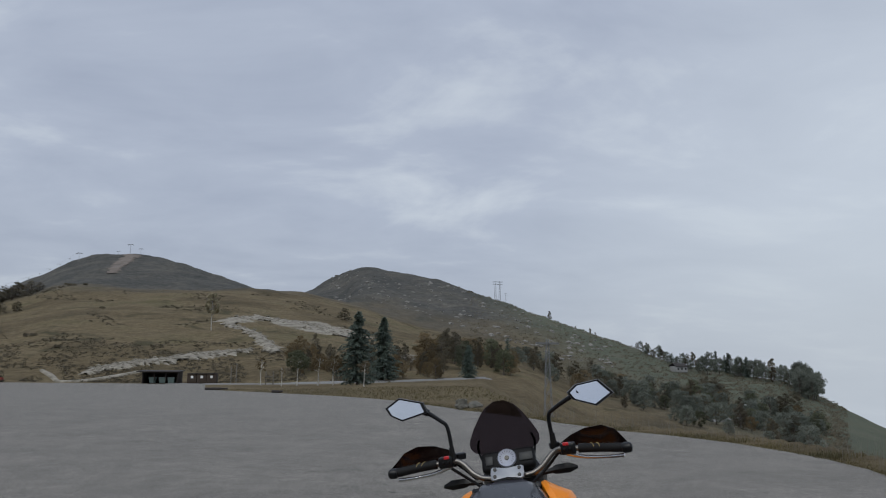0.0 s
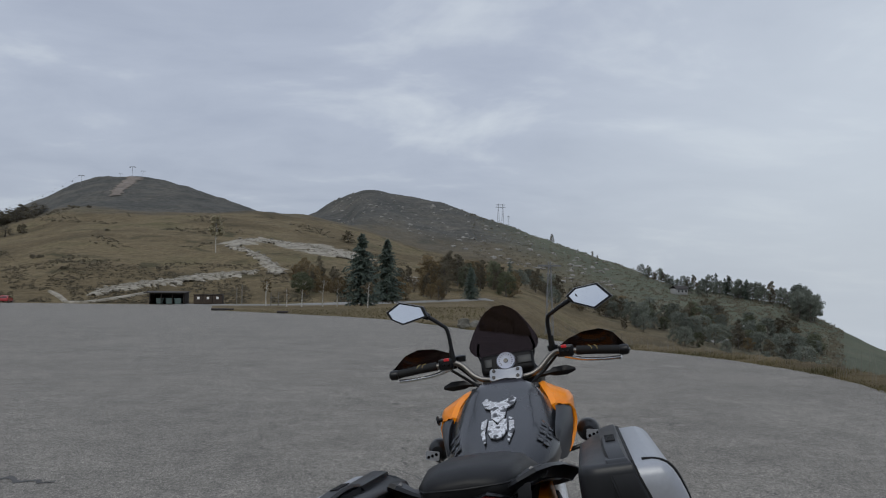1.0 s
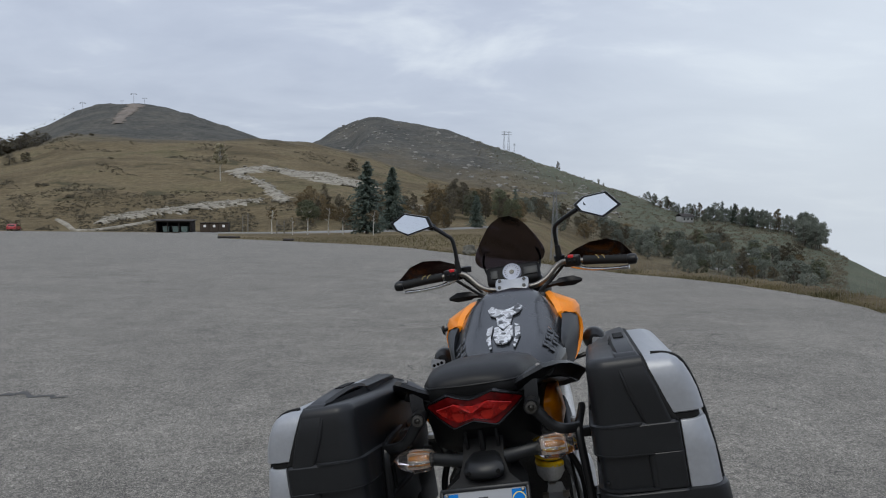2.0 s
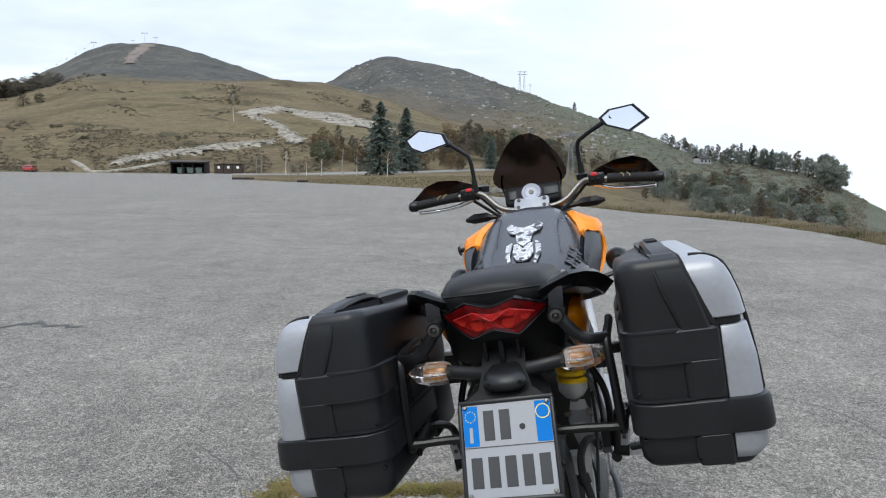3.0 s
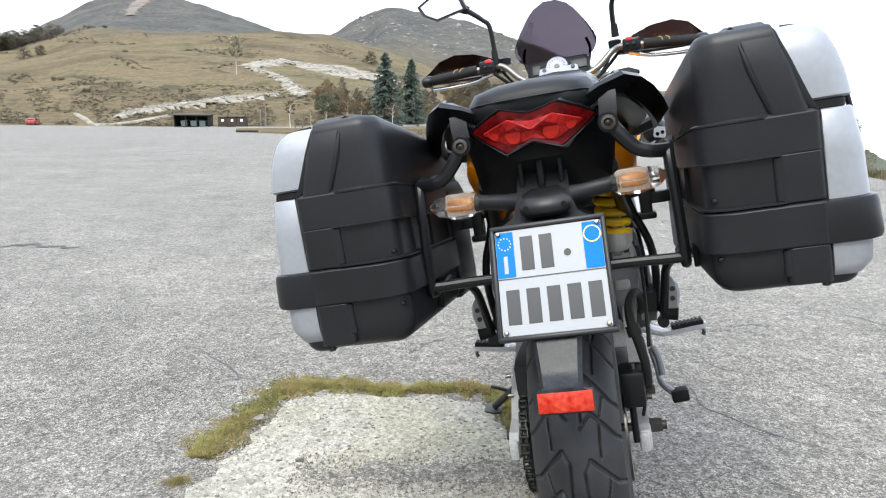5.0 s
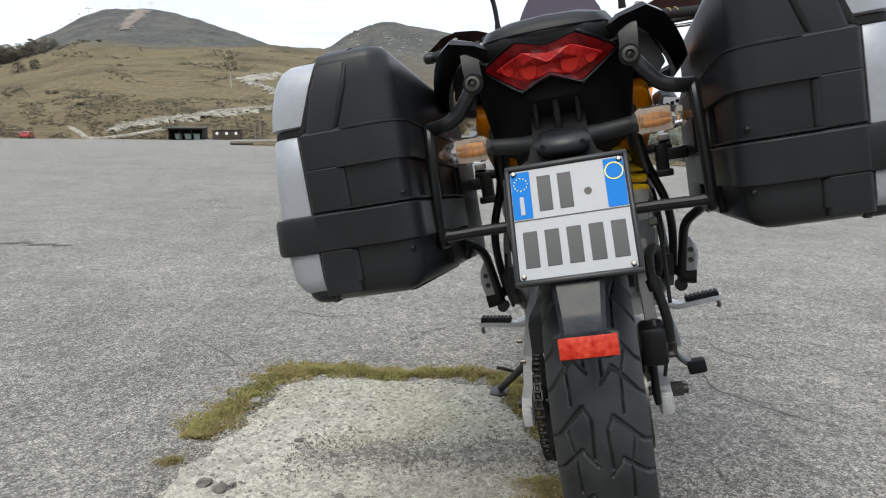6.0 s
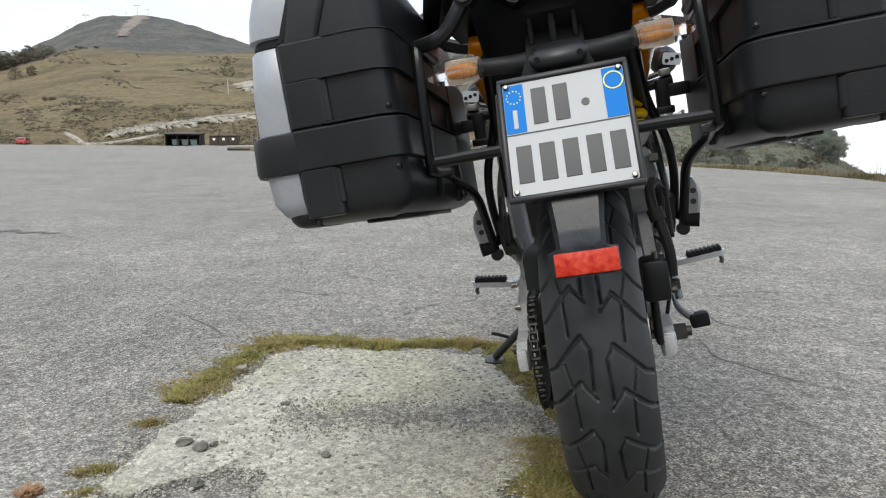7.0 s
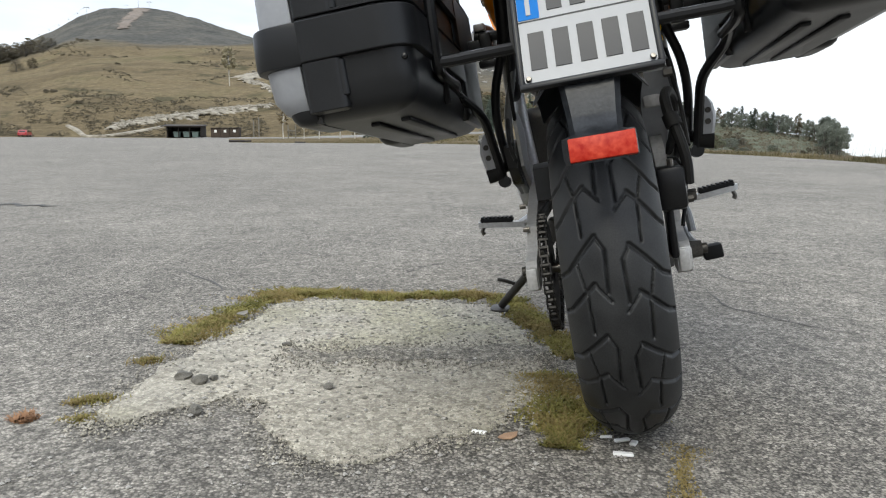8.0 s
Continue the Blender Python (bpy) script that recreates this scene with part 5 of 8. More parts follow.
for sx, nm in ((-1, "clutch_lever"), (1, "brake_lever")):
    g = bpart("grip", tube(bmn(), [(sx * .448, 1.1505, 1.1605), (sx * .36, 1.161, 1.1685), (sx * .285, 1.170, 1.1745)], [.0175, .0165, .018], 16, 4), M_RUBBER, "black rubber grip", steer=True)
    for k in range(6):
        bpart("grip_rib", tube(bmn(), [(sx * (.31 + .022 * k), 1.168 - .002 * k, 1.192 - .0016 * k), (sx * (.318 + .022 * k), 1.158 - .002 * k, 1.188 - .0016 * k), (sx * (.322 + .022 * k), 1.150 - .002 * k, 1.178 - .0016 * k)], .0015, 6, 3), M_GOLD if k in (1, 2) else M_RUBBER, "", g, True)
    bpart("bar_end", lathe(bmn(), [(sx * .447, .001), (sx * .447, .017), (sx * .455, .021), (sx * .478, .020), (sx * .484, .014), (sx * .485, .001)], (0, 1.1495, 1.159), "x", 18), M_BLACKS, "black bar end weight", g, True)
    sw = bpart("switch_housing", box(bmn(), (sx * .245, 1.170, 1.178), (.058, .044, .044), .008, 3), M_BLACKS, "black switch housing", steer=True)
    bpart("red_switch", box(bmn(), (sx * .238, 1.152, 1.197), (.022, .014, .012), .003), M_REDSW, "red switch", sw, True)
    for k in range(2):
        bpart("button", box(bmn(), (sx * (.232 + .02 * k), 1.146, 1.178), (.012, .008, .010), .002), M_BLACKG, "", sw, True)
    lv = bpart(nm, tube(bmn(), [(sx * .235, 1.190, 1.158), (sx * .30, 1.190, 1.138), (sx * .38, 1.180, 1.130), (sx * .452, 1.165, 1.130)], [.010, .0072, .0062, .008], 10, 5, .8, (0, 0, 1)), M_POLISH, "polished metal lever", steer=True)
    bpart("lever_pivot", box(bmn(), (sx * .225, 1.198, 1.168), (.042, .034, .028), .007), M_BLACKS, "", lv, True)
    # lever seen below the grip
    ms = bpart("reservoir", lathe(bmn(), [(0, .001), (0, .020), (.022, .022), (.026, .016), (.026, .001)], (sx * .19, 1.205, 1.180), "z", 16), M_BLACKS, "black fluid reservoir", steer=True)
    hg = bpart("hand_guard", loft(bmn(), [[(sx * x, y, z0), (sx * x, y - .01, (z0 + z1) / 2), (sx * x, y - .022, z1), (sx * x, y - .018, z1), (sx * x, y - .004, (z0 + z1) / 2), (sx * x, y + .005, z0)] for x, y, z0, z1 in ((.205, 1.27, 1.175, 1.190), (.25, 1.278, 1.168, 1.218), (.31, 1.276, 1.165, 1.240), (.38, 1.262, 1.165, 1.246), (.43, 1.235, 1.160, 1.228), (.462, 1.195, 1.157, 1.190), (.472, 1.17, 1.155, 1.178))]), M_SMOKEB, "dark smoked wind deflector on the hand guard", steer=True)
    bpart("guard_arm", tube(bmn(), [(sx * .478, 1.152, 1.158), (sx * .478, 1.19, 1.156), (sx * .43, 1.245, 1.158), (sx * .30, 1.272, 1.16), (sx * .2, 1.25, 1.165)], .008, 8, 5), M_BLACKS, "", hg, True)
for sx in (-1, 1):
    pts = [(sx * .19, 1.20, 1.165), (sx * .16, 1.26, 1.12), (sx * .10, 1.25, 1.05), (sx * .06, 1.18, .98)]
    bpart("cable", tube(bmn(), pts, .005, 8, 6), M_RUBBER, "black control cable")
    pts = [(sx * .215, 1.17, 1.16), (sx * .15, 1.20, 1.10), (sx * .09, 1.14, 1.06), (sx * .07, 1.06, 1.02)]
    bpart("cable", tube(bmn(), pts, .006, 8, 6), M_RUBBER, "black control cable")
    bm = cyl(bmn(), (sx * .105, 1.07, 1.055), (sx * .105, 1.425, .30), .025, .027, 18)
    bpart("fork_leg", bm, M_BLACKS, "black fork leg", steer=True)
bpart("top_yoke", box(bmn(), (0, 1.09, 1.055), (.27, .07, .03), .01, 2, Matrix.Rotation(radians(-25), 4, "X")), M_BLACKS, "", None, True)
bm = loft(bmn(), [[(x, 1.425 + math.cos(radians(a)) * .325 * (1 - .1 * abs(x / .07) ** 2), .297 + math.sin(radians(a)) * .325 - .03 * abs(x / .07) ** 3) for x in np.linspace(-.07, .07, 7)] + [(x, 1.425 + math.cos(radians(a)) * .318, .290 + math.sin(radians(a)) * .318) for x in np.linspace(.066, -.066, 7)] for a in range(35, 165, 12)])
bpart("front_mudguard", bm, M_BLACK, "black front mudguard", steer=True)

# mirrors
MIRRORS = {-1: (1.178, [(-.449, 1.434), (-.388, 1.465), (-.290, 1.433), (-.276, 1.392), (-.385, 1.374), (-.432, 1.401)], (-.205, 1.188, 1.19), (-.208, 1.185, 1.315), (-.232, 1.182, 1.350), (-.285, 1.178, 1.395)),
           1: (1.05, [(.292, 1.381), (.327, 1.405), (.412, 1.410), (.458, 1.354), (.388, 1.318), (.308, 1.353)], (.203, 1.105, 1.20), (.203, 1.09, 1.300), (.230, 1.075, 1.330), (.318, 1.052, 1.372))}
for sx, (my, outline, b0, b1, b2, b3) in MIRRORS.items():
    cx, cz = sum(p[0] for p in outline) / 6, sum(p[1] for p in outline) / 6
    tilt = radians(8 * sx)

    def mring(g, dy):
        return [(cx + (x - cx) * g, my + dy + (x - cx) * math.tan(tilt) + (z - cz) * .13, cz + (z - cz) * g) for x, z in outline]

    bm = loft(bmn(), [mring(.84, -.004), mring(.885, -.009), mring(1.02, -.009), mring(1.06, 0.002), mring(.98, .014), mring(.5, .030)], True)
    mir = bpart("mirror", bm, M_BLACKS, "black six-sided rear-view mirror", angle=25)
    bm = loft(bmn(), [mring(.885, -.006), mring(.885, -.0085)])
    bpart("mirror_glass", bm, M_MIRROR, "mirror glass reflecting the sky", mir, angle=0)
    bpart("mirror_stem", tube(bmn(), [b0, b1, b2, b3], [.0085, .0080, .0080, .010], 10, 6), M_BLACKS, "black mirror stem", mir)
    bpart("stem_boot", cyl(bmn(), b0, Vector(b0) + (Vector(b1) - Vector(b0)) * .4, .0125, .010, 12), M_RUBBER, "", mir)
    bpart("mirror_ball", tube(bmn(), [Vector(b3) + Vector((-sx * .012, 0, -.008)), Vector(b3) + Vector((sx * .012, 0, .006))], [.014, .017], 12, 1), M_BLACKS, "", mir)

# -- rear indicators --
for sx in (-1, 1):
    bpart("indicator_stalk", tube(bmn(), [(sx * .02, -.125, .826), (sx * .07, -.112, .830), (sx * .128, -.100, .836)], [.017, .0125, .012], 10, 4, 1.2, (0, 1, 0)), M_BLACK, "black indicator stalk")

    def lens_ring(x, h, dy=0.0):
        return [(sx * x, -.112 - h * 1.0 + dy, .836), (sx * x, -.108 - h * .5 + dy, .836 + h), (sx * x, -.082 + dy, .836 + h * .9), (sx * x, -.074 + dy, .836), (sx * x, -.082 + dy, .836 - h * .9), (sx * x, -.108 - h * .5 + dy, .836 - h)]

    ind = bpart("rear_indicator", loft(bmn(), [lens_ring(.118, .012), lens_ring(.132, .022), lens_ring(.165, .024), lens_ring(.200, .016, .012), lens_ring(.218, .004, .026)]), M_CLEAR, "clear indicator lens with an amber bulb", angle=20)
    bpart("bulb", lathe(bmn(), [(sx * .135, .001), (sx * .137, .007), (sx * .158, .008), (sx * .174, .005), (sx * .178, .001)], (0, -.094, .836), "x", 14), M_AMBER, "amber bulb", ind)
    bpart("bulb_reflector", box(bmn(), (sx * .152, -.083, .836), (.056, .004, .030), .002), M_CREAM, "pale reflector", ind)
    for k in range(4):
        bpart("lens_rib", box(bmn(), (sx * (.140 + .013 * k), -.112 + .004 * k, .836), (.0016, .004, .026 - .003 * k)), M_CLEAR, "", ind)

# -- pannier racks --
for sx in (-1, 1):
    rk = bpart("pannier_rack", tube(bmn(), [(sx * .226, .04, .882), (sx * .226, .0, .884), (sx * .220, -.115, .886), (sx * .217, -.145, .870), (sx * .220, -.152, .80), (sx * .224, -.148, .705), (sx * .226, -.125, .682), (sx * .232, .0, .676), (sx * .232, .04, .675)], .0092, 10, 5), M_BLACKS, "black tubular pannier rack")
    bpart("rack_arm", tube(bmn(), [(sx * .126, -.148, .944), (sx * .142, -.152, .920), (sx * .165, -.152, .894), (sx * .190, -.150, .884), (sx * .219, -.138, .882)], [.014, .0125, .012, .0115], 10, 6, .8), M_BLACKS, "", rk)
    bpart("rack_bush", cyl(bmn(), (sx * .126, -.115, .946), (sx * .126, -.164, .942), .017, seg=18), M_BLACKS, "", rk)
    bpart("rack_screw", lathe(bmn(), [(-.172, .0005), (-.168, .0065), (-.173, .0075), (-.172, .0125), (-.160, .013)], (sx * .126, 0, .9425), "y", 14), M_DARKST, "", rk)
    bpart("rack_hanger", loft(bmn(), [[(sx * (x - .015), y, z), (sx * (x + .015), y, z), (sx * (x + .013), y + .02, z), (sx * (x - .013), y + .02, z)] for x, y, z in ((.126, -.140, .945), (.129, -.138, .970), (.130, -.13, .995))]), M_BLACKS, "", rk)
    bpart("rack_crossbar", tube(bmn(), [(sx * .224, -.145, .697), (sx * .20, -.142, .696), (sx * .14, -.138, .697), (sx * .05, -.14, .697)], .0095, 10, 4), M_BLACKS, "", rk)
    bpart("rack_strut", tube(bmn(), [(sx * .234, -.02, .678), (sx * .240, .08, .660), (sx * .215, .19, .615), (sx * .206, .23, .552), (sx * .197, .25, .472)], .0098, 10, 6), M_BLACKS, "", rk)
    bpart("strut_eye", cyl(bmn(), (sx * .196, .238, .476), (sx * .196, .262, .474), .013, seg=12), M_BLACKS, "", rk)
    # latch between frame and pannier
    la = bpart("pannier_latch", box(bmn(), (sx * .190, .25, .752), (.026, .028, .066), .004), M_BLACK, "black pannier latch on the frame")
    bpart("latch_bar", cyl(bmn(), (sx * .140, .25, .772), (sx * .212, .25, .782), .0105, seg=12), M_BLACK, "", la)
    bpart("latch_foot", box(bmn(), (sx * .186, .25, .722), (.048, .030, .016), .004), M_BLACK, "", la)
    bpart("latch_arm", box(bmn(), (sx * .220, .25, .760), (.045, .022, .026), .003), M_BLACK, "", la)
    bpart("latch_cap", box(bmn(), (sx * .198, .245, .797), (.024, .024, .014), .004), M_ALU, "metal latch cap", la)
    # frame tubes and folded passenger peg
    bpart("subframe_tube", tube(bmn(), [(sx * .140, .16, .80), (sx * .160, .22, .735), (sx * .186, .25, .665), (sx * .194, .265, .595), (sx * .186, .28, .50)], .0092, 12, 5), M_BLACKS, "black subframe tube")
    bpart("subframe_tube", tube(bmn(), [(sx * .132, .24, .78), (sx * .150, .27, .690), (sx * .172, .29, .61), (sx * .176, .30, .52), (sx * .165, .38, .44)], .0085, 12, 5), M_GREYP, "grey subframe stay")
    bpart("frame_gusset", loft(bmn(), [[(sx * .165, y, z0), (sx * .185, y, z0), (sx * .188, y, z1), (sx * .165, y, z1)] for y, z0, z1 in ((.25, .50, .545), (.30, .465, .56), (.37, .45, .54), (.44, .43, .49))]), M_BLACKS, "black footpeg bracket")
    pg = bpart("passenger_peg", loft(bmn(), [[(sx * (x - w), y, z), (sx * (x - w * .5), y - .010, z), (sx * (x + w * .6), y - .010, z), (sx * (x + w), y, z), (sx * (x + w * .5), y + .012, z), (sx * (x - w * .6), y + .012, z)] for x, w, y, z in ((.214, .011, .252, .490), (.218, .016, .248, .510), (.222, .017, .244, .540), (.222, .013, .244, .565), (.219, .007, .246, .580))]), M_SILVER, "folded cast metal passenger footpeg", angle=20)
    # dark discs on the face stand in for two shaded holes
    for dx, z in ((.002, .530), (.004, .552)):
        bpart("peg_hole", cyl(bmn(), (sx * (.219 + dx), .2375, z), (sx * (.219 + dx), .2325, z), .0058, seg=12), M_DARKST, "", pg)
    bpart("peg_rubber", cyl(bmn(), (sx * .204, .247, .494), (sx * .230, .243, .490), .015, seg=14), M_RUBBER, "", pg)
    bpart("peg_bracket", tube(bmn(), [(sx * .176, .30, .52), (sx * .192, .275, .505), (sx * .212, .252, .495)], [.013, .012, .010], 10, 4), M_BLACKS, "", pg)
    # rider's peg
    rp = bpart("rider_peg", loft(bmn(), [[(sx * x, .60 - d, z - .010), (sx * x, .60 + d, z - .010), (sx * x, .60 + d, z + .004), (sx * x, .60 - d, z + .004)] for x, d, z in ((.205, .012, .344), (.245, .016, .348), (.31, .015, .356), (.325, .006, .358))]), M_ALU, "cast metal rider footpeg")
    bpart("peg_mount", tube(bmn(), [(sx * .145, .57, .385), (sx * .175, .59, .36), (sx * .212, .60, .343)], [.02, .014, .012], 10, 4), M_ALU, "", rp)
    bm = box(bmn(), (sx * .275, .60, .361), (.085, .034, .012), .003, 1, Matrix.Rotation(radians(-6 * sx), 4, "Y"))
    bpart("peg_rubber", bm, M_RUBBER, "ribbed black peg rubber", rp)
    for k in range(8):
        bpart("peg_ridge", box(bmn(), (sx * (.238 + .0105 * k), .60, .3640 + .0011 * k), (.0058, .034, .004)), M_RUBBER, "", rp)
    bpart("peg_feeler", tube(bmn(), [(sx * .312, .60, .348), (sx * .318, .60, .336), (sx * .314, .60, .326)], [.005, .006], 8, 3), M_CHROME, "", rp)
    bpart("heel_plate", loft(bmn(), [[(sx * .165, y - .03, z), (sx * .172, y - .03, z), (sx * .172, y + .03, z), (sx * .165, y + .03, z)] for y, z in ((.46, .36), (.44, .44), (.40, .50))]), M_ALU, "cast heel plate")

# -- frame, engine, shock, exhaust, stand --
for sx in (-1, 1):
    bpart("main_frame_tube", tube(bmn(), [(sx * .06, 1.06, 1.0), (sx * .14, .80, .88), (sx * .17, .55, .70), (sx * .15, .46, .44)], .020, 12, 6), M_ALU, "grey painted main frame tube")
    bpart("main_frame_tube", tube(bmn(), [(sx * .16, .62, .77), (sx * .165, .42, .66), (sx * .15, .25, .72), (sx * .12, .0, .86)], .016, 12, 6), M_BLACKS, "black upper frame tube")
eng = bpart("engine", box(bmn(), (0, .74, .50), (.36, .40, .26), .03, 3), M_DARKST, "dark engine block")
bpart("cylinder_head", box(bmn(), (0, .84, .72), (.28, .22, .22), .02, 2, Matrix.Rotation(radians(20), 4, "X")), M_DARKST, "", eng)
for k in range(5):
    bpart("cooling_fin", box(bmn(), (0, .82, .62 + .03 * k), (.30, .24, .006), .002), M_DARKST, "", eng)
for sx in (-1, 1):
    bpart("engine_cover", lathe(bmn(), [(sx * .175, .10), (sx * .205, .09), (sx * .215, .06), (sx * .216, .001)], (0, .68, .47), "x", 28), M_ALU, "cast engine cover", eng)
bpart("belly_silencer", loft(bmn(), [[(x * w + .02, y, .24 + z * h) for x, z in ((-1, -.6), (-.6, -1), (.6, -1), (1, -.6), (1, .6), (.6, 1), (-.6, 1), (-1, .6))] for y, w, h in ((.40, .07, .03), (.44, .12, .05), (.70, .13, .055), (.84, .09, .04))]), M_DARKST, "dark silencer box under the engine")
bm = tube(bmn(), [(.06, .50, .24), (.10, .46, .235), (.13, .42, .235)], [.024, .022, .021], 14, 4)
bpart("exhaust_outlet", bm, M_DARKST, "short dull metal exhaust outlet")
pedal = bpart("brake_pedal", tube(bmn(), [(.17, .56, .31), (.178, .47, .285), (.182, .41, .268), (.205, .400, .248)], [.007, .007, .008, .010], 10, 5), M_GREYP, "worn rubber pedal")
bpart("pedal_pad", box(bmn(), (.222, .398, .240), (.042, .034, .032), .005, 2, Matrix.Rotation(radians(-6), 4, "Y")), M_RUBBER, "dusty rubber pad", pedal)
bm = cyl(bmn(), (.112, .215, .92), (.116, .19, .60), .014, .012, 14)
shock = bpart("rear_shock", bm, M_ALU, "offset rear shock absorber")
coil = []
for k in range(145):
    a = 2 * math.pi * k / 16
    f = k / 144
    coil.append(Vector((.112 + .003 * f, .212 - .018 * f, .895 - .195 * f)) + Vector((math.cos(a) * .029, math.sin(a) * .029, 0)))
bpart("coil_spring", tube(bmn(), coil, .0092, 8, 1), M_SPRING, "bright yellow coil spring", shock)
bpart("spring_seat", lathe(bmn(), [(.0, .012), (.0, .024), (.018, .036), (.042, .037), (.044, .012)][::-1], (.115, .194, .662), "z", 20), M_ALU, "", shock)
bpart("shock_clevis", box(bmn(), (.116, .188, .60), (.034, .026, .05), .006), M_ALU, "", shock)
bpart("shock_link", loft(bmn(), [[(.122 + q * w, y, z) for q in (-1, 1)] + [(.122 + q * w * .8, y + .03, z + .016) for q in (1, -1)] for w, y, z in ((.022, .150, .640), (.029, .165, .610), (.026, .20, .570), (.020, .28, .50), (.016, .36, .44))]), M_SILVER, "cast silver shock linkage", shock, angle=18)
for q in (-1, 1):
    bpart("link_bolt", cyl(bmn(), (.122 + q * .018, .150, .634), (.122 + q * .034, .150, .634), .009, seg=6), M_CHROME, "", shock)
bpart("rod_nut", cyl(bmn(), (.115, .186, .655), (.116, .184, .632), .014, seg=6), M_CHROME, "", shock)
bpart("return_spring", tube(bmn(), [(.172, .43, .36), (.182, .42, .33), (.186, .41, .29)], .009, 10, 4), M_GREYP, "grey pedal return spring")
stand = bpart("side_stand", tube(bmn(), [(-.135, .615, .30), (-.20, .70, .215), (-.336, .842, .078)], [.014, .012, .012], 12, 4), M_DARKST, "dark steel side stand with a flat foot")
bm = slab(bmn(), rrect(.055, .085, .022, 6), .007, Matrix.Translation((-.344, .847, .0645)) @ Matrix.Rotation(radians(10.2), 4, "Y"), .002)
bpart("stand_foot", bm, M_DARKST, "", stand)
bpart("stand_peg", tube(bmn(), [(-.262, .78, .142), (-.305, .768, .165), (-.325, .764, .172)], .0055, 8, 3), M_DARKST, "", stand)
bpart("stand_bracket", box(bmn(), (-.128, .60, .315), (.03, .06, .06), .006), M_DARKST, "", stand)


# -- panniers --
def outline_xy(x0, x1, y0, y1, r0, r1, grow, sx, k=6):
    """A rounded outline; r0 rounds the corners near x0, r1 those near x1."""
    x0, x1, y0, y1 = (x0 - grow if r0 > .01 or grow > 0 else x0), (x1 + grow if r1 > .01 or grow > 0 else x1), y0 - grow, y1 + grow
    got = []
    for cx, cy, a0, r in ((x1, y1, 0, r1), (x0, y1, 90, r0), (x0, y0, 180, r0), (x1, y0, 270, r1)):
        r = max(r + grow, .0015)
        qx, qy = cx - (r if cx == x1 else -r), cy - (r if cy == y1 else -r)
        for j in range(k + 1):
            a = radians(a0 + 90 * j / k)
            got.append((sx * (qx + r * math.cos(a)), qy + r * math.sin(a)))
    return got


def case_z(z, sx):
    """Heights of a case: its lid above the seam and its base below the bumper differ a little from side to side."""
    if z > .905:
        return .905 + (z - .905) * (.98 if sx > 0 else .88)
    return z if z > .7145 else .7145 - (.7145 - z) * (.68 if sx > 0 else .95)


def case_fall(x, y, z):
    """How far a point of a case drops: the case tips forward, and its top dips by the lock."""
    inner = min(1.0, max(0.0, (.310 - abs(x)) / .05)) * min(1.0, max(0.0, (y + .16) / .05))
    return (.055 if x > 0 else .08) * max(0.0, y - PY0) + .030 * inner * min(1.0, max(0.0, (z - .80) / .15))


def shell(bm, x0, x1, y0, y1, levels, r0, r1, sx):
    """Stacked outlines: levels of (z, grow, widening of x1)."""
    rows_ = []
    shift = (.016, -.010, .011) if sx > 0 else (0.0, 0.0, 0.0)
    for z, grow, wide, *inner in levels:
        up = shift[2] * min(1.0, max(0.0, (z - .64) / .2))
        ring = outline_xy(x0 + (inner[0] if inner else 0), x1 + wide, y0, y1, r0, r1, grow, sx)
        rows_.append([(x + shift[0], y + shift[1], case_z(z, sx) + up - case_fall(x, y, z)) for x, y in ring])
    return loft(bm, rows_)


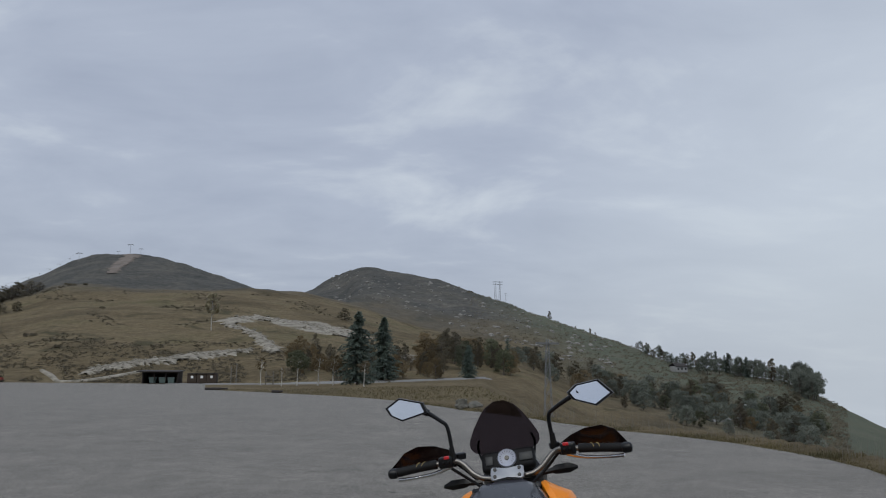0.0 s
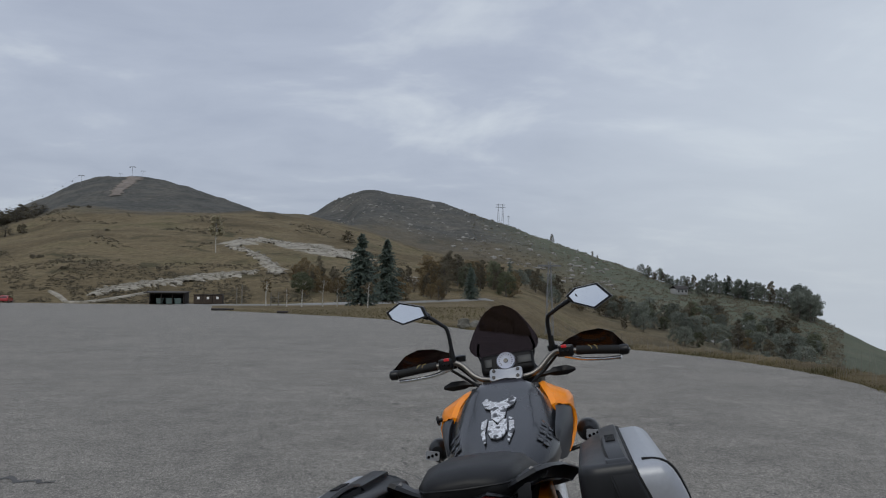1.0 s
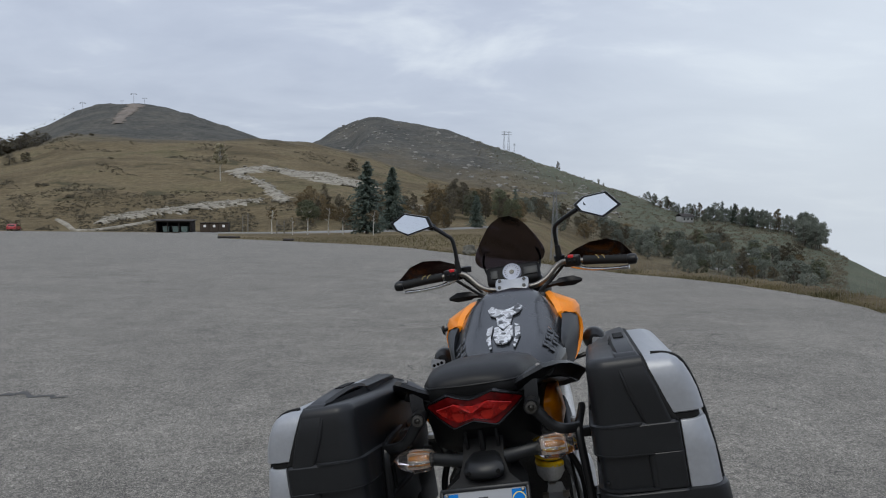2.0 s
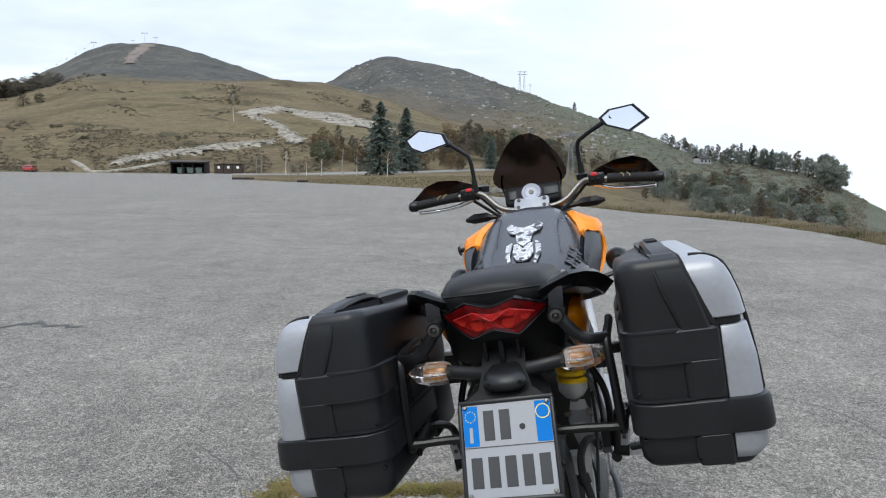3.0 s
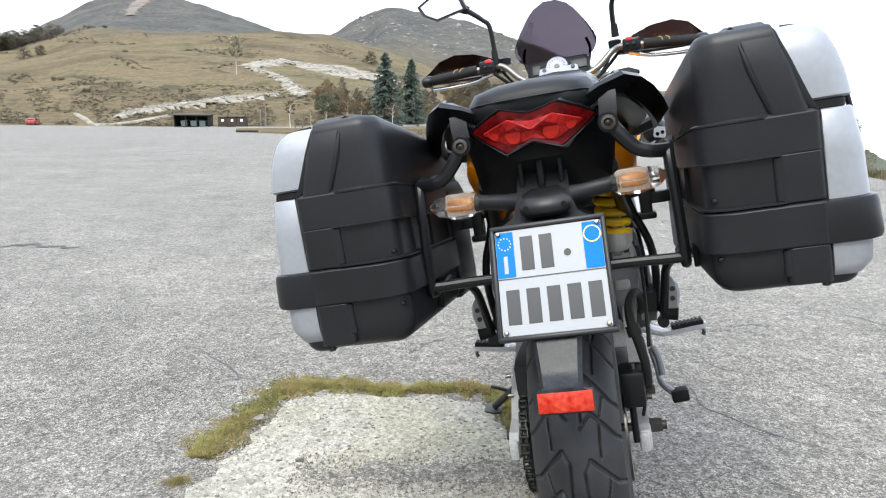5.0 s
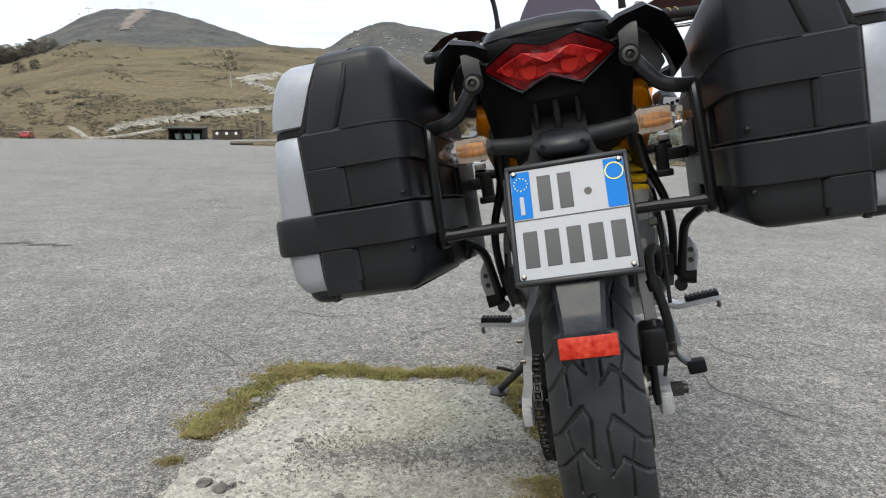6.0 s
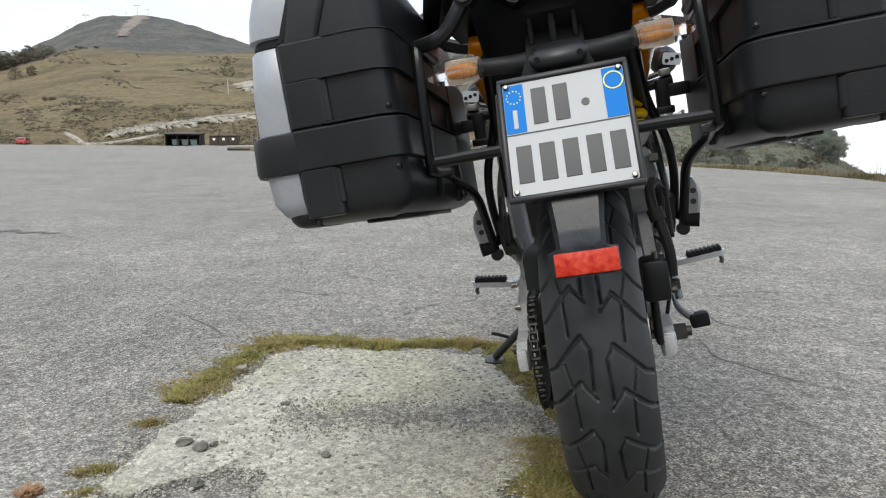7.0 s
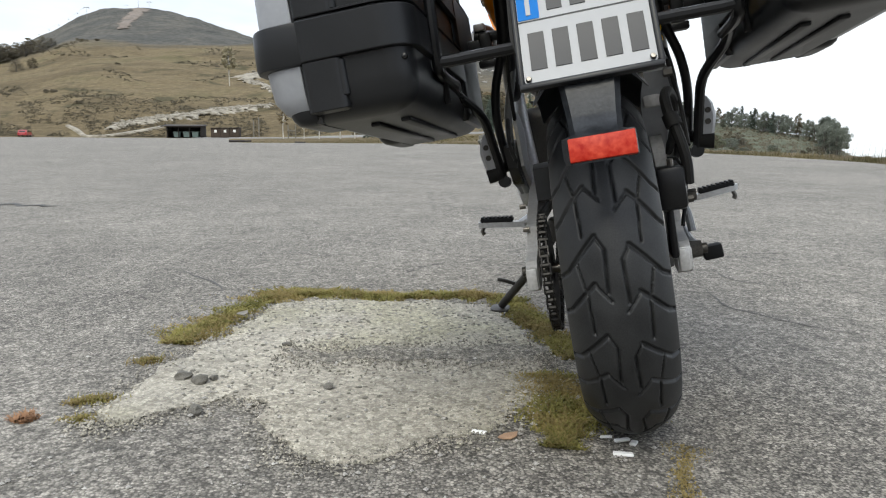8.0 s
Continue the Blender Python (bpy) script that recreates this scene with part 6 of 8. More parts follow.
PY0, PY1 = -.278, .325
for sx in (-1, 1):
    bm = shell(bmn(), .236, .392, PY0, PY1, [(.626, -.045, 0), (.630, -.026, 0), (.638, -.012, 0), (.652, -.003, 0), (.68, .0, 0), (.90, .0, 0), (.985, -.001, -.030), (1.018, -.002, -.042), (1.030, -.006, -.045), (1.036, -.012, -.048), (1.038, -.022, -.05)], .040, .006, sx)
    pan = bpart("pannier", bm, M_BLACK, "black hard pannier with silver lid panels", angle=40)
    # raised bands moulded into the shell
    bm = shell(bmn(), .236, .390, PY0, PY1, [(.7145, .0, 0), (.7165, .0085, 0), (.718, .0095, 0), (.773, .0095, 0), (.7745, .0085, 0), (.7795, .0, 0)], .044, .003, sx)
    bpart("moulded_band", bm, M_BLACK, "", pan, angle=30)
    for z0, z1, xa in ((.846, .902, .2362), (.7786, .846, .342), (.640, .7155, .344)):
        bm = shell(bmn(), xa, .390, PY0, PY1, [(z0 - .002, .0, 0), (z0, .007, 0), (z0 + .0015, .008, 0), (z1 - .0015, .008, 0), (z1, .007, 0), (z1 + .005, .0, 0)], .044 if xa < .3 else .002, .003, sx)
        bpart("moulded_band", bm, M_BLACK, "", pan, angle=30)
    bm = shell(bmn(), .322, .362, PY0, PY1, [(.902, .0, .016, .016), (.903, .006, .018, .016), (.975, .005, -.001, -.008), (1.010, .0, -.012, -.018), (1.028, -.006, -.018, -.022), (1.040, -.020, -.022, -.024), (1.043, -.028, -.024, -.026)], .002, .003, sx)
    bpart("moulded_band", bm, M_BLACK, "", pan, angle=30)
    # narrow beads along the edges of the sunk panels
    for za, zb, xa, xb in ((.780, .845, .336, .340), (.657, .714, .338, .342)):
        bm = shell(bmn(), xa, xb, PY0, PY1, [(za, .0035, 0), (za + .003, .0065, 0), (zb - .003, .0065, 0), (zb, .0035, 0)], .0015, .0015, sx)
        bpart("panel_bead", bm, M_BLACK, "", pan, angle=30)
    for zb in (.780, .846, .903):
        bm = shell(bmn(), .2362, .320 if zb > .9 else .338, PY0, PY1, [(zb - .0020, .006, 0), (zb - .0012, .0095, 0), (zb + .0012, .0095, 0), (zb + .0022, .006, 0)], .044, .0015, sx)
        bpart("panel_bead", bm, M_BLACK, "", pan, angle=30)
    bm = shell(bmn(), .318, .3225, PY0, PY1, [(.905, .0025, .016, .016), (.910, .0045, .015, .015), (.975, .0040, -.008, -.008), (1.008, .0, -.018, -.018), (1.026, -.006, -.022, -.022)], .0015, .0015, sx)
    bpart("panel_bead", bm, M_BLACK, "", pan, angle=30)
    # lid: rubber seam, silver panels, bumper band
    bm = shell(bmn(), .389, .397, PY0, PY1, [(.636, -.012, 0), (.65, .001, 0), (.902, .001, 0), (.908, -.002, 0)], .002, .002, sx)
    bpart("lid_seam", bm, M_RUBBER, "black rubber lid seam", pan)
    bm = shell(bmn(), .400, .447, PY0, PY1, [(.640, -.022, .0), (.648, -.008, .006), (.67, -.001, .014), (.74, .0, .018), (.84, .0, .013), (.899, -.001, .004), (.902, -.004, .004)], .002, .034, sx)
    bpart("lid_panel", bm, M_SILVER, "silver lower lid panel", pan, angle=50)
    bm = shell(bmn(), .376, .438, PY0, PY1, [(.916, -.004, .010, .010), (.919, .001, .010, .008), (.955, .001, .004, -.006), (.985, -.002, -.002, -.017), (1.006, -.007, -.006, -.024), (1.020, -.014, -.010, -.028), (1.028, -.024, -.014, -.030), (1.031, -.034, -.016, -.032)], .004, .030, sx)
    bpart("lid_panel", bm, M_SILVER, "silver upper lid panel", pan, angle=50)
    bm = shell(bmn(), .384, .436, PY0, PY1, [(.9025, -.006, .008), (.904, -.004, .008), (.914, -.004, .008), (.9165, -.006, .008)], .003, .030, sx)
    bpart("lid_seam", bm, M_RUBBER, "black rubber lid seam", pan)
    bm = shell(bmn(), .368, .376, PY0, PY1, [(.906, .002, .018, .018), (.920, .003, .011, .008), (.955, .003, -.002, -.004), (.985, .0, -.010, -.015), (1.008, -.005, -.018, -.022), (1.024, -.013, -.022, -.027), (1.037, -.028, -.026, -.030)], .002, .002, sx)
    bpart("lid_seam", bm, M_RUBBER, "", pan)
    bm = shell(bmn(), .393, .462, PY0, PY1, [(.7135, .001, .006), (.7155, .006, .007), (.722, .0075, .008), (.768, .0075, .005), (.774, .006, .004), (.776, .001, .003)], .002, .032, sx)
    bpart("bumper_band", bm, M_BLACK, "black plastic bumper band", pan, angle=40)
    SH = Vector((.016, -.010, .011)) if sx > 0 else Vector((0, 0, 0))
    # carrying handle, lock and hinge details
    secs = [[SH + Vector((sx * (x + p), y, case_z(z, sx) - (.055 if sx > 0 else .08) * (y - PY0) + q)) for p, q in ((-.020, -.004), (-.016, .003), (.016, .003), (.020, -.004), (.016, -.008), (-.016, -.008))] for x, y, z in ((.322, -.262, 1.030), (.320, -.235, 1.042), (.316, -.18, 1.050), (.316, -.09, 1.055), (.316, -.02, 1.053), (.316, .040, 1.042), (.316, .075, 1.018))]
    hd = bpart("handle", loft(bmn(), secs), M_BLACK, "black strap-like carrying handle", pan, angle=40)
    for k in range(7):
        bpart("handle_rib", box(bmn(), SH + Vector((sx * .316, -.100 + .013 * k, case_z(1.058, sx) - (.055 if sx > 0 else .08) * (.178 + .013 * k) + .001)), (.022, .006, .003), .001), M_RUBBER, "", hd)
    bm = bmn()
    edge = [SH + Vector((sx * x, PY0 + .052, case_z(z, sx) - .003)) for x, z in ((.446, .650), (.462, .69), (.467, .74), (.463, .82), (.454, .895), (.450, .918), (.445, .950), (.435, .985), (.426, 1.006), (.414, 1.020), (.395, 1.029), (.368, 1.032))]
    bpart("lid_piping", tube(bm, edge, .0042, 7, 3), M_RUBBER, "black rubber piping", pan)
    bpart("latch_recess", lathe(bmn(), [(.004, .022), (.006, .025), (.002, .029), (-.012, .030)], SH + Vector((sx * .272, -.010, .966)), "z", 20), M_RUBBER, "", pan)
    bpart("lock", box(bmn(), SH + Vector((sx * .266, -.010, .972)), (.016, .020, .020), .003, 2, Matrix.Rotation(radians(14 * sx), 4, "Y")), M_CHROME, "small metal lock", pan)
    # black feet under the lid and ribs under the case
    for ya, yb in ((PY0 + .004, PY0 + .15), (PY1 - .15, PY1 - .004)):
        bm = shell(bmn(), .392, .438, ya, yb, [(.625, -.022, .0), (.629, -.011, .002), (.638, -.005, .004), (.648, -.004, .006)], .004, .030, sx)
        bpart("lid_foot", bm, M_BLACK, "black rounded foot under the lid", pan, angle=40)
    for xr in (.285, .335):
        bm = box(bmn(), SH + Vector((sx * xr, .03, case_z(.6235, sx) - (.017 if sx > 0 else .0247) - SH.z)), (.016, .40, .008), .003, 2, Matrix.Rotation(-.055 if sx > 0 else -.08, 4, "X"))
        bpart("base_rib", bm, M_BLACK, "", pan)
    # flange where the two halves of the case meet, and the dark inner half behind it
    bm = shell(bmn(), .2295, .240, PY0 + .215, PY0 + .232, [(.652, -.004, 0), (.660, .0, 0), (.93, .0, 0), (.95, .0, .012, .008), (.975, -.002, .02, .018)], .004, .004, sx)
    bpart("case_flange", bm, M_RUBBER, "", pan, angle=30)
    bm = shell(bmn(), .2265, .245, PY1 - .20, PY1 + .004, [(.640, -.008, 0), (.652, .0, 0), (.90, .0, 0), (.93, .0, .012, .008), (.955, -.004, .02, .018)], .012, .004, sx)
    bpart("inner_shell", bm, M_BLACK, "", pan, angle=30)
    for z in (.70, .79, .87):
        bpart("rivet", lathe(bmn(), [(-.004, .0005), (-.003, .004), (.001, .005)], SH + Vector((sx * .247, PY0 + .012, z)), "y", 10), M_BLACKG, "", pan)
    bpart("hinge_pin", cyl(bmn(), SH + Vector((sx * .392, PY0 + .02, case_z(.640, sx) - SH.z)), SH + Vector((sx * .392, PY0 + .02, case_z(.624, sx) - SH.z)), .006, seg=10), M_DARKST, "", pan)

# -- wiring and small hardware --
for pts in ([(-.06, -.06, .83), (-.10, .02, .77), (-.14, .12, .70), (-.155, .24, .60)], [(.158, .22, .66), (.160, .16, .60), (.156, .08, .56), (.150, .0, .50)], [(-.165, .20, .60), (-.158, .10, .55), (-.145, .04, .52)], [(.165, .30, .70), (.172, .26, .62), (.17, .30, .52)]):
    bpart("wire", tube(bmn(), pts, .0040, 7, 6), M_RUBBER, "black wiring")
for sx in (-1, 1):
    bpart("heat_shield", loft(bmn(), [[(sx * .155, y, z0), (sx * .162, y, z0), (sx * .166, y, z1), (sx * .158, y, z1)] for y, z0, z1 in ((.30, .50, .60), (.38, .46, .62), (.47, .42, .58))]), M_ALU, "cast footpeg hanger", angle=18)
bpart("undertray_rib", box(bmn(), (.0, -.112, .872), (.012, .03, .05), .004), M_UNDER)
bpart("undertray_rib", box(bmn(), (.035, -.106, .875), (.008, .03, .045), .003), M_UNDER)
bpart("undertray_rib", box(bmn(), (-.035, -.106, .875), (.008, .03, .045), .003), M_UNDER)


# ---- on and round the asphalt ----
def flat_piece(name, outline, z, mat, label, category, thick=0.012, jag=0.012, kind="structure"):
    """A flat piece with a ragged edge, its top z above the ground."""
    pts = []
    n = len(outline)
    for k in range(n):
        a, b = Vector((*outline[k], 0)), Vector((*outline[(k + 1) % n], 0))
        m = max(2, int((b - a).length / 0.02))
        for j in range(m):
            p = a.lerp(b, j / m)
            o = Vector((noise.noise((p.x * 9, p.y * 9, 1)), noise.noise((p.x * 9, p.y * 9, 5)), 0)) * jag * 1.6 + Vector((noise.noise((p.x * 40, p.y * 40, 2)), noise.noise((p.x * 40, p.y * 40, 6)), 0)) * jag * 0.6
            pts.append(p + o)
    c = sum(pts, Vector()) / len(pts)
    bm = bmn()
    rings = []
    for g, dz in ((1.0, -thick), (1.0, -0.003), (0.985, 0.0)):
        rings.append([bm.verts.new((c.x + (p.x - c.x) * g, c.y + (p.y - c.y) * g, z + dz)) for p in pts])
    skin(bm, rings, True)
    return solo(name, bm, mat, label, category, kind)


flat_piece("concrete_patch", [(-1.09, -.43), (-1.13, -.34), (-1.09, -.04), (-1.02, .20), (-.93, .50), (-.875, .60), (-.75, .60), (-.627, .553), (-.45, .57), (-.31, .53), (-.255, .376), (-.205, .0), (-.215, -.20), (-.30, -.33), (-.40, -.43), (-.48, -.507), (-.60, -.55), (-.704, -.569), (-.765, -.456), (-.81, -.325), (-.90, -.30), (-.99, -.36)], .004, M_CONCRETE, "crumbling pale concrete patch set in the asphalt", "pavement", jag=.034)
flat_piece("asphalt_remnant", [(-.82, .00), (-.64, .065), (-.45, .05), (-.22, .075), (-.212, -.05), (-.42, -.06), (-.58, -.045), (-.74, -.045)], .0058, M_REMNANT, "dark asphalt remnant across the concrete patch", "pavement", .006, .034)


def ribbon(name, pts, width, z, label, mat):
    p = smooth_path([(x, y, 0) for x, y in pts], 8)
    bm = bmn()
    rows = []
    for i, q in enumerate(p):
        d = (p[min(i + 1, len(p) - 1)] - p[max(i - 1, 0)]).normalized()
        s = Vector((-d.y, d.x, 0))
        f = i / (len(p) - 1)
        w = width * (0.25 + min(1, 4 * f, 4 * (1 - f)) * (0.6 + 0.6 * noise.noise((q.x * 14, q.y * 14, 3))))
        o = s * noise.noise((q.x * 11, q.y * 11, 8)) * width * 2.2
        rows.append([bm.verts.new(q + o + s * w / 2 + Vector((0, 0, z))), bm.verts.new(q + o - s * w / 2 + Vector((0, 0, z)))])
    for a, b in zip(rows, rows[1:]):
        bm.faces.new((a[0], a[1], b[1], b[0]))
    solo(name, bm, mat, label, "crack", "structure")


ribbon("asphalt_crack", [(.48, .77), (.455, .63), (.44, .49), (.49, .40), (.53, .33), (.62, .23), (.70, .16)], .006, .0015, "jagged open crack in the asphalt", M_TAR)
ribbon("asphalt_crack", [(.63, 1.08), (.62, .93), (.665, .85), (.74, .79)], .006, .0015, "jagged open crack in the asphalt", M_TAR)
ribbon("asphalt_crack", [(-.95, 1.83), (-.80, 1.78), (-.67, 1.66)], .006, .0015, "fine crack in the asphalt", M_TAR)
ribbon("asphalt_crack", [(-.53, 3.74), (-.39, 3.54), (-.27, 3.28)], .012, .0015, "fine crack in the asphalt", M_TAR)
ribbon("asphalt_crack", [(-.40, 1.52), (-.27, 1.56), (-.19, 1.49)], .006, .0015, "fine crack in the asphalt", M_TAR)
ribbon("asphalt_crack", [(-1.18, 1.51), (-1.06, 1.47), (-.95, 1.40), (-.79, 1.44)], .007, .0015, "fine crack in the asphalt", M_TAR)
ribbon("asphalt_crack", [(-1.42, 1.05), (-1.26, .85), (-1.18, .72)], .009, .0015, "short crack in the asphalt", M_TAR)
ribbon("asphalt_crack", [(1.35, 1.9), (1.62, 1.6), (1.7, 1.3), (1.62, .9)], .007, .0015, "fine crack in the asphalt", M_TAR)
ribbon("tar_seam", [(-3.95, 3.50), (-3.6, 3.40), (-3.3, 3.42), (-3.02, 3.32)], .085, .004, "dark tar seam in the asphalt", M_TAR)
ribbon("scratch_mark", [(-.62, 6.9), (-.35, 7.0), (-.02, 7.05)], .02, .003, "pale scrape mark on the asphalt", M_CONCRETE)


def blades(name, spots, label, mat, category="grass"):
    """Many thin blades: spots of (x, y, z, height, lean direction, lean, width)."""
    verts, faces = [], []
    for x, y, z, h, a, ln, w in spots:
        c, s = math.cos(a), math.sin(a)
        k = len(verts)
        px, py = -s * w / 2, c * w / 2
        verts += [(x - px, y - py, z), (x + px, y + py, z), (x + c * ln * h * .45 + px * .7, y + s * ln * h * .45 + py * .7, z + h * .6), (x + c * ln * h * .45 - px * .7, y + s * ln * h * .45 - py * .7, z + h * .6), (x + c * ln * h, y + s * ln * h, z + h)]
        faces += [(k, k + 1, k + 2, k + 3), (k + 3, k + 2, k + 4)]
    ob = new(name, raw(name, verts, faces, mat, False))
    return tagged(ob, label, category, kind="stuff")


rnd = random.Random(11)


def along(path, width, count, h0, h1, w, z=0.0, lean=0.9):
    p = smooth_path([(x, y, 0) for x, y in path], 8)
    got = []
    for _ in range(count):
        f = rnd.random() * (len(p) - 1.001)
        i = int(f)
        q = p[i].lerp(p[i + 1], f - i)
        d = (p[i + 1] - p[i]).normalized()
        wd = width * max(0.12, 0.55 + 0.55 * noise.noise((q.x * 6, q.y * 6, 4)) + 0.6 * noise.noise((q.x * 19, q.y * 19, 9)))
        o = (rnd.gauss(0, 0.30)) * wd
        h = (h0 + (h1 - h0) * rnd.random() ** 2) * max(0.35, 1 - abs(o) / width)
        got.append((q.x - d.y * o, q.y + d.x * o, z, h, rnd.random() * 6.3, rnd.random() * lean, w * (0.6 + rnd.random())))
    return got


border = along([(-1.13, .10), (-1.09, .30), (-1.01, .58), (-.94, .67), (-.80, .665)], .24, 15000, .003, .013, .0036, 0, 3.2)
border += along([(-.95, .67), (-.75, .655), (-.62, .615), (-.45, .64), (-.29, .63), (-.21, .54)], .20, 15000, .003, .015, .0036, 0, 3.2)
border += along([(-.24, .56), (-.20, .35), (-.155, .12), (-.13, -.03)], .17, 10000, .003, .013, .0036, 0, 3.2)
border += along([(-.235, -.14), (-.225, -.28), (-.235, -.40), (-.262, -.52)], .22, 12000, .003, .012, .0036, 0, 3.2)
border += along([(-.042, -.51), (-.087, -.62), (-.106, -.70)], .10, 700, .002, .006, .003, 0, 2.4)
for cx, cy, r, n in ((-1.145, -.037, .030, 500), (-1.155, -.285, .028, 400), (-1.14, -.385, .024, 300), (-1.19, -.30, .02, 180)):
    for _ in range(n):
        a, q = rnd.random() * 6.3, abs(rnd.gauss(0, .6)) * r
        border.append((cx + math.cos(a) * q * 1.3, cy + math.sin(a) * q, .0, .003 + .008 * rnd.random(), rnd.random() * 6.3, 2 * rnd.random(), .003))
green, straw = [], []
for b in border:
    dry = noise.noise((b[0] * 7, b[1] * 7, 2)) + .5 * noise.noise((b[0] * 30, b[1] * 30, 6)) + rnd.gauss(0, .22)
    (straw if dry > .04 or b[0] > -.12 and b[1] < -.45 else green).append(b)
blades("mossy_grass", green, "low mossy green grass growing in the asphalt joint", M_MOSS)
blades("straw_grass", straw, "straw-coloured grass growing in the asphalt joint", M_STRAW)
weed = []
for _ in range(260):
    a, q = rnd.random() * 6.3, rnd.random() * .024
    weed.append((-1.25 + math.cos(a) * q, -.379 + math.sin(a) * q, .0, .003 + .010 * rnd.random(), rnd.random() * 6.3, 1.6, .004))
M_RUST = material("rust_coloured_weed", (0.24, 0.125, 0.06), 0.8, vary=0.4, scale=60, bump=0)
blades("dried_weed", weed, "small rust-coloured dried weed on the asphalt", M_RUST, "weed")


def rock(bm, c, s, seed, cuts=2):
    vs = bmesh.ops.create_icosphere(bm, subdivisions=cuts, radius=1.0)["verts"]
    for v in vs:
        k = 1 + 0.5 * noise.noise(v.co * 1.3 + Vector((seed * 7.1, seed, 0))) + .12 * noise.noise(v.co * 4 + Vector((seed, 0, 0)))
        v.co = Vector((v.co.x * k * s[0], v.co.y * k * s[1], v.co.z * k * s[2])) + Vector(c)
    return bm


M_PEBBLE = material("dark_pebble", (0.13, 0.122, 0.105), 0.9, vary=0.5, scale=120, bump=0.5, depth=0.004, colour2=(0.20, 0.19, 0.165))
STONES = [(-.977, -.198, .016, .012, .013, "dark grey stone lying on the concrete"), (-1.024, -.165, .018, .013, .010, "flat brown stone lying on the concrete"), (-.955, -.175, .010, .008, .007, "small pale stone lying on the concrete"), (-.938, -.363, .014, .014, .014, "round grey stone lying on the asphalt"), (-.70, -.23, .010, .010, .007, "small brown stone lying on the concrete"), (-.845, .075, .013, .009, .006, "small brown stone lying on the concrete")]
for k, (x, y, a, b, c, lab) in enumerate(STONES):
    zg = .0 if "asphalt" in lab else .004
    ob = solo("stone", rock(bmn(), (0, 0, c * .55), (a, b, c), k + 1), M_PEBBLE, lab, "stone", group="stones by the concrete patch", at=pose(x, y, zg, 0, 0, 37 * k), angle=25)
for k, (x, y, l, w, a) in enumerate([(-.150, -.492, .030, .009, 15), (-.133, -.505, .018, .012, 60), (-.163, -.548, .034, .012, -12), (-.175, -.478, .022, .006, 5), (-.40, -.455, .028, .010, -20)]):
    solo("wood_chip", box(bmn(), (0, 0, .003), (l, w, .005), .0015, 1), M_WHITE, "pale chip lying on the asphalt by the tyre", "chip", group="pale chips on the ground", at=pose(x, y, 0, 0, 0, a))
M_DRYLEAF = material("dry_leaf_brown", (0.30, 0.19, 0.115), 0.85, vary=0.3, scale=200, bump=0.1)
leaf_pts = [(-.02, 0), (-.010, .009), (.004, .013), (.016, .008), (.024, 0), (.014, -.010), (.0, -.012), (-.012, -.007)]
bm = slab(bmn(), leaf_pts, .0012)
for v in bm.verts:
    v.co.z += 9 * v.co.x * v.co.x + 4 * v.co.y * v.co.y
solo("dry_leaf", bm, M_DRYLEAF, "dry curled brown leaf on the asphalt", "leaf", at=pose(-.352, -.474, .001, 0, 0, 30))
bm = slab(bmn(), leaf_pts, .0012)
for v in bm.verts:
    v.co.z += 8 * v.co.x * v.co.x
solo("dry_leaf", bm, M_WOODG, "pale dry leaf lying in the grass joint", "leaf", at=pose(-1.02, .33, .02, 8, 0, 60))

# loose grit
verts, faces = [], []
for _ in range(2600):
    if rnd.random() < .62:
        x, y = rnd.uniform(-1.15, -.15), rnd.uniform(-.75, .62)
    else:
        x, y = rnd.gauss(-.4, 1.3), rnd.uniform(-1.2, 2.4)
    r = .0018 + .0045 * rnd.random() ** 3
    zg = .004 if -1.05 < x < -.24 and -.4 < y < .55 else .0
    k = len(verts)
    q = [(rnd.uniform(.6, 1.3) * r) for _ in range(6)]
    verts += [(x + q[0], y, zg + r * .4), (x, y + q[1], zg + r * .4), (x - q[2], y, zg + r * .4), (x, y - q[3], zg + r * .4), (x, y, zg + r * 1.1), (x, y, zg - r * .2)]
    faces += [(k, k + 1, k + 4), (k + 1, k + 2, k + 4), (k + 2, k + 3, k + 4), (k + 3, k, k + 4), (k + 1, k, k + 5), (k + 2, k + 1, k + 5), (k + 3, k + 2, k + 5), (k, k + 3, k + 5)]
M_GRIT = material("mixed_grit", (0.16, 0.15, 0.135), 0.9, vary=0.6, scale=300, colour2=(0.50, 0.48, 0.44), bump=0)
tagged(new("loose_grit", raw("loose_grit", verts, faces, M_GRIT, False)), "loose stone grit scattered over the ground", "grit", kind="stuff")

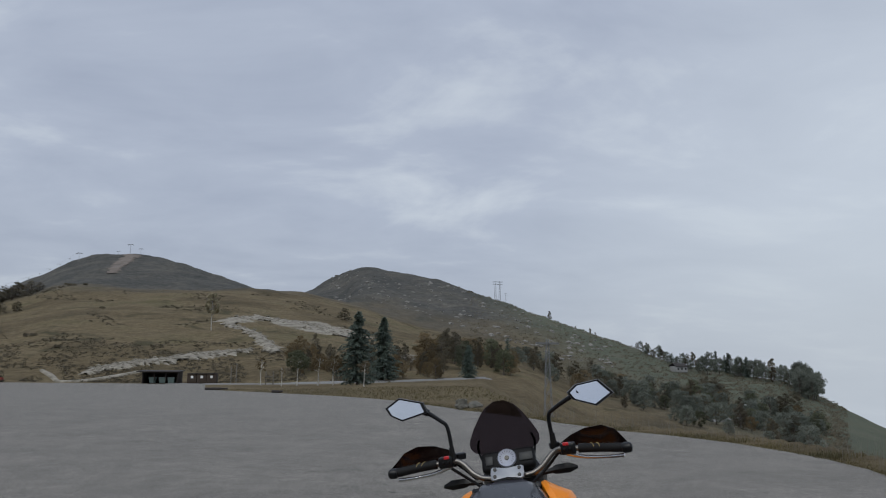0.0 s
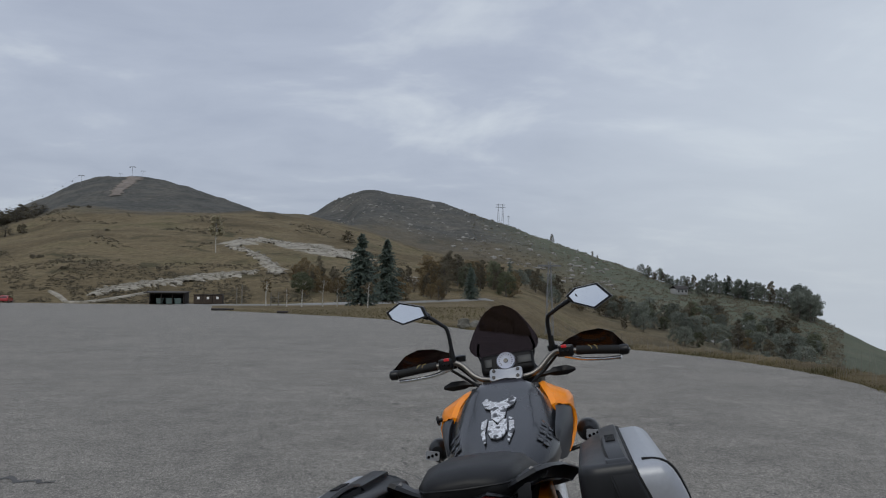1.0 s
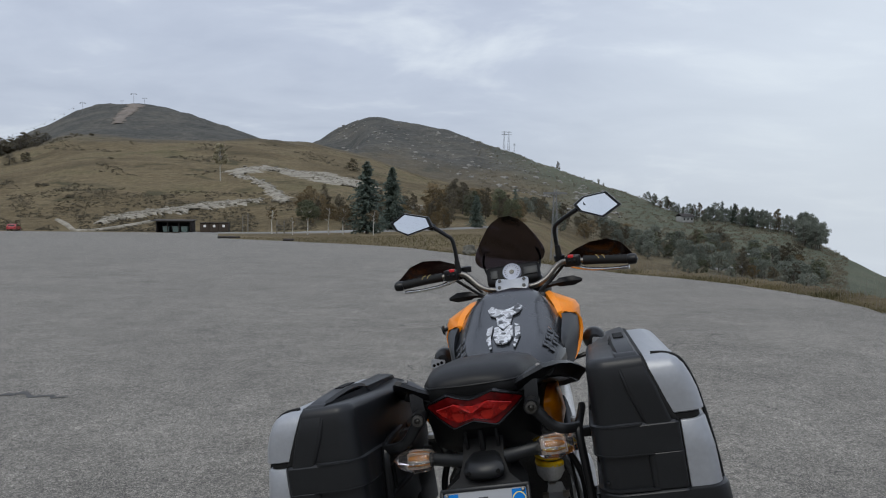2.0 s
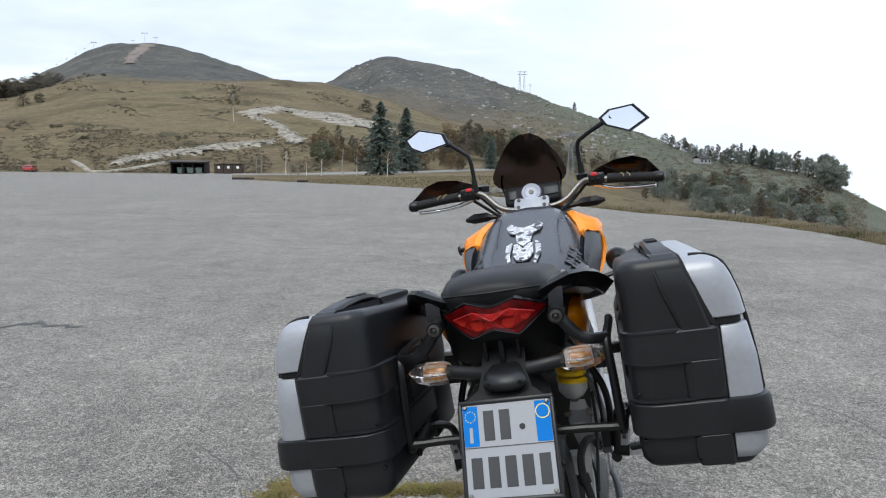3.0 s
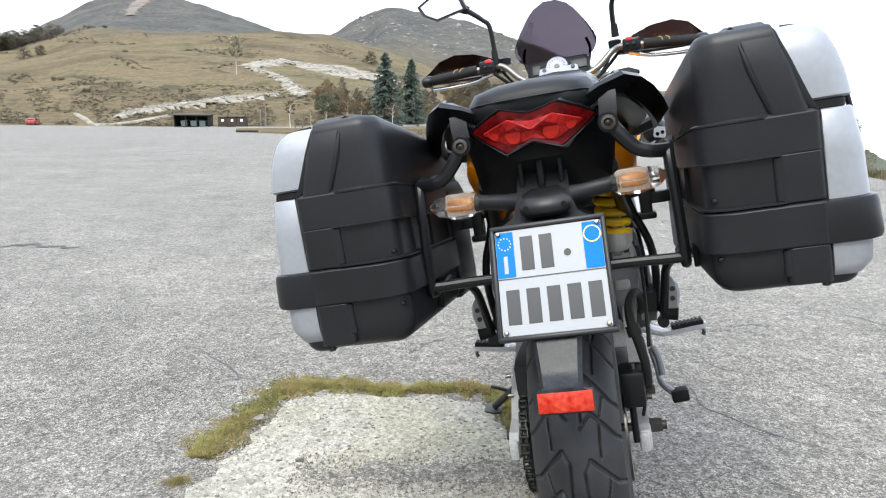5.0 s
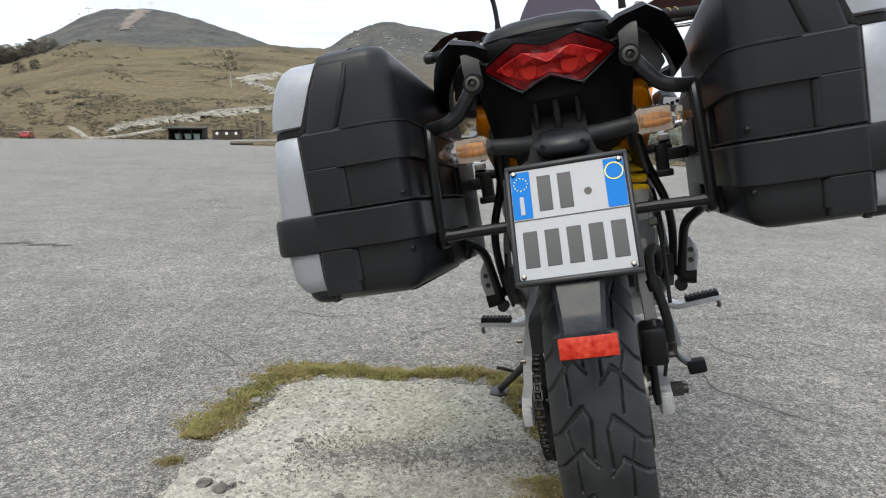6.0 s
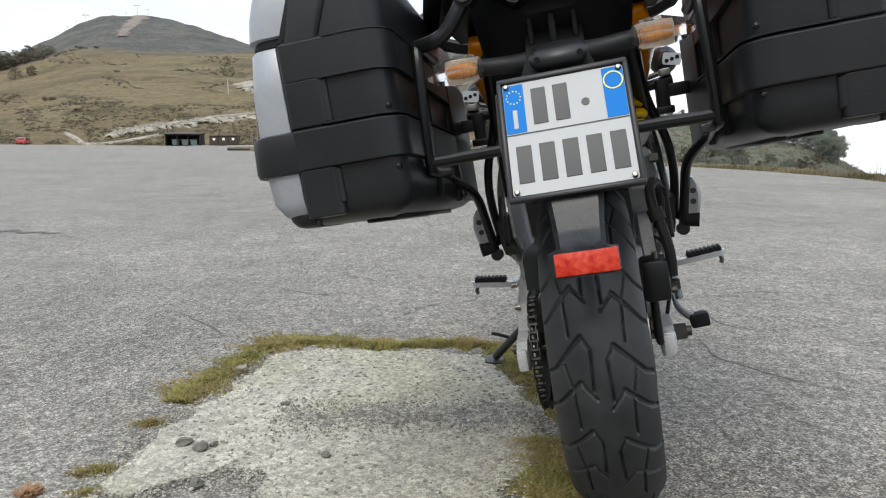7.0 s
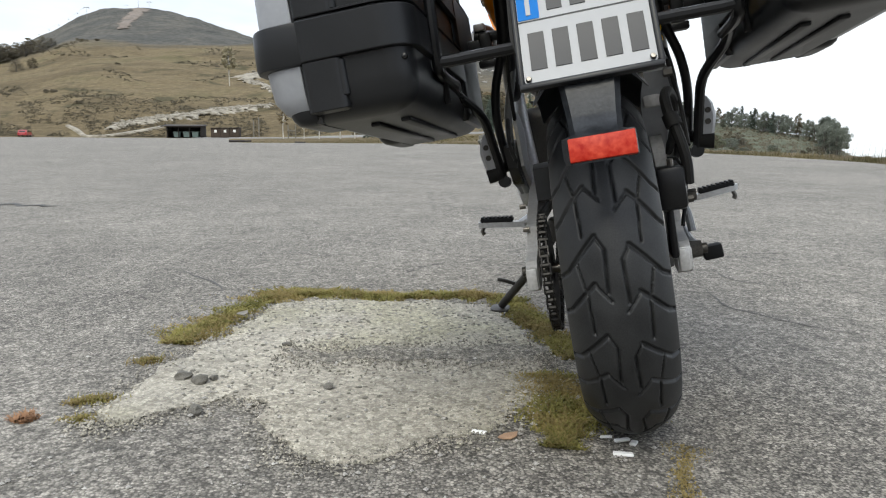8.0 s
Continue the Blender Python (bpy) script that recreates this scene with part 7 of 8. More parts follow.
# crumbs of concrete strewn over its broken edge
PATCH_EDGE = [(-.75, .60), (-.93, .50), (-1.02, .20), (-1.09, -.04), (-1.13, -.34), (-1.09, -.43), (-.99, -.36), (-.90, -.30), (-.81, -.325), (-.765, -.456), (-.704, -.569), (-.60, -.55), (-.48, -.507), (-.40, -.43), (-.30, -.33), (-.215, -.20), (-.205, 0)]
edge = smooth_path([(x, y, 0) for x, y in PATCH_EDGE], 6)
for name_, mat_, side_, lab_ in (("concrete_crumbs", M_CONCRETE, .030, "crumbs of pale concrete strewn on the asphalt"), ("asphalt_crumbs", M_ASPHALT, .022, "crumbs of asphalt strewn over the concrete edge")):
    verts, faces = [], []
    for _ in range(2600 if mat_ is M_CONCRETE else 1300):
        f = rnd.random() * (len(edge) - 1.001)
        q = edge[int(f)].lerp(edge[int(f) + 1], f % 1)
        x, y = q.x + rnd.gauss(0, side_), q.y + rnd.gauss(0, side_)
        r = .0012 + .0036 * rnd.random() ** 2
        k = len(verts)
        n5 = [(x + math.cos(a) * r * rnd.uniform(.6, 1.2), y + math.sin(a) * r * rnd.uniform(.6, 1.2), .0035) for a in (0, 1.2, 2.5, 3.8, 5.0)]
        verts += n5 + [(x, y, .0052 + r * .25)]
        faces += [(k + a, k + (a + 1) % 5, k + 5) for a in range(5)]
    tagged(new(name_, raw(name_, verts, faces, mat_, False)), lab_, "crumbs", kind="stuff")

# the asphalt remnant breaks up into loose crumbs
verts, faces = [], []
for _ in range(3200):
    x = rnd.uniform(-.86, -.19)
    y = .005 + rnd.gauss(0, .062) + .03 * noise.noise((x * 5, 1.5, 0))
    r = .0014 + .0042 * rnd.random() ** 2
    k = len(verts)
    verts += [(x + math.cos(a) * r * rnd.uniform(.6, 1.2), y + math.sin(a) * r * rnd.uniform(.6, 1.2), .0038) for a in (0, 1.2, 2.5, 3.8, 5.0)] + [(x, y, .0066 + r * .3)]
    faces += [(k + a, k + (a + 1) % 5, k + 5) for a in range(5)]
tagged(new("remnant_crumbs", raw("remnant_crumbs", verts, faces, M_REMNANT, False)), "crumbs of dark asphalt strewn over the concrete", "crumbs", kind="stuff")

# stones bedded in the concrete
bm = bmn()
for k in range(950):
    x, y = rnd.uniform(-1.05, -.25), rnd.uniform(-.5, .55)
    if y < -.30 and (x < -.76 or x > -.36):
        continue
    r = .0014 + .0050 * rnd.random() ** 2.6
    rock(bm, (x, y, .0042), (r * rnd.uniform(.8, 1.5), r, r * .5), k, 1)
M_BED = material("bedded_dark_stone", (0.10, 0.092, 0.075), 0.9, vary=0.5, scale=120, colour2=(0.24, 0.225, 0.19), bump=0.3)
solo("bedded_stones", bm, M_BED, "small dark stones bedded in the crumbling concrete", "stones", "stuff", angle=25)

# verge of long grass along the edge of the asphalt
near_v, far_v = [], []
for _ in range(30000):
    t = rnd.random()
    d = 7.6 + 34 * t * t
    u = float(np.interp(d, ED[::-1], EU[::-1]))
    clump = noise.noise((d * 1.3, 2.2, 0)) * .5 + noise.noise((d * 4.0, 6.2, 0)) * .4
    o = abs(rnd.gauss(0, .50)) - .12 + .22 * clump
    x, y = place((u * d + o) / d, d)
    h = (.03 + .15 * rnd.random() ** 1.6) * (0.18 + 1.7 * max(0, clump + .25)) * (.5 if o < .1 else 1)
    near_v.append((x, y, float(lot_z(d)) - .02 - max(0, o - 1) * .2, max(.02, h), rnd.random() * 6.3, .2 + .6 * rnd.random(), .006 + .008 * rnd.random()))
for _ in range(9000):
    d = 40 + 72 * rnd.random()
    u = float(np.interp(d, ED[::-1], EU[::-1]))
    o = rnd.random() ** 1.5 * 16 - .3
    uu = (u * d + o) / d
    x, y = place(uu, d)
    far_v.append((x, y, float(land_z(uu, d)) - .03, .06 + .20 * rnd.random() ** 2, rnd.random() * 6.3, 1.0, .05))
blades("verge_grass", near_v, "long yellow-green grass along the asphalt edge", M_VERGE)
blades("verge_grass", far_v, "dry grass on the strip beside the road", M_GRASS)
stalks = []
for _ in range(500):
    d = 8 + 26 * rnd.random()
    u = float(np.interp(d, ED[::-1], EU[::-1]))
    x, y = place((u * d + .3 + rnd.random() * .9) / d, d)
    stalks.append((x, y, float(lot_z(d)) - .03, .25 + .35 * rnd.random(), rnd.random() * 6.3, .25, .006))
blades("dry_stalks", stalks, "thin dry stalks standing in the verge", M_WOODG, "stalks")

# ---- road and tracks ----
draped("road", [(-.36, 149), (-.282, 145), (-.2, 147), (-.143, 149.5), (-.065, 154), (0, 161), (.045, 168), (.068, 173)], [6, 5.5, 5.5, 5.0, 4.0, 3.5], M_ROAD, "narrow grey asphalt road leaving the parking area", "road", .18, .02)
draped("road_far_stretch", [(.365, 222), (.40, 236), (.425, 250), (.435, 265)], [2.5, 2.5], M_ROAD, "distant bend of the road among the trees", "road", .5, .02)
draped("dirt_bank", [(-.475, 160), (-.4628, 163.7), (-.4164, 173.3), (-.37, 178.6), (-.3104, 188.6), (-.2554, 195.0)], [1.0, 5, 7, 8, 9, 6], M_TRACK, "pale eroded gravel bank cut into the hillside", "track", .5, .6)
draped("foot_path", [(-.5137, 151.5), (-.4828, 152.8), (-.4371, 158.4), (-.4039, 164.2)], [1.6, 1.8, 2, 1.5], M_TRACK, "thin trodden path at the foot of the hill", "track", .35, .2)
draped("gravel_track", [(-.2861, 258), (-.2692, 276), (-.2265, 284), (-.1845, 281), (-.1589, 273), (-.1293, 253)], [5, 14, 26, 30, 25, 12], M_TRACK, "pale scree and gravel track across the hillside", "track", .5, .6)
draped("gravel_track", [(-.2861, 258.3), (-.2557, 236.2), (-.2346, 211.8), (-.2197, 193.8)], [3, 4, 4.5, 3], M_TRACK, "pale gravel track zigzagging down the hillside", "track", .5, .6)
draped("foot_path", [(-.5349, 164.5), (-.5224, 159.1), (-.5114, 152.2)], [1, 1.4, 1.2], M_TRACK, "short pale path at the foot of the hill", "track", .35, .2)
draped("ski_run_scar", [(-.4225, 1150), (-.4393, 1040), (-.4499, 938)], [22, 18, 12], M_SCAR, "brown scar below the summit lift station", "track", 1.2, .35)
draped("scree", [(-.045, 207), (-.0374, 213.5), (-.018, 212), (-.01, 205)], [4, 8, 9, 4], M_TRACK, "pale rock outcrop beside the road", "rock", .6, .4)


# ---- trees ----
def leaf_cloud(bm_verts, bm_faces, c, r, count, size, squash=0.8):
    for _ in range(count):
        a, b = rnd.random() * 6.283, math.acos(rnd.uniform(-1, 1))
        q = r * rnd.random() ** 0.45
        p = Vector(c) + Vector((math.cos(a) * math.sin(b), math.sin(a) * math.sin(b), math.cos(b) * squash)) * q
        u = Vector((rnd.gauss(0, 1), rnd.gauss(0, 1), rnd.gauss(0, 1))).normalized()
        w = u.orthogonal().normalized()
        s = size * rnd.uniform(.5, 1.3)
        k = len(bm_verts)
        bm_verts += [tuple(p + u * s), tuple(p + w * s * .6), tuple(p - u * s), tuple(p - w * s * .6)]
        bm_faces.append((k, k + 1, k + 2, k + 3))


def broadleaf(name, height, spread, leaves, mat, bark, label, at, dense=1.0, group="", lean=0.0, trunk_w=0.02, low=0.2):
    """A tapered trunk with limbs and an uneven crown of leaf clumps with gaps between them."""
    tree = thing(name, label, "tree", at, group)
    top = Vector((lean * height, 0, height * .86))
    bend = Vector((rnd.uniform(-.03, .03) * height, rnd.uniform(-.03, .03) * height, height * .42))
    bm = tube(bmn(), [(0, 0, -.3), bend, top], [height * trunk_w, height * trunk_w * .65, height * trunk_w * .2], 7, 4)
    vs, fs = [], []
    n_l = 22
    for k in range(n_l):
        f = low + (.98 - low) * (k + rnd.random() * .6) / n_l
        base = bend.lerp(top, max(0, (f - .49) / .51)) if f > .49 else Vector((0, 0, 0)).lerp(bend, f / .49)
        g = (f - low) / (1 - low)
        girth = max(.22, math.sin(math.pi * min(1, .22 + .74 * g)) ** .7)
        a = k * 2.4 + rnd.random()
        out_ = spread * girth * rnd.uniform(.35, .9)
        tip = base + Vector((math.cos(a) * out_, math.sin(a) * out_, height * rnd.uniform(.02, .10)))
        if k % 2 == 0:
            tube(bm, [base - Vector((0, 0, .05 * height)), base.lerp(tip, .5), tip], [height * .008, height * .003], 5, 3)
        leaf_cloud(vs, fs, tip, spread * rnd.uniform(.26, .44) * (.6 + .4 * girth), int(leaves * dense / n_l), height * .021)
    part("trunk", bm, bark, tree)
    c = new("crown", raw("crown", vs, fs, mat, False))
    c.parent = tree
    return tree


def spruce(name, height, spread, mat, label, at, group="", tiers=26):
    tree = thing(name, label, "tree", at, group)
    part("trunk", tube(bmn(), [(0, 0, -.3), (0, 0, height * .5), (0, 0, height * .98)], [height * .018, height * .011, height * .002], 7, 2), M_BARKD, tree)
    vs, fs = [], []
    for k in range(tiers):
        f = k / (tiers - 1)
        z = height * (.06 + .92 * f)
        r = spread * 1.28 * min(1.0, .72 + 1.6 * f) * (1 - f) ** .62 * rnd.uniform(.72, 1.15) + .12
        for j in range(int(9 + 9 * (1 - f))):
            a = rnd.random() * 6.283
            ln = r * rnd.uniform(.65, 1.1)
            d = Vector((math.cos(a), math.sin(a), 0))
            for s in np.linspace(.15, 1, 7):
                p = d * ln * s + Vector((0, 0, z - .22 * ln * s * s + rnd.gauss(0, .02) * height * .3))
                for _ in range(2):
                    u = (d * rnd.uniform(.2, 1) + Vector((rnd.gauss(0, .6), rnd.gauss(0, .6), -.35 + rnd.gauss(0, .3)))).normalized()
                    w = u.orthogonal().normalized()
                    q = height * .030 * rnd.uniform(.6, 1.4) * (1.1 - .4 * s)
                    i = len(vs)
                    vs += [tuple(p + u * q * 1.5), tuple(p + w * q * .45), tuple(p - u * q * .6), tuple(p - w * q * .45)]
                    fs.append((i, i + 1, i + 2, i + 3))
    c = new("crown", raw("crown", vs, fs, mat, False))
    c.parent = tree
    return tree


def stand_at(u, d, turn_=0.0, scale=1.0, z=None):
    x, y = place(u, d)
    return Matrix.Translation((x, y, float(land_z(u, d)) - .05 if z is None else z)) @ Matrix.Rotation(turn_, 4, "Z") @ Matrix.Diagonal((scale, scale, scale, 1))


spruce("spruce", 13.2, 3.5, M_NEEDLE, "tall dark green spruce beside the road", stand_at(-.109, 133))
spruce("spruce", 13.4, 3.1, M_NEEDLE, "tall dark green spruce behind the road", stand_at(-.0735, 156))
spruce("spruce", 7.6, 2.0, M_NEEDLE, "smaller dark spruce beside the road", stand_at(.0415, 168))
far_spruce = spruce("spruce", 10, 2.4, M_NEEDLE, "dark spruce among the trees on the distant ridge", stand_at(.0945, 250, 1), "trees on the distant ridge", 16)

# slender birches between lot and road
M_BIRCHL = material("pale_yellow_leaves", (0.27, 0.235, 0.15), 0.9, vary=0.2, scale=4, colour2=(0.34, 0.30, 0.19), bump=0)
broadleaf("birch", 13.5, 2.6, 3200, M_BIRCHL, M_BARK, "slender birch with thin pale leaves on the hillside", stand_at(-.3093, 240), .9, trunk_w=.010, low=.42)
for u, d, h, sp, lv, mat, lab in ((-.2386, 141, 5.6, 1.0, 260, M_LEAFO, "nearly bare birch beside the road"), (-.2107, 131, 3.8, .7, 120, M_LEAFO, "small bare birch on the grass strip"), (-.190, 131, 6.6, 2.2, 1500, M_LEAFG, "green-leaved birch beside the road"), (-.161, 133, 6.0, 2.0, 900, M_LEAFO, "birch with orange autumn leaves"), (-.141, 132, 5.6, 1.9, 800, M_LEAFO, "forked birch with orange autumn leaves"), (-.0995, 108, 4.2, 1.2, 500, M_LEAFO, "small autumn birch before the spruce"), (-.064, 158, 4.6, 1.5, 420, M_LEAFO, "thin autumn birch behind the road")):
    broadleaf("birch", h, sp, int(lv * 2.0), mat, M_BARK, lab, stand_at(u, d, rnd.random() * 6), 1.0, "birches beside the road", rnd.uniform(-.08, .08), .019, .5)

# woods: a few trees, repeated
proto = [broadleaf("tree", 9.5, 3.2, 2400, M_LEAFG, M_BARKD, "green broadleaf tree on the wooded slope", stand_at(.072, 215), 1.0, "trees on the wooded slope", low=.10),
         broadleaf("tree", 8.5, 3.2, 2400, M_LEAFO, M_BARKD, "rust-brown autumn tree on the wooded slope", stand_at(-.018, 214), 1.0, "trees on the wooded slope", low=.10),
         broadleaf("tree", 10.5, 2.7, 1700, M_SHRUB, M_BARKD, "half-bare grey-brown tree on the wooded slope", stand_at(.01, 216), 1.0, "trees on the wooded slope", low=.10)]
# second crowns for far trees: one greyed for haze, one shrub-coloured
crowns = []
for src, mat in ((proto[0], M_LEAFHAZE), (proto[2], M_SHRUB)):
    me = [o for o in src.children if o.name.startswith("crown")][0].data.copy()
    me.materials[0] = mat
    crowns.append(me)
for k in range(200):
    u = rnd.uniform(-.02, .515)
    bd = float(line(BROW, u)[0])
    d = rnd.uniform(.62, 1.02) * bd if u > .1 else rnd.uniform(195, 270)
    ob = copy_thing(rnd.choice(proto), stand_at(u, d, rnd.random() * 6.3))
    # about half of the valley-side trees take the haze-greyed crown
    if u > .10 and rnd.random() < .75:
        for o in ob.children:
            if o.name.startswith('crown'):
                o.data = crowns[rnd.choice((0, 0, 1))]
    s = rnd.uniform(.38, .95)
    ob.scale = (s * 1.3, s * 1.3, s)
for k in range(44):
    u = -.20 + .21 * rnd.random()
    d = rnd.uniform(160, 205)
    ob = copy_thing(proto[1 if rnd.random() < .6 else 2], stand_at(u, d, rnd.random() * 6.3))
    s = rnd.uniform(.35, .65)
    ob.scale = (s, s, s)
# crest of the distant ridge, its pale trees carrying haze in the leaf colour
pale_tree = broadleaf("tree", 9.5, 3.1, 2400, M_LEAFHAZE, M_BARKD, "tree on the crest of the distant ridge, leaf colour greyed for haze", stand_at(.30, 480), 1.0, "trees on the distant ridge")
for k in range(62):
    u = .27 + .245 * (k + rnd.random()) / 62
    pd = float(line(PEAK, u)[0])
    d = pd * rnd.uniform(.93, 1.0)
    tall = float(np.interp(u, [.27, .33, .40, .47, .5, .518], [.7, .9, 1.2, 1.1, 1.3, 1.4]))
    src = far_spruce if rnd.random() < .17 and u < .44 else pale_tree if rnd.random() < .75 else proto[2]
    ob = copy_thing(src, stand_at(u, d, rnd.random() * 6.3))
    s = tall * rnd.uniform(.62, 1.1)
    ob.scale = (s, s, s)
    if src is not far_spruce:
        tagged(ob, "hazy broadleaf tree on the crest of the distant ridge", "tree", "trees on the distant ridge")
for k in range(16):
    u = .485 + .03 * rnd.random()
    d = float(line(PEAK, u)[0]) * rnd.uniform(.86, .99)
    ob = copy_thing(pale_tree, stand_at(u, d, rnd.random() * 6.3))
    s = rnd.uniform(1.2, 1.55)
    ob.scale = (s, s, s)
    tagged(ob, "tall tree in the clump at the end of the ridge", "tree", "trees on the distant ridge")
# bushy clump on the brow
for u, d, s in ((-.590, 400, 1.0), (-.575, 405, 1.3), (-.560, 410, 1.2), (-.60, 395, .9), (-.615, 380, 1.5), (-.548, 415, .8), (-.63, 370, 1.4), (-.127, 335, .9), (-.575, 330, .7), (-.60, 330, .9), (-.585, 388, 1.3), (-.605, 386, 1.2), (-.62, 372, 1.2), (-.64, 365, 1.3), (-.655, 360, 1.5), (-.595, 402, 1.2), (-.565, 400, 1.0), (-.61, 392, 1.4), (-.645, 372, 1.2), (-.625, 385, 1.3)):
    ob = copy_thing(proto[2] if s < 1.35 else proto[0], stand_at(u, d, rnd.random() * 6.3, 1.0, float(land_z(u, d)) - 1.2 * s))
    ob.scale = (s * 1.5, s * 1.5, s * .75)
    for o in ob.children:
        if o.name.startswith("crown"):
            o.data = crowns[1]
    tagged(ob, "grey-brown bushy tree on the brow of the hill", "tree", "trees on the brow of the hill")
for u, s in ((.153, .9), (.208, .5), (.215, .35), (.188, .3)):
    d = float(line(PEAK, u)[0])
    ob = copy_thing(proto[2], stand_at(u, d, rnd.random() * 6.3))
    ob.scale = (s, s, s)
    tagged(ob, "lone small tree on the far ridge", "tree", "trees on the distant ridge")


# shrubs and heather over the hillsides
def shrub_field(name, count, pick, label, mat, size):
    vs, fs = [], []
    for _ in range(count):
        u, d = pick()
        x, y = place(u, d)
        z = float(land_z(u, d))
        r = size * rnd.uniform(.5, 1.5)
        for _ in range(9):
            p = Vector((x + rnd.gauss(0, r * .7), y + rnd.gauss(0, r * .7), z + abs(rnd.gauss(0, r * .35))))
            a = Vector((rnd.gauss(0, 1), rnd.gauss(0, 1), rnd.gauss(0, .7))).normalized() * r * .5
            b = a.orthogonal().normalized() * r * .35
            k = len(vs)
            vs += [tuple(p + a), tuple(p + b), tuple(p - a), tuple(p - b)]
            fs.append((k, k + 1, k + 2, k + 3))
    tagged(new(name, raw(name, vs, fs, mat, False)), label, "shrubs", kind="stuff")


def low_slope():
    while True:
        u, d = rnd.uniform(-.66, -.06), 152 + 62 * rnd.random() ** 1.4
        if noise.noise((u * 22, d * .045, 3)) > -.12:
            return u, d


def mid_slope():
    while True:
        u, d = rnd.uniform(-.66, .02), rnd.uniform(200, 430)
        if noise.noise((u * 14, d * .03, 8)) > .28:
            return u, d


def right_slope():
    u = rnd.uniform(.04, .55)
    bd, pd = float(line(BROW, u)[0]), float(line(PEAK, u)[0])
    return u, rnd.uniform(bd * .75, pd)


shrub_field("heather", 3600, low_slope, "dark brown heather and brambles at the foot of the hill", M_SHRUB, .29)
shrub_field("heather", 700, mid_slope, "scattered dark heather tufts on the pasture", M_SHRUB, .5)
shrub_field("undergrowth", 4200, right_slope, "dark undergrowth on the wooded slope", M_SHRUB, .7)
vs_rock = bmn()
for k in range(420):
    u = rnd.uniform(-.15, .24)
    bd, pd = float(line(BROW, u)[0]), float(line(PEAK, u)[0])
    d = bd + (pd - bd) * rnd.uniform(.15, .98)
    x, y = place(u, d)
    s = .35 + 1.5 * rnd.random() ** 2.2
    rock(vs_rock, (x, y, float(land_z(u, d)) + .1), (s * 1.5, s, s * .7), k, 1)
solo("boulders", vs_rock, M_STONE, "pale boulders scattered over the heath slope", "boulders", "stuff", angle=25)
scree_bm = bmn()
for path_, wd, count in (([(-.4628, 163.7), (-.4164, 173.3), (-.37, 178.6), (-.3104, 188.6), (-.2554, 195.0)], 4.5, 260), ([(-.2692, 276), (-.2265, 284), (-.1845, 281), (-.1589, 273), (-.1293, 253)], 10, 330), ([(-.2861, 258.3), (-.2557, 236.2), (-.2346, 211.8), (-.2197, 193.8)], 3.0, 90), ([(-.045, 207), (-.0374, 213.5), (-.018, 212), (-.01, 205)], 5, 60)):
    p = smooth_path([(u * d, d, 0) for u, d in path_], 8)
    for k in range(count):
        f = rnd.random() * (len(p) - 1.001)
        q = p[int(f)].lerp(p[int(f) + 1], f % 1) + Vector((rnd.gauss(0, .3), rnd.gauss(0, .45), 0)) * wd
        x, y = place(q.x / q.y, q.y)
        r = rnd.uniform(.15, .6)
        rock(scree_bm, (x, y, float(land_z(q.x / q.y, q.y)) + .35), (r * 1.6, r, r * .8), k, 1)
M_SCREE = material("pale_scree_rock", (0.15, 0.132, 0.098), 0.95, vary=0.5, scale=6, colour2=(0.27, 0.245, 0.195), bump=0.4, depth=0.05)
solo("scree_stones", scree_bm, M_SCREE, "pale broken stones strewn along the tracks", "stones", "stuff", angle=25)
# dark bushes that stand alone on the pasture
for u, d, s in ((-.553, 225, 1.5), (-.518, 193, 1.2), (-.508, 418, 2.2), (-.484, 430, 1.6), (-.46, 300, 1.1)):
    vs, fs = [], []
    for _ in range(5):
        leaf_cloud(vs, fs, (rnd.gauss(0, .5) * s, rnd.gauss(0, .5) * s, .4 * s), .6 * s, 90, .12 * s, .7)
    ob = new("bush", raw("bush", vs, fs, M_SHRUB, False))
    ob.matrix_world = stand_at(u, d)
    tagged(ob, "round dark bush alone on the pasture", "bush", "bushes on the pasture")


# ---- shelter, huts, car, poles ----
def shelter():
    x, y = place(-.371, 150)
    at = pose(x, y, float(land_z(-.371, 150)) + .05, 0, 0, -math.degrees(TURN) + 2)
    s = thing("bin_shelter", "dark wooden open shelter with waste bins inside", "shelter", at)
    w, dp, h = 7.0, 3.0, 2.35
    for n, c, z in (("back_wall", (0, dp / 2, h / 2), (w, .1, h)), ("side_wall", (-w / 2, 0, h / 2), (.1, dp, h)), ("side_wall", (w / 2, 0, h / 2), (.1, dp, h))):
        part(n, box(bmn(), c, z, .02), M_WOODD, s)
    part("roof", box(bmn(), (-.3, -.2, h + .1), (w + 1.4, dp + .9, .16), .03, m=Matrix.Rotation(radians(4), 4, "X")), M_WOODD, s, "flat dark roof")
    for k in range(4):
        part("post", box(bmn(), (-w / 2 + .1 + k * (w - .2) / 3, -dp / 2, h / 2), (.16, .16, h), .02), M_WOODD, s)
    part("lintel", box(bmn(), (0, -dp / 2, h - .15), (w, .12, .3), .02), M_WOODD, s)
    return s


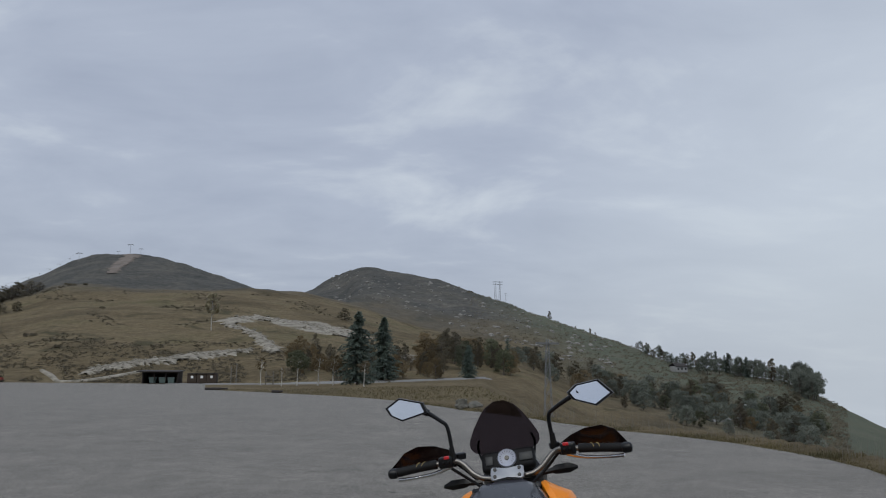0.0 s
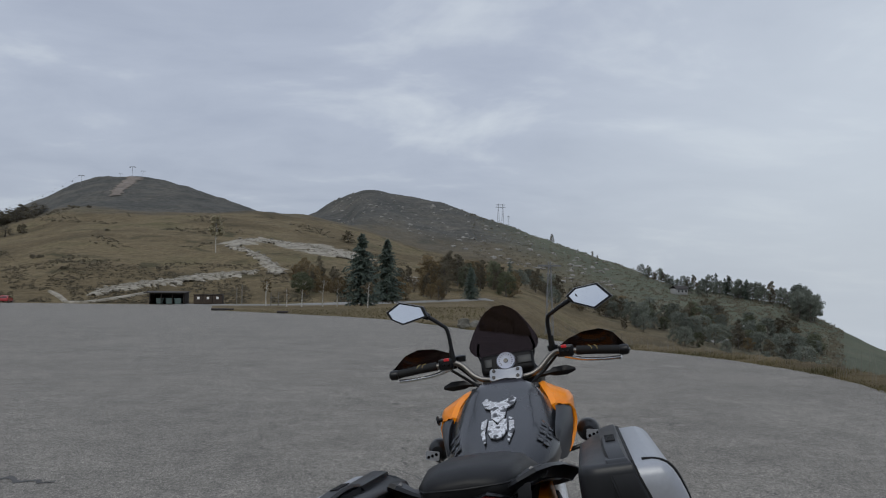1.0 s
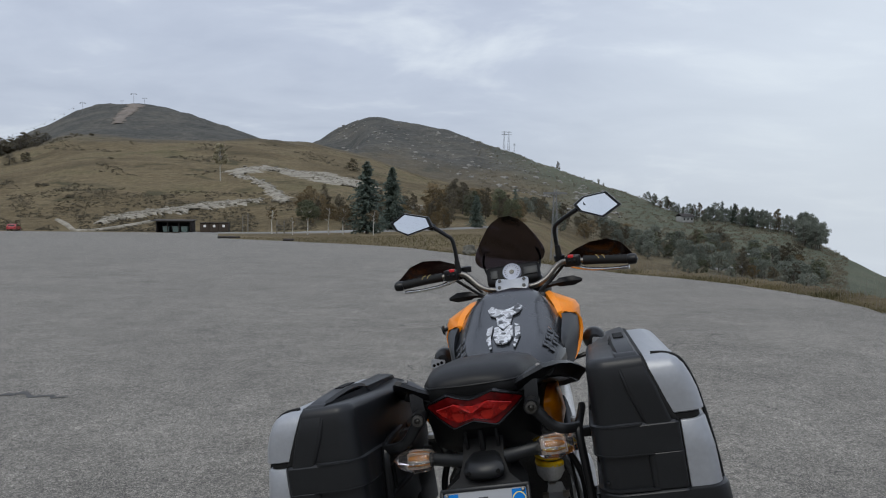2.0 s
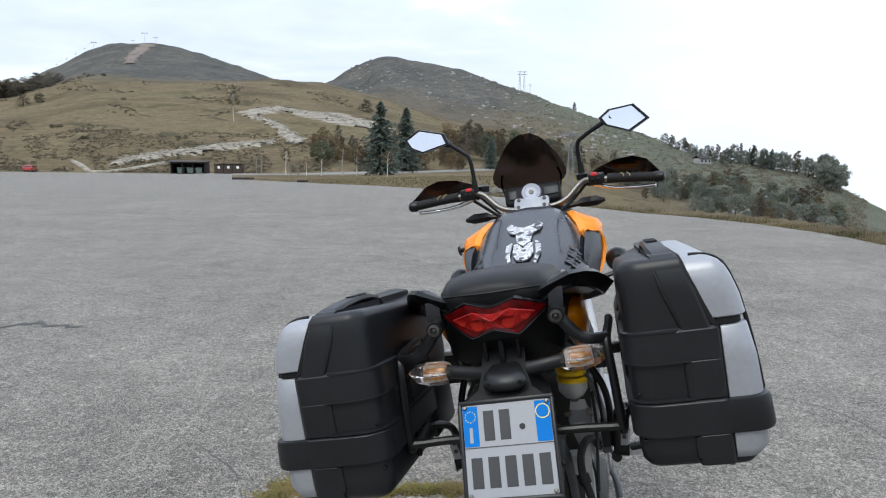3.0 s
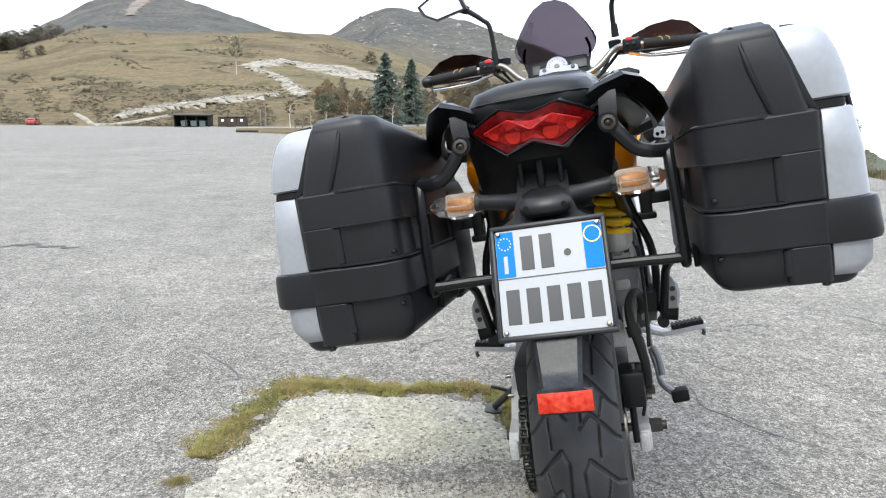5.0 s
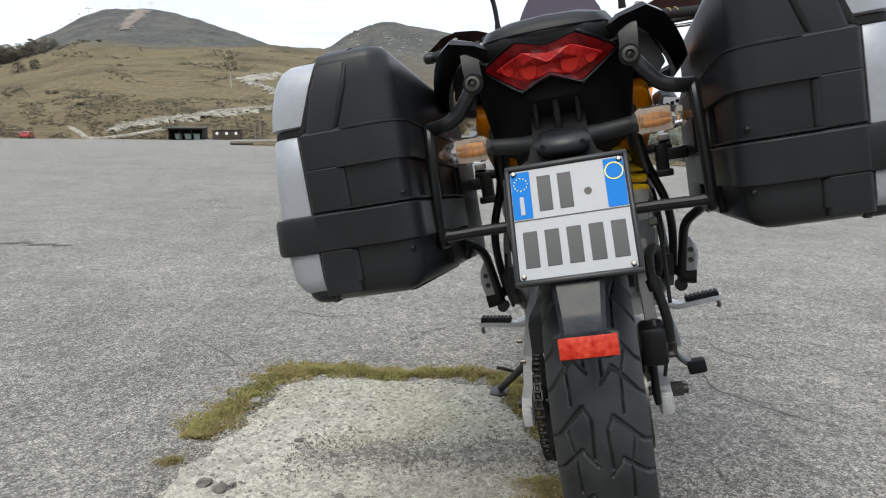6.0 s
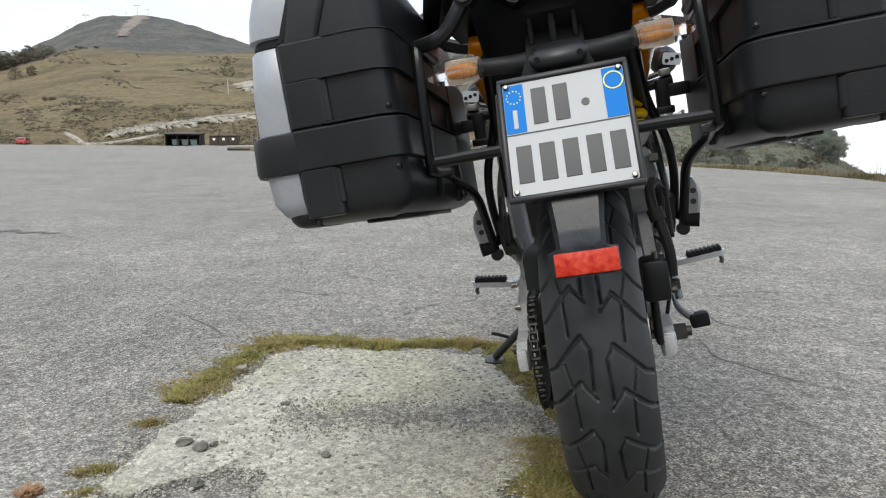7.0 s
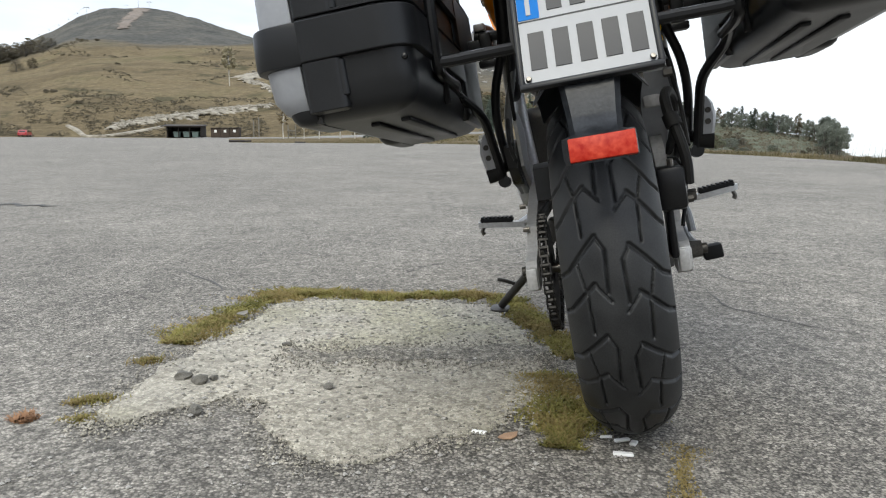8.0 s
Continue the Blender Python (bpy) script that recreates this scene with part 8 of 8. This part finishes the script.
shelter()
for k, (o, c) in enumerate(((-1.9, 0), (.1, 1), (1.9, 0))):
    x, y = place((-.371 * 150 + o) / 150, 149.2)
    b = thing("waste_bin", "grey-green wheeled waste bin under the shelter", "bin", pose(x, y, float(land_z(-.371, 150)) + .05, 0, 0, 0), "waste bins under the shelter")
    part("body", loft(bmn(), [[(-a, -b_, z), (a, -b_, z), (a, b_, z), (-a, b_, z)] for a, b_, z in ((.55, .40, .12), (.66, .48, 1.1))]), M_BIN, b)
    part("lid", box(bmn(), (0, 0, 1.17), (1.4, 1.04, .14), .04), M_BIN, b)
    for sx in (-.5, .5):
        part("wheel", cyl(bmn(), (sx - .04, -.3, .1), (sx + .04, -.3, .1), .1, seg=10), M_TYREC, b)
for k in range(3):
    d = 150.0
    uu = (-.322 * 150 + k * 1.95 - 1.2) / 150
    x, y = place(uu, d)
    hut = thing("storage_hut", "brown plank hut with a white notice on its door", "hut", pose(x, y, float(land_z(uu, d)) + .05, 0, 0, 0), "brown plank huts")
    part("wall", box(bmn(), (0, 0, .98), (1.85, 1.6, 1.96), .03), M_WOODB, hut)
    part("roof", box(bmn(), (0, -.05, 2.03), (1.93, 1.9, .1), .02), M_WOODD, hut)
    part("door", box(bmn(), (0, -.83, .95), (.9, .05, 1.75), .01), M_WOODB, hut)
    part("notice", box(bmn(), (.05, -.865, 1.35), (.5, .02, .5), .005), M_WHITE, hut, "white notice")


def hatchback():
    x, y = place(-.594, 150)
    car = thing("car", "red hatchback parked at the far edge of the asphalt", "car", pose(x, y, float(lot_z(150)) + .02, 0, 0, 14))
    w = .86
    low = [(-.0, .32), (-2.0, .35), (-2.05, .62), (-1.95, .92), (-1.1, .98), (.9, .92), (1.7, .80), (2.0, .60), (2.0, .34)]
    bm = loft(bmn(), [[(sx * ww, y_, z * k + (1 - k) * .6) for y_, z in low] for sx, ww, k in ((-1, w * .98, .88), (-1, w, 1.0), (1, w, 1.0), (1, w * .98, .88))])
    part("body", bm, M_CARRED, car)
    cab = [(-1.9, .93), (-1.5, 1.40), (-.3, 1.47), (.25, 1.42), (1.05, .93)]
    bm = loft(bmn(), [[(sx * ww * (1 - .16 * (z - .93) / .5), y_, z) for y_, z in cab] for sx, ww in ((-1, w * .96), (1, w * .96))])
    part("cabin", bm, M_CARRED, car)
    part("rear_window", slab(bmn(), [(-.62, 0), (.62, 0), (.52, .34), (-.52, .34)], .02, Matrix.Translation((0, -1.86, 1.01)) @ Matrix.Rotation(radians(50), 4, "X")), M_GLASSD, car)
    part("windscreen", slab(bmn(), [(-.64, 0), (.64, 0), (.55, .72), (-.55, .72)], .02, Matrix.Translation((0, 1.02, .97)) @ Matrix.Rotation(radians(148), 4, "X")), M_GLASSD, car)
    for sx in (-1, 1):
        part("side_window", slab(bmn(), [(-1.4, 1.0), (.75, 1.0), (.22, 1.36), (-1.2, 1.36)], .02, Matrix.Translation((sx * .80, 0, 0)) @ Matrix.Rotation(radians(90), 4, "Z") @ Matrix.Rotation(radians(90), 4, "X")), M_GLASSD, car)
        part("tail_lamp", box(bmn(), (sx * .68, -2.0, .80), (.22, .06, .2), .02), M_REDL, car)
        part("headlamp", box(bmn(), (sx * .62, 1.92, .68), (.3, .1, .14), .02), M_WHITE, car)
        for y_ in (-1.25, 1.3):
            wh = part("wheel", lathe(bmn(), [(-.1, .001), (-.1, .28), (-.07, .31), (.07, .31), (.1, .28), (.1, .001)], (sx * .78, y_, .31), "x", 20), M_TYREC, car)
            part("rim", lathe(bmn(), [(sx * .105, .001), (sx * .105, .19), (sx * .09, .2)], (sx * .78, y_, .31), "x", 16), M_GALV, wh)
    part("bumper", box(bmn(), (0, -2.03, .48), (1.66, .12, .2), .04), M_CARRED, car)


hatchback()


def pylon(u, d, h, label, name="mast", arms=2, group="masts on the slope", legs=True):
    at = stand_at(u, d)
    m = thing(name, label, "mast", at, group)
    r = h * .05
    if legs:
        for sx, sy in ((-1, -1), (1, -1), (1, 1), (-1, 1)):
            part("leg", cyl(bmn(), (sx * r, sy * r, -.5), (sx * r * .25, sy * r * .25, h), h * .0042, h * .0035, 5), M_GALV, m)
        for k in range(7):
            f0, f1 = k / 7, (k + 1) / 7
            q0, q1 = r * (1 - .75 * f0), r * (1 - .75 * f1)
            bm = bmn()
            for s in (-1, 1):
                cyl(bm, (-q0, s * q0, h * f0), (q1, s * q1, h * f1), h * .002, seg=4)
                cyl(bm, (s * q0, -q0, h * f0), (s * q1, q1, h * f1), h * .002, seg=4)
            part("brace", bm, M_GALV, m)
    else:
        part("pole", cyl(bmn(), (0, 0, -.5), (0, 0, h), h * .016, h * .011, 8), M_GALV, m)
    for k in range(arms):
        part("arm", box(bmn(), (0, 0, h * (.95 - .12 * k)), (h * .28, h * .02, h * .02)), M_GALV, m)
    return m


pylon(.0785, 712, 19, "grey lattice mast standing on the far slope")
pylon(.0845, 716, 20, "grey lattice mast standing on the far slope")
pylon(.0925, 698, 10, "shorter grey lattice mast on the far slope")
for u, d, h in ((-.4975, 1120, 15), (-.4435, 1110, 9), (-.4275, 1150, 16), (-.4128, 1150, 12)):
    m = pylon(u, d, h, "ski lift pylon with a wide crossarm on the summit", "lift_pylon", 0, "ski lift pylons", False)
    part("crossarm", box(bmn(), (0, 0, h), (h * .5, h * .04, h * .04)), M_GALV, m)
    for sx in (-1, 1):
        part("sheave", box(bmn(), (sx * h * .25, 0, h * .95), (h * .05, h * .22, h * .05)), M_GALV, m)
x0, y0 = place(-.4975, 1120)
z0 = float(land_z(-.4975, 1120)) + 17
x1, y1 = place(-.68, 900)
z1 = float(land_z(-.68, 900)) + 18
cab = thing("chairlift_line", "thin chairlift cable with small hanging chairs", "chairlift")
sagged = [Vector((x0, y0, z0)).lerp(Vector((x1, y1, z1)), f) - Vector((0, 0, 14 * 4 * f * (1 - f))) for f in np.linspace(0, 1, 13)]
part("cable", tube(bmn(), sagged, .06, 5, 1), M_GALV, cab)
for q in sagged[1:]:
    part("chair", box(bmn(), q - Vector((0, 0, 2.2)), (1.6, .5, 1.2), .1), M_GALV, cab)
    part("hanger", cyl(bmn(), q, q - Vector((0, 0, 1.7)), .08, seg=5), M_GALV, cab)

pole = pylon(.1492, 118, 13.5, "dark lattice power pole below the verge", "power_pole", 1, "", True)
for u, d, h, lab in ((-.2719, 149, 4.2, "weathered wooden post beside the huts"), (-.279, 150, 3.6, "weathered wooden post beside the huts"), (-.232, 143, 2.6, "weathered wooden sign post beside the road"), (-.222, 143, 2.6, "weathered wooden sign post beside the road")):
    ob = solo("wooden_post", tube(bmn(), [(0, 0, -.2), (.02, 0, h * .5), (0, .02, h)], [.11, .09], 7, 3), M_WOODG, lab, "post", group="wooden posts", at=stand_at(u, d))
x, y = place(-.227, 143)
solo("sign_board", box(bmn(), (0, -.14, 1.5), (1.6, .06, .18), .01), M_WOODG, "weathered plank nailed between two posts", "board", at=pose(x, y, float(land_z(-.227, 143)), 0, 0, 0))
x, y = place(.0395, 31.2)
for k, (ox, sz) in enumerate(((-.22, (.30, .24, .24)), (.30, (.36, .26, .21)))):
    solo("boulder", rock(bmn(), (0, 0, sz[2] * .7), sz, 31 + k, 3), M_BOULDER, "low mossy grey boulder at the asphalt edge", "boulder", group="boulders at the asphalt edge", at=pose(x + ox, y + .1 * k, float(lot_z(31)) - .02, 0, 0, 20), angle=30)
for k, (u, d, l) in enumerate(((-.2165, 96.4, 1.3), (-.213, 96, .9), (-.303, 110, 2.2), (-.290, 110, 1.6), (-.298, 111, 1.4))):
    x, y = place(u, d)
    solo("log", tube(bmn(), [(-l / 2, 0, .16), (0, .03, .17), (l / 2, 0, .16)], [.2, .17, .18], 9, 3), M_WOODD, "short dark log lying at the asphalt edge", "log", group="logs at the asphalt edge", at=pose(x, y, float(lot_z(d)), 0, 0, 10 * k - 12))
lm = thing("street_lamp", "small street lamp with a pale round head", "street lamp", stand_at(.4155, 228))
part("pole", cyl(bmn(), (0, 0, -.5), (0, 0, 5.6), .07, .05, 8), M_GALV, lm)
part("lamp_head", lathe(bmn(), [(5.4, .06), (5.5, .35), (5.8, .45), (6.05, .3), (6.1, .01)], (0, 0, 0), "z", 14), M_WHITE, lm, "pale round lamp head")


def chalet(u, d, w, label, wall):
    h = thing("house", label, "house", stand_at(u, d, .3), "houses on the distant ridge")
    part("wall", box(bmn(), (0, 0, 1.6), (w, 6, 3.4), .05), wall, h)
    bm = loft(bmn(), [[(x_, -3.5, 3.2), (x_, 0, 5.0), (x_, 3.5, 3.2), (x_, 3.5, 3.0), (x_, 0, 4.75), (x_, -3.5, 3.0)] for x_ in (-w / 2 - .5, w / 2 + .5)])
    part("roof", bm, M_WOODD, h)
    for k in range(3):
        part("window", box(bmn(), (-w / 3 + k * w / 3, -3.03, 1.8), (1.0, .08, 1.2), .02), M_GLASSD, h)


M_PALEW = material("weathered_pale_render", (0.30, 0.30, 0.29), 0.8, vary=0.2, scale=3)
chalet(.327, 418, 7.5, "low pale house on the distant ridge", M_PALEW)
chalet(.4135, 415, 7, "small white house between the ridge trees", M_PALEW)
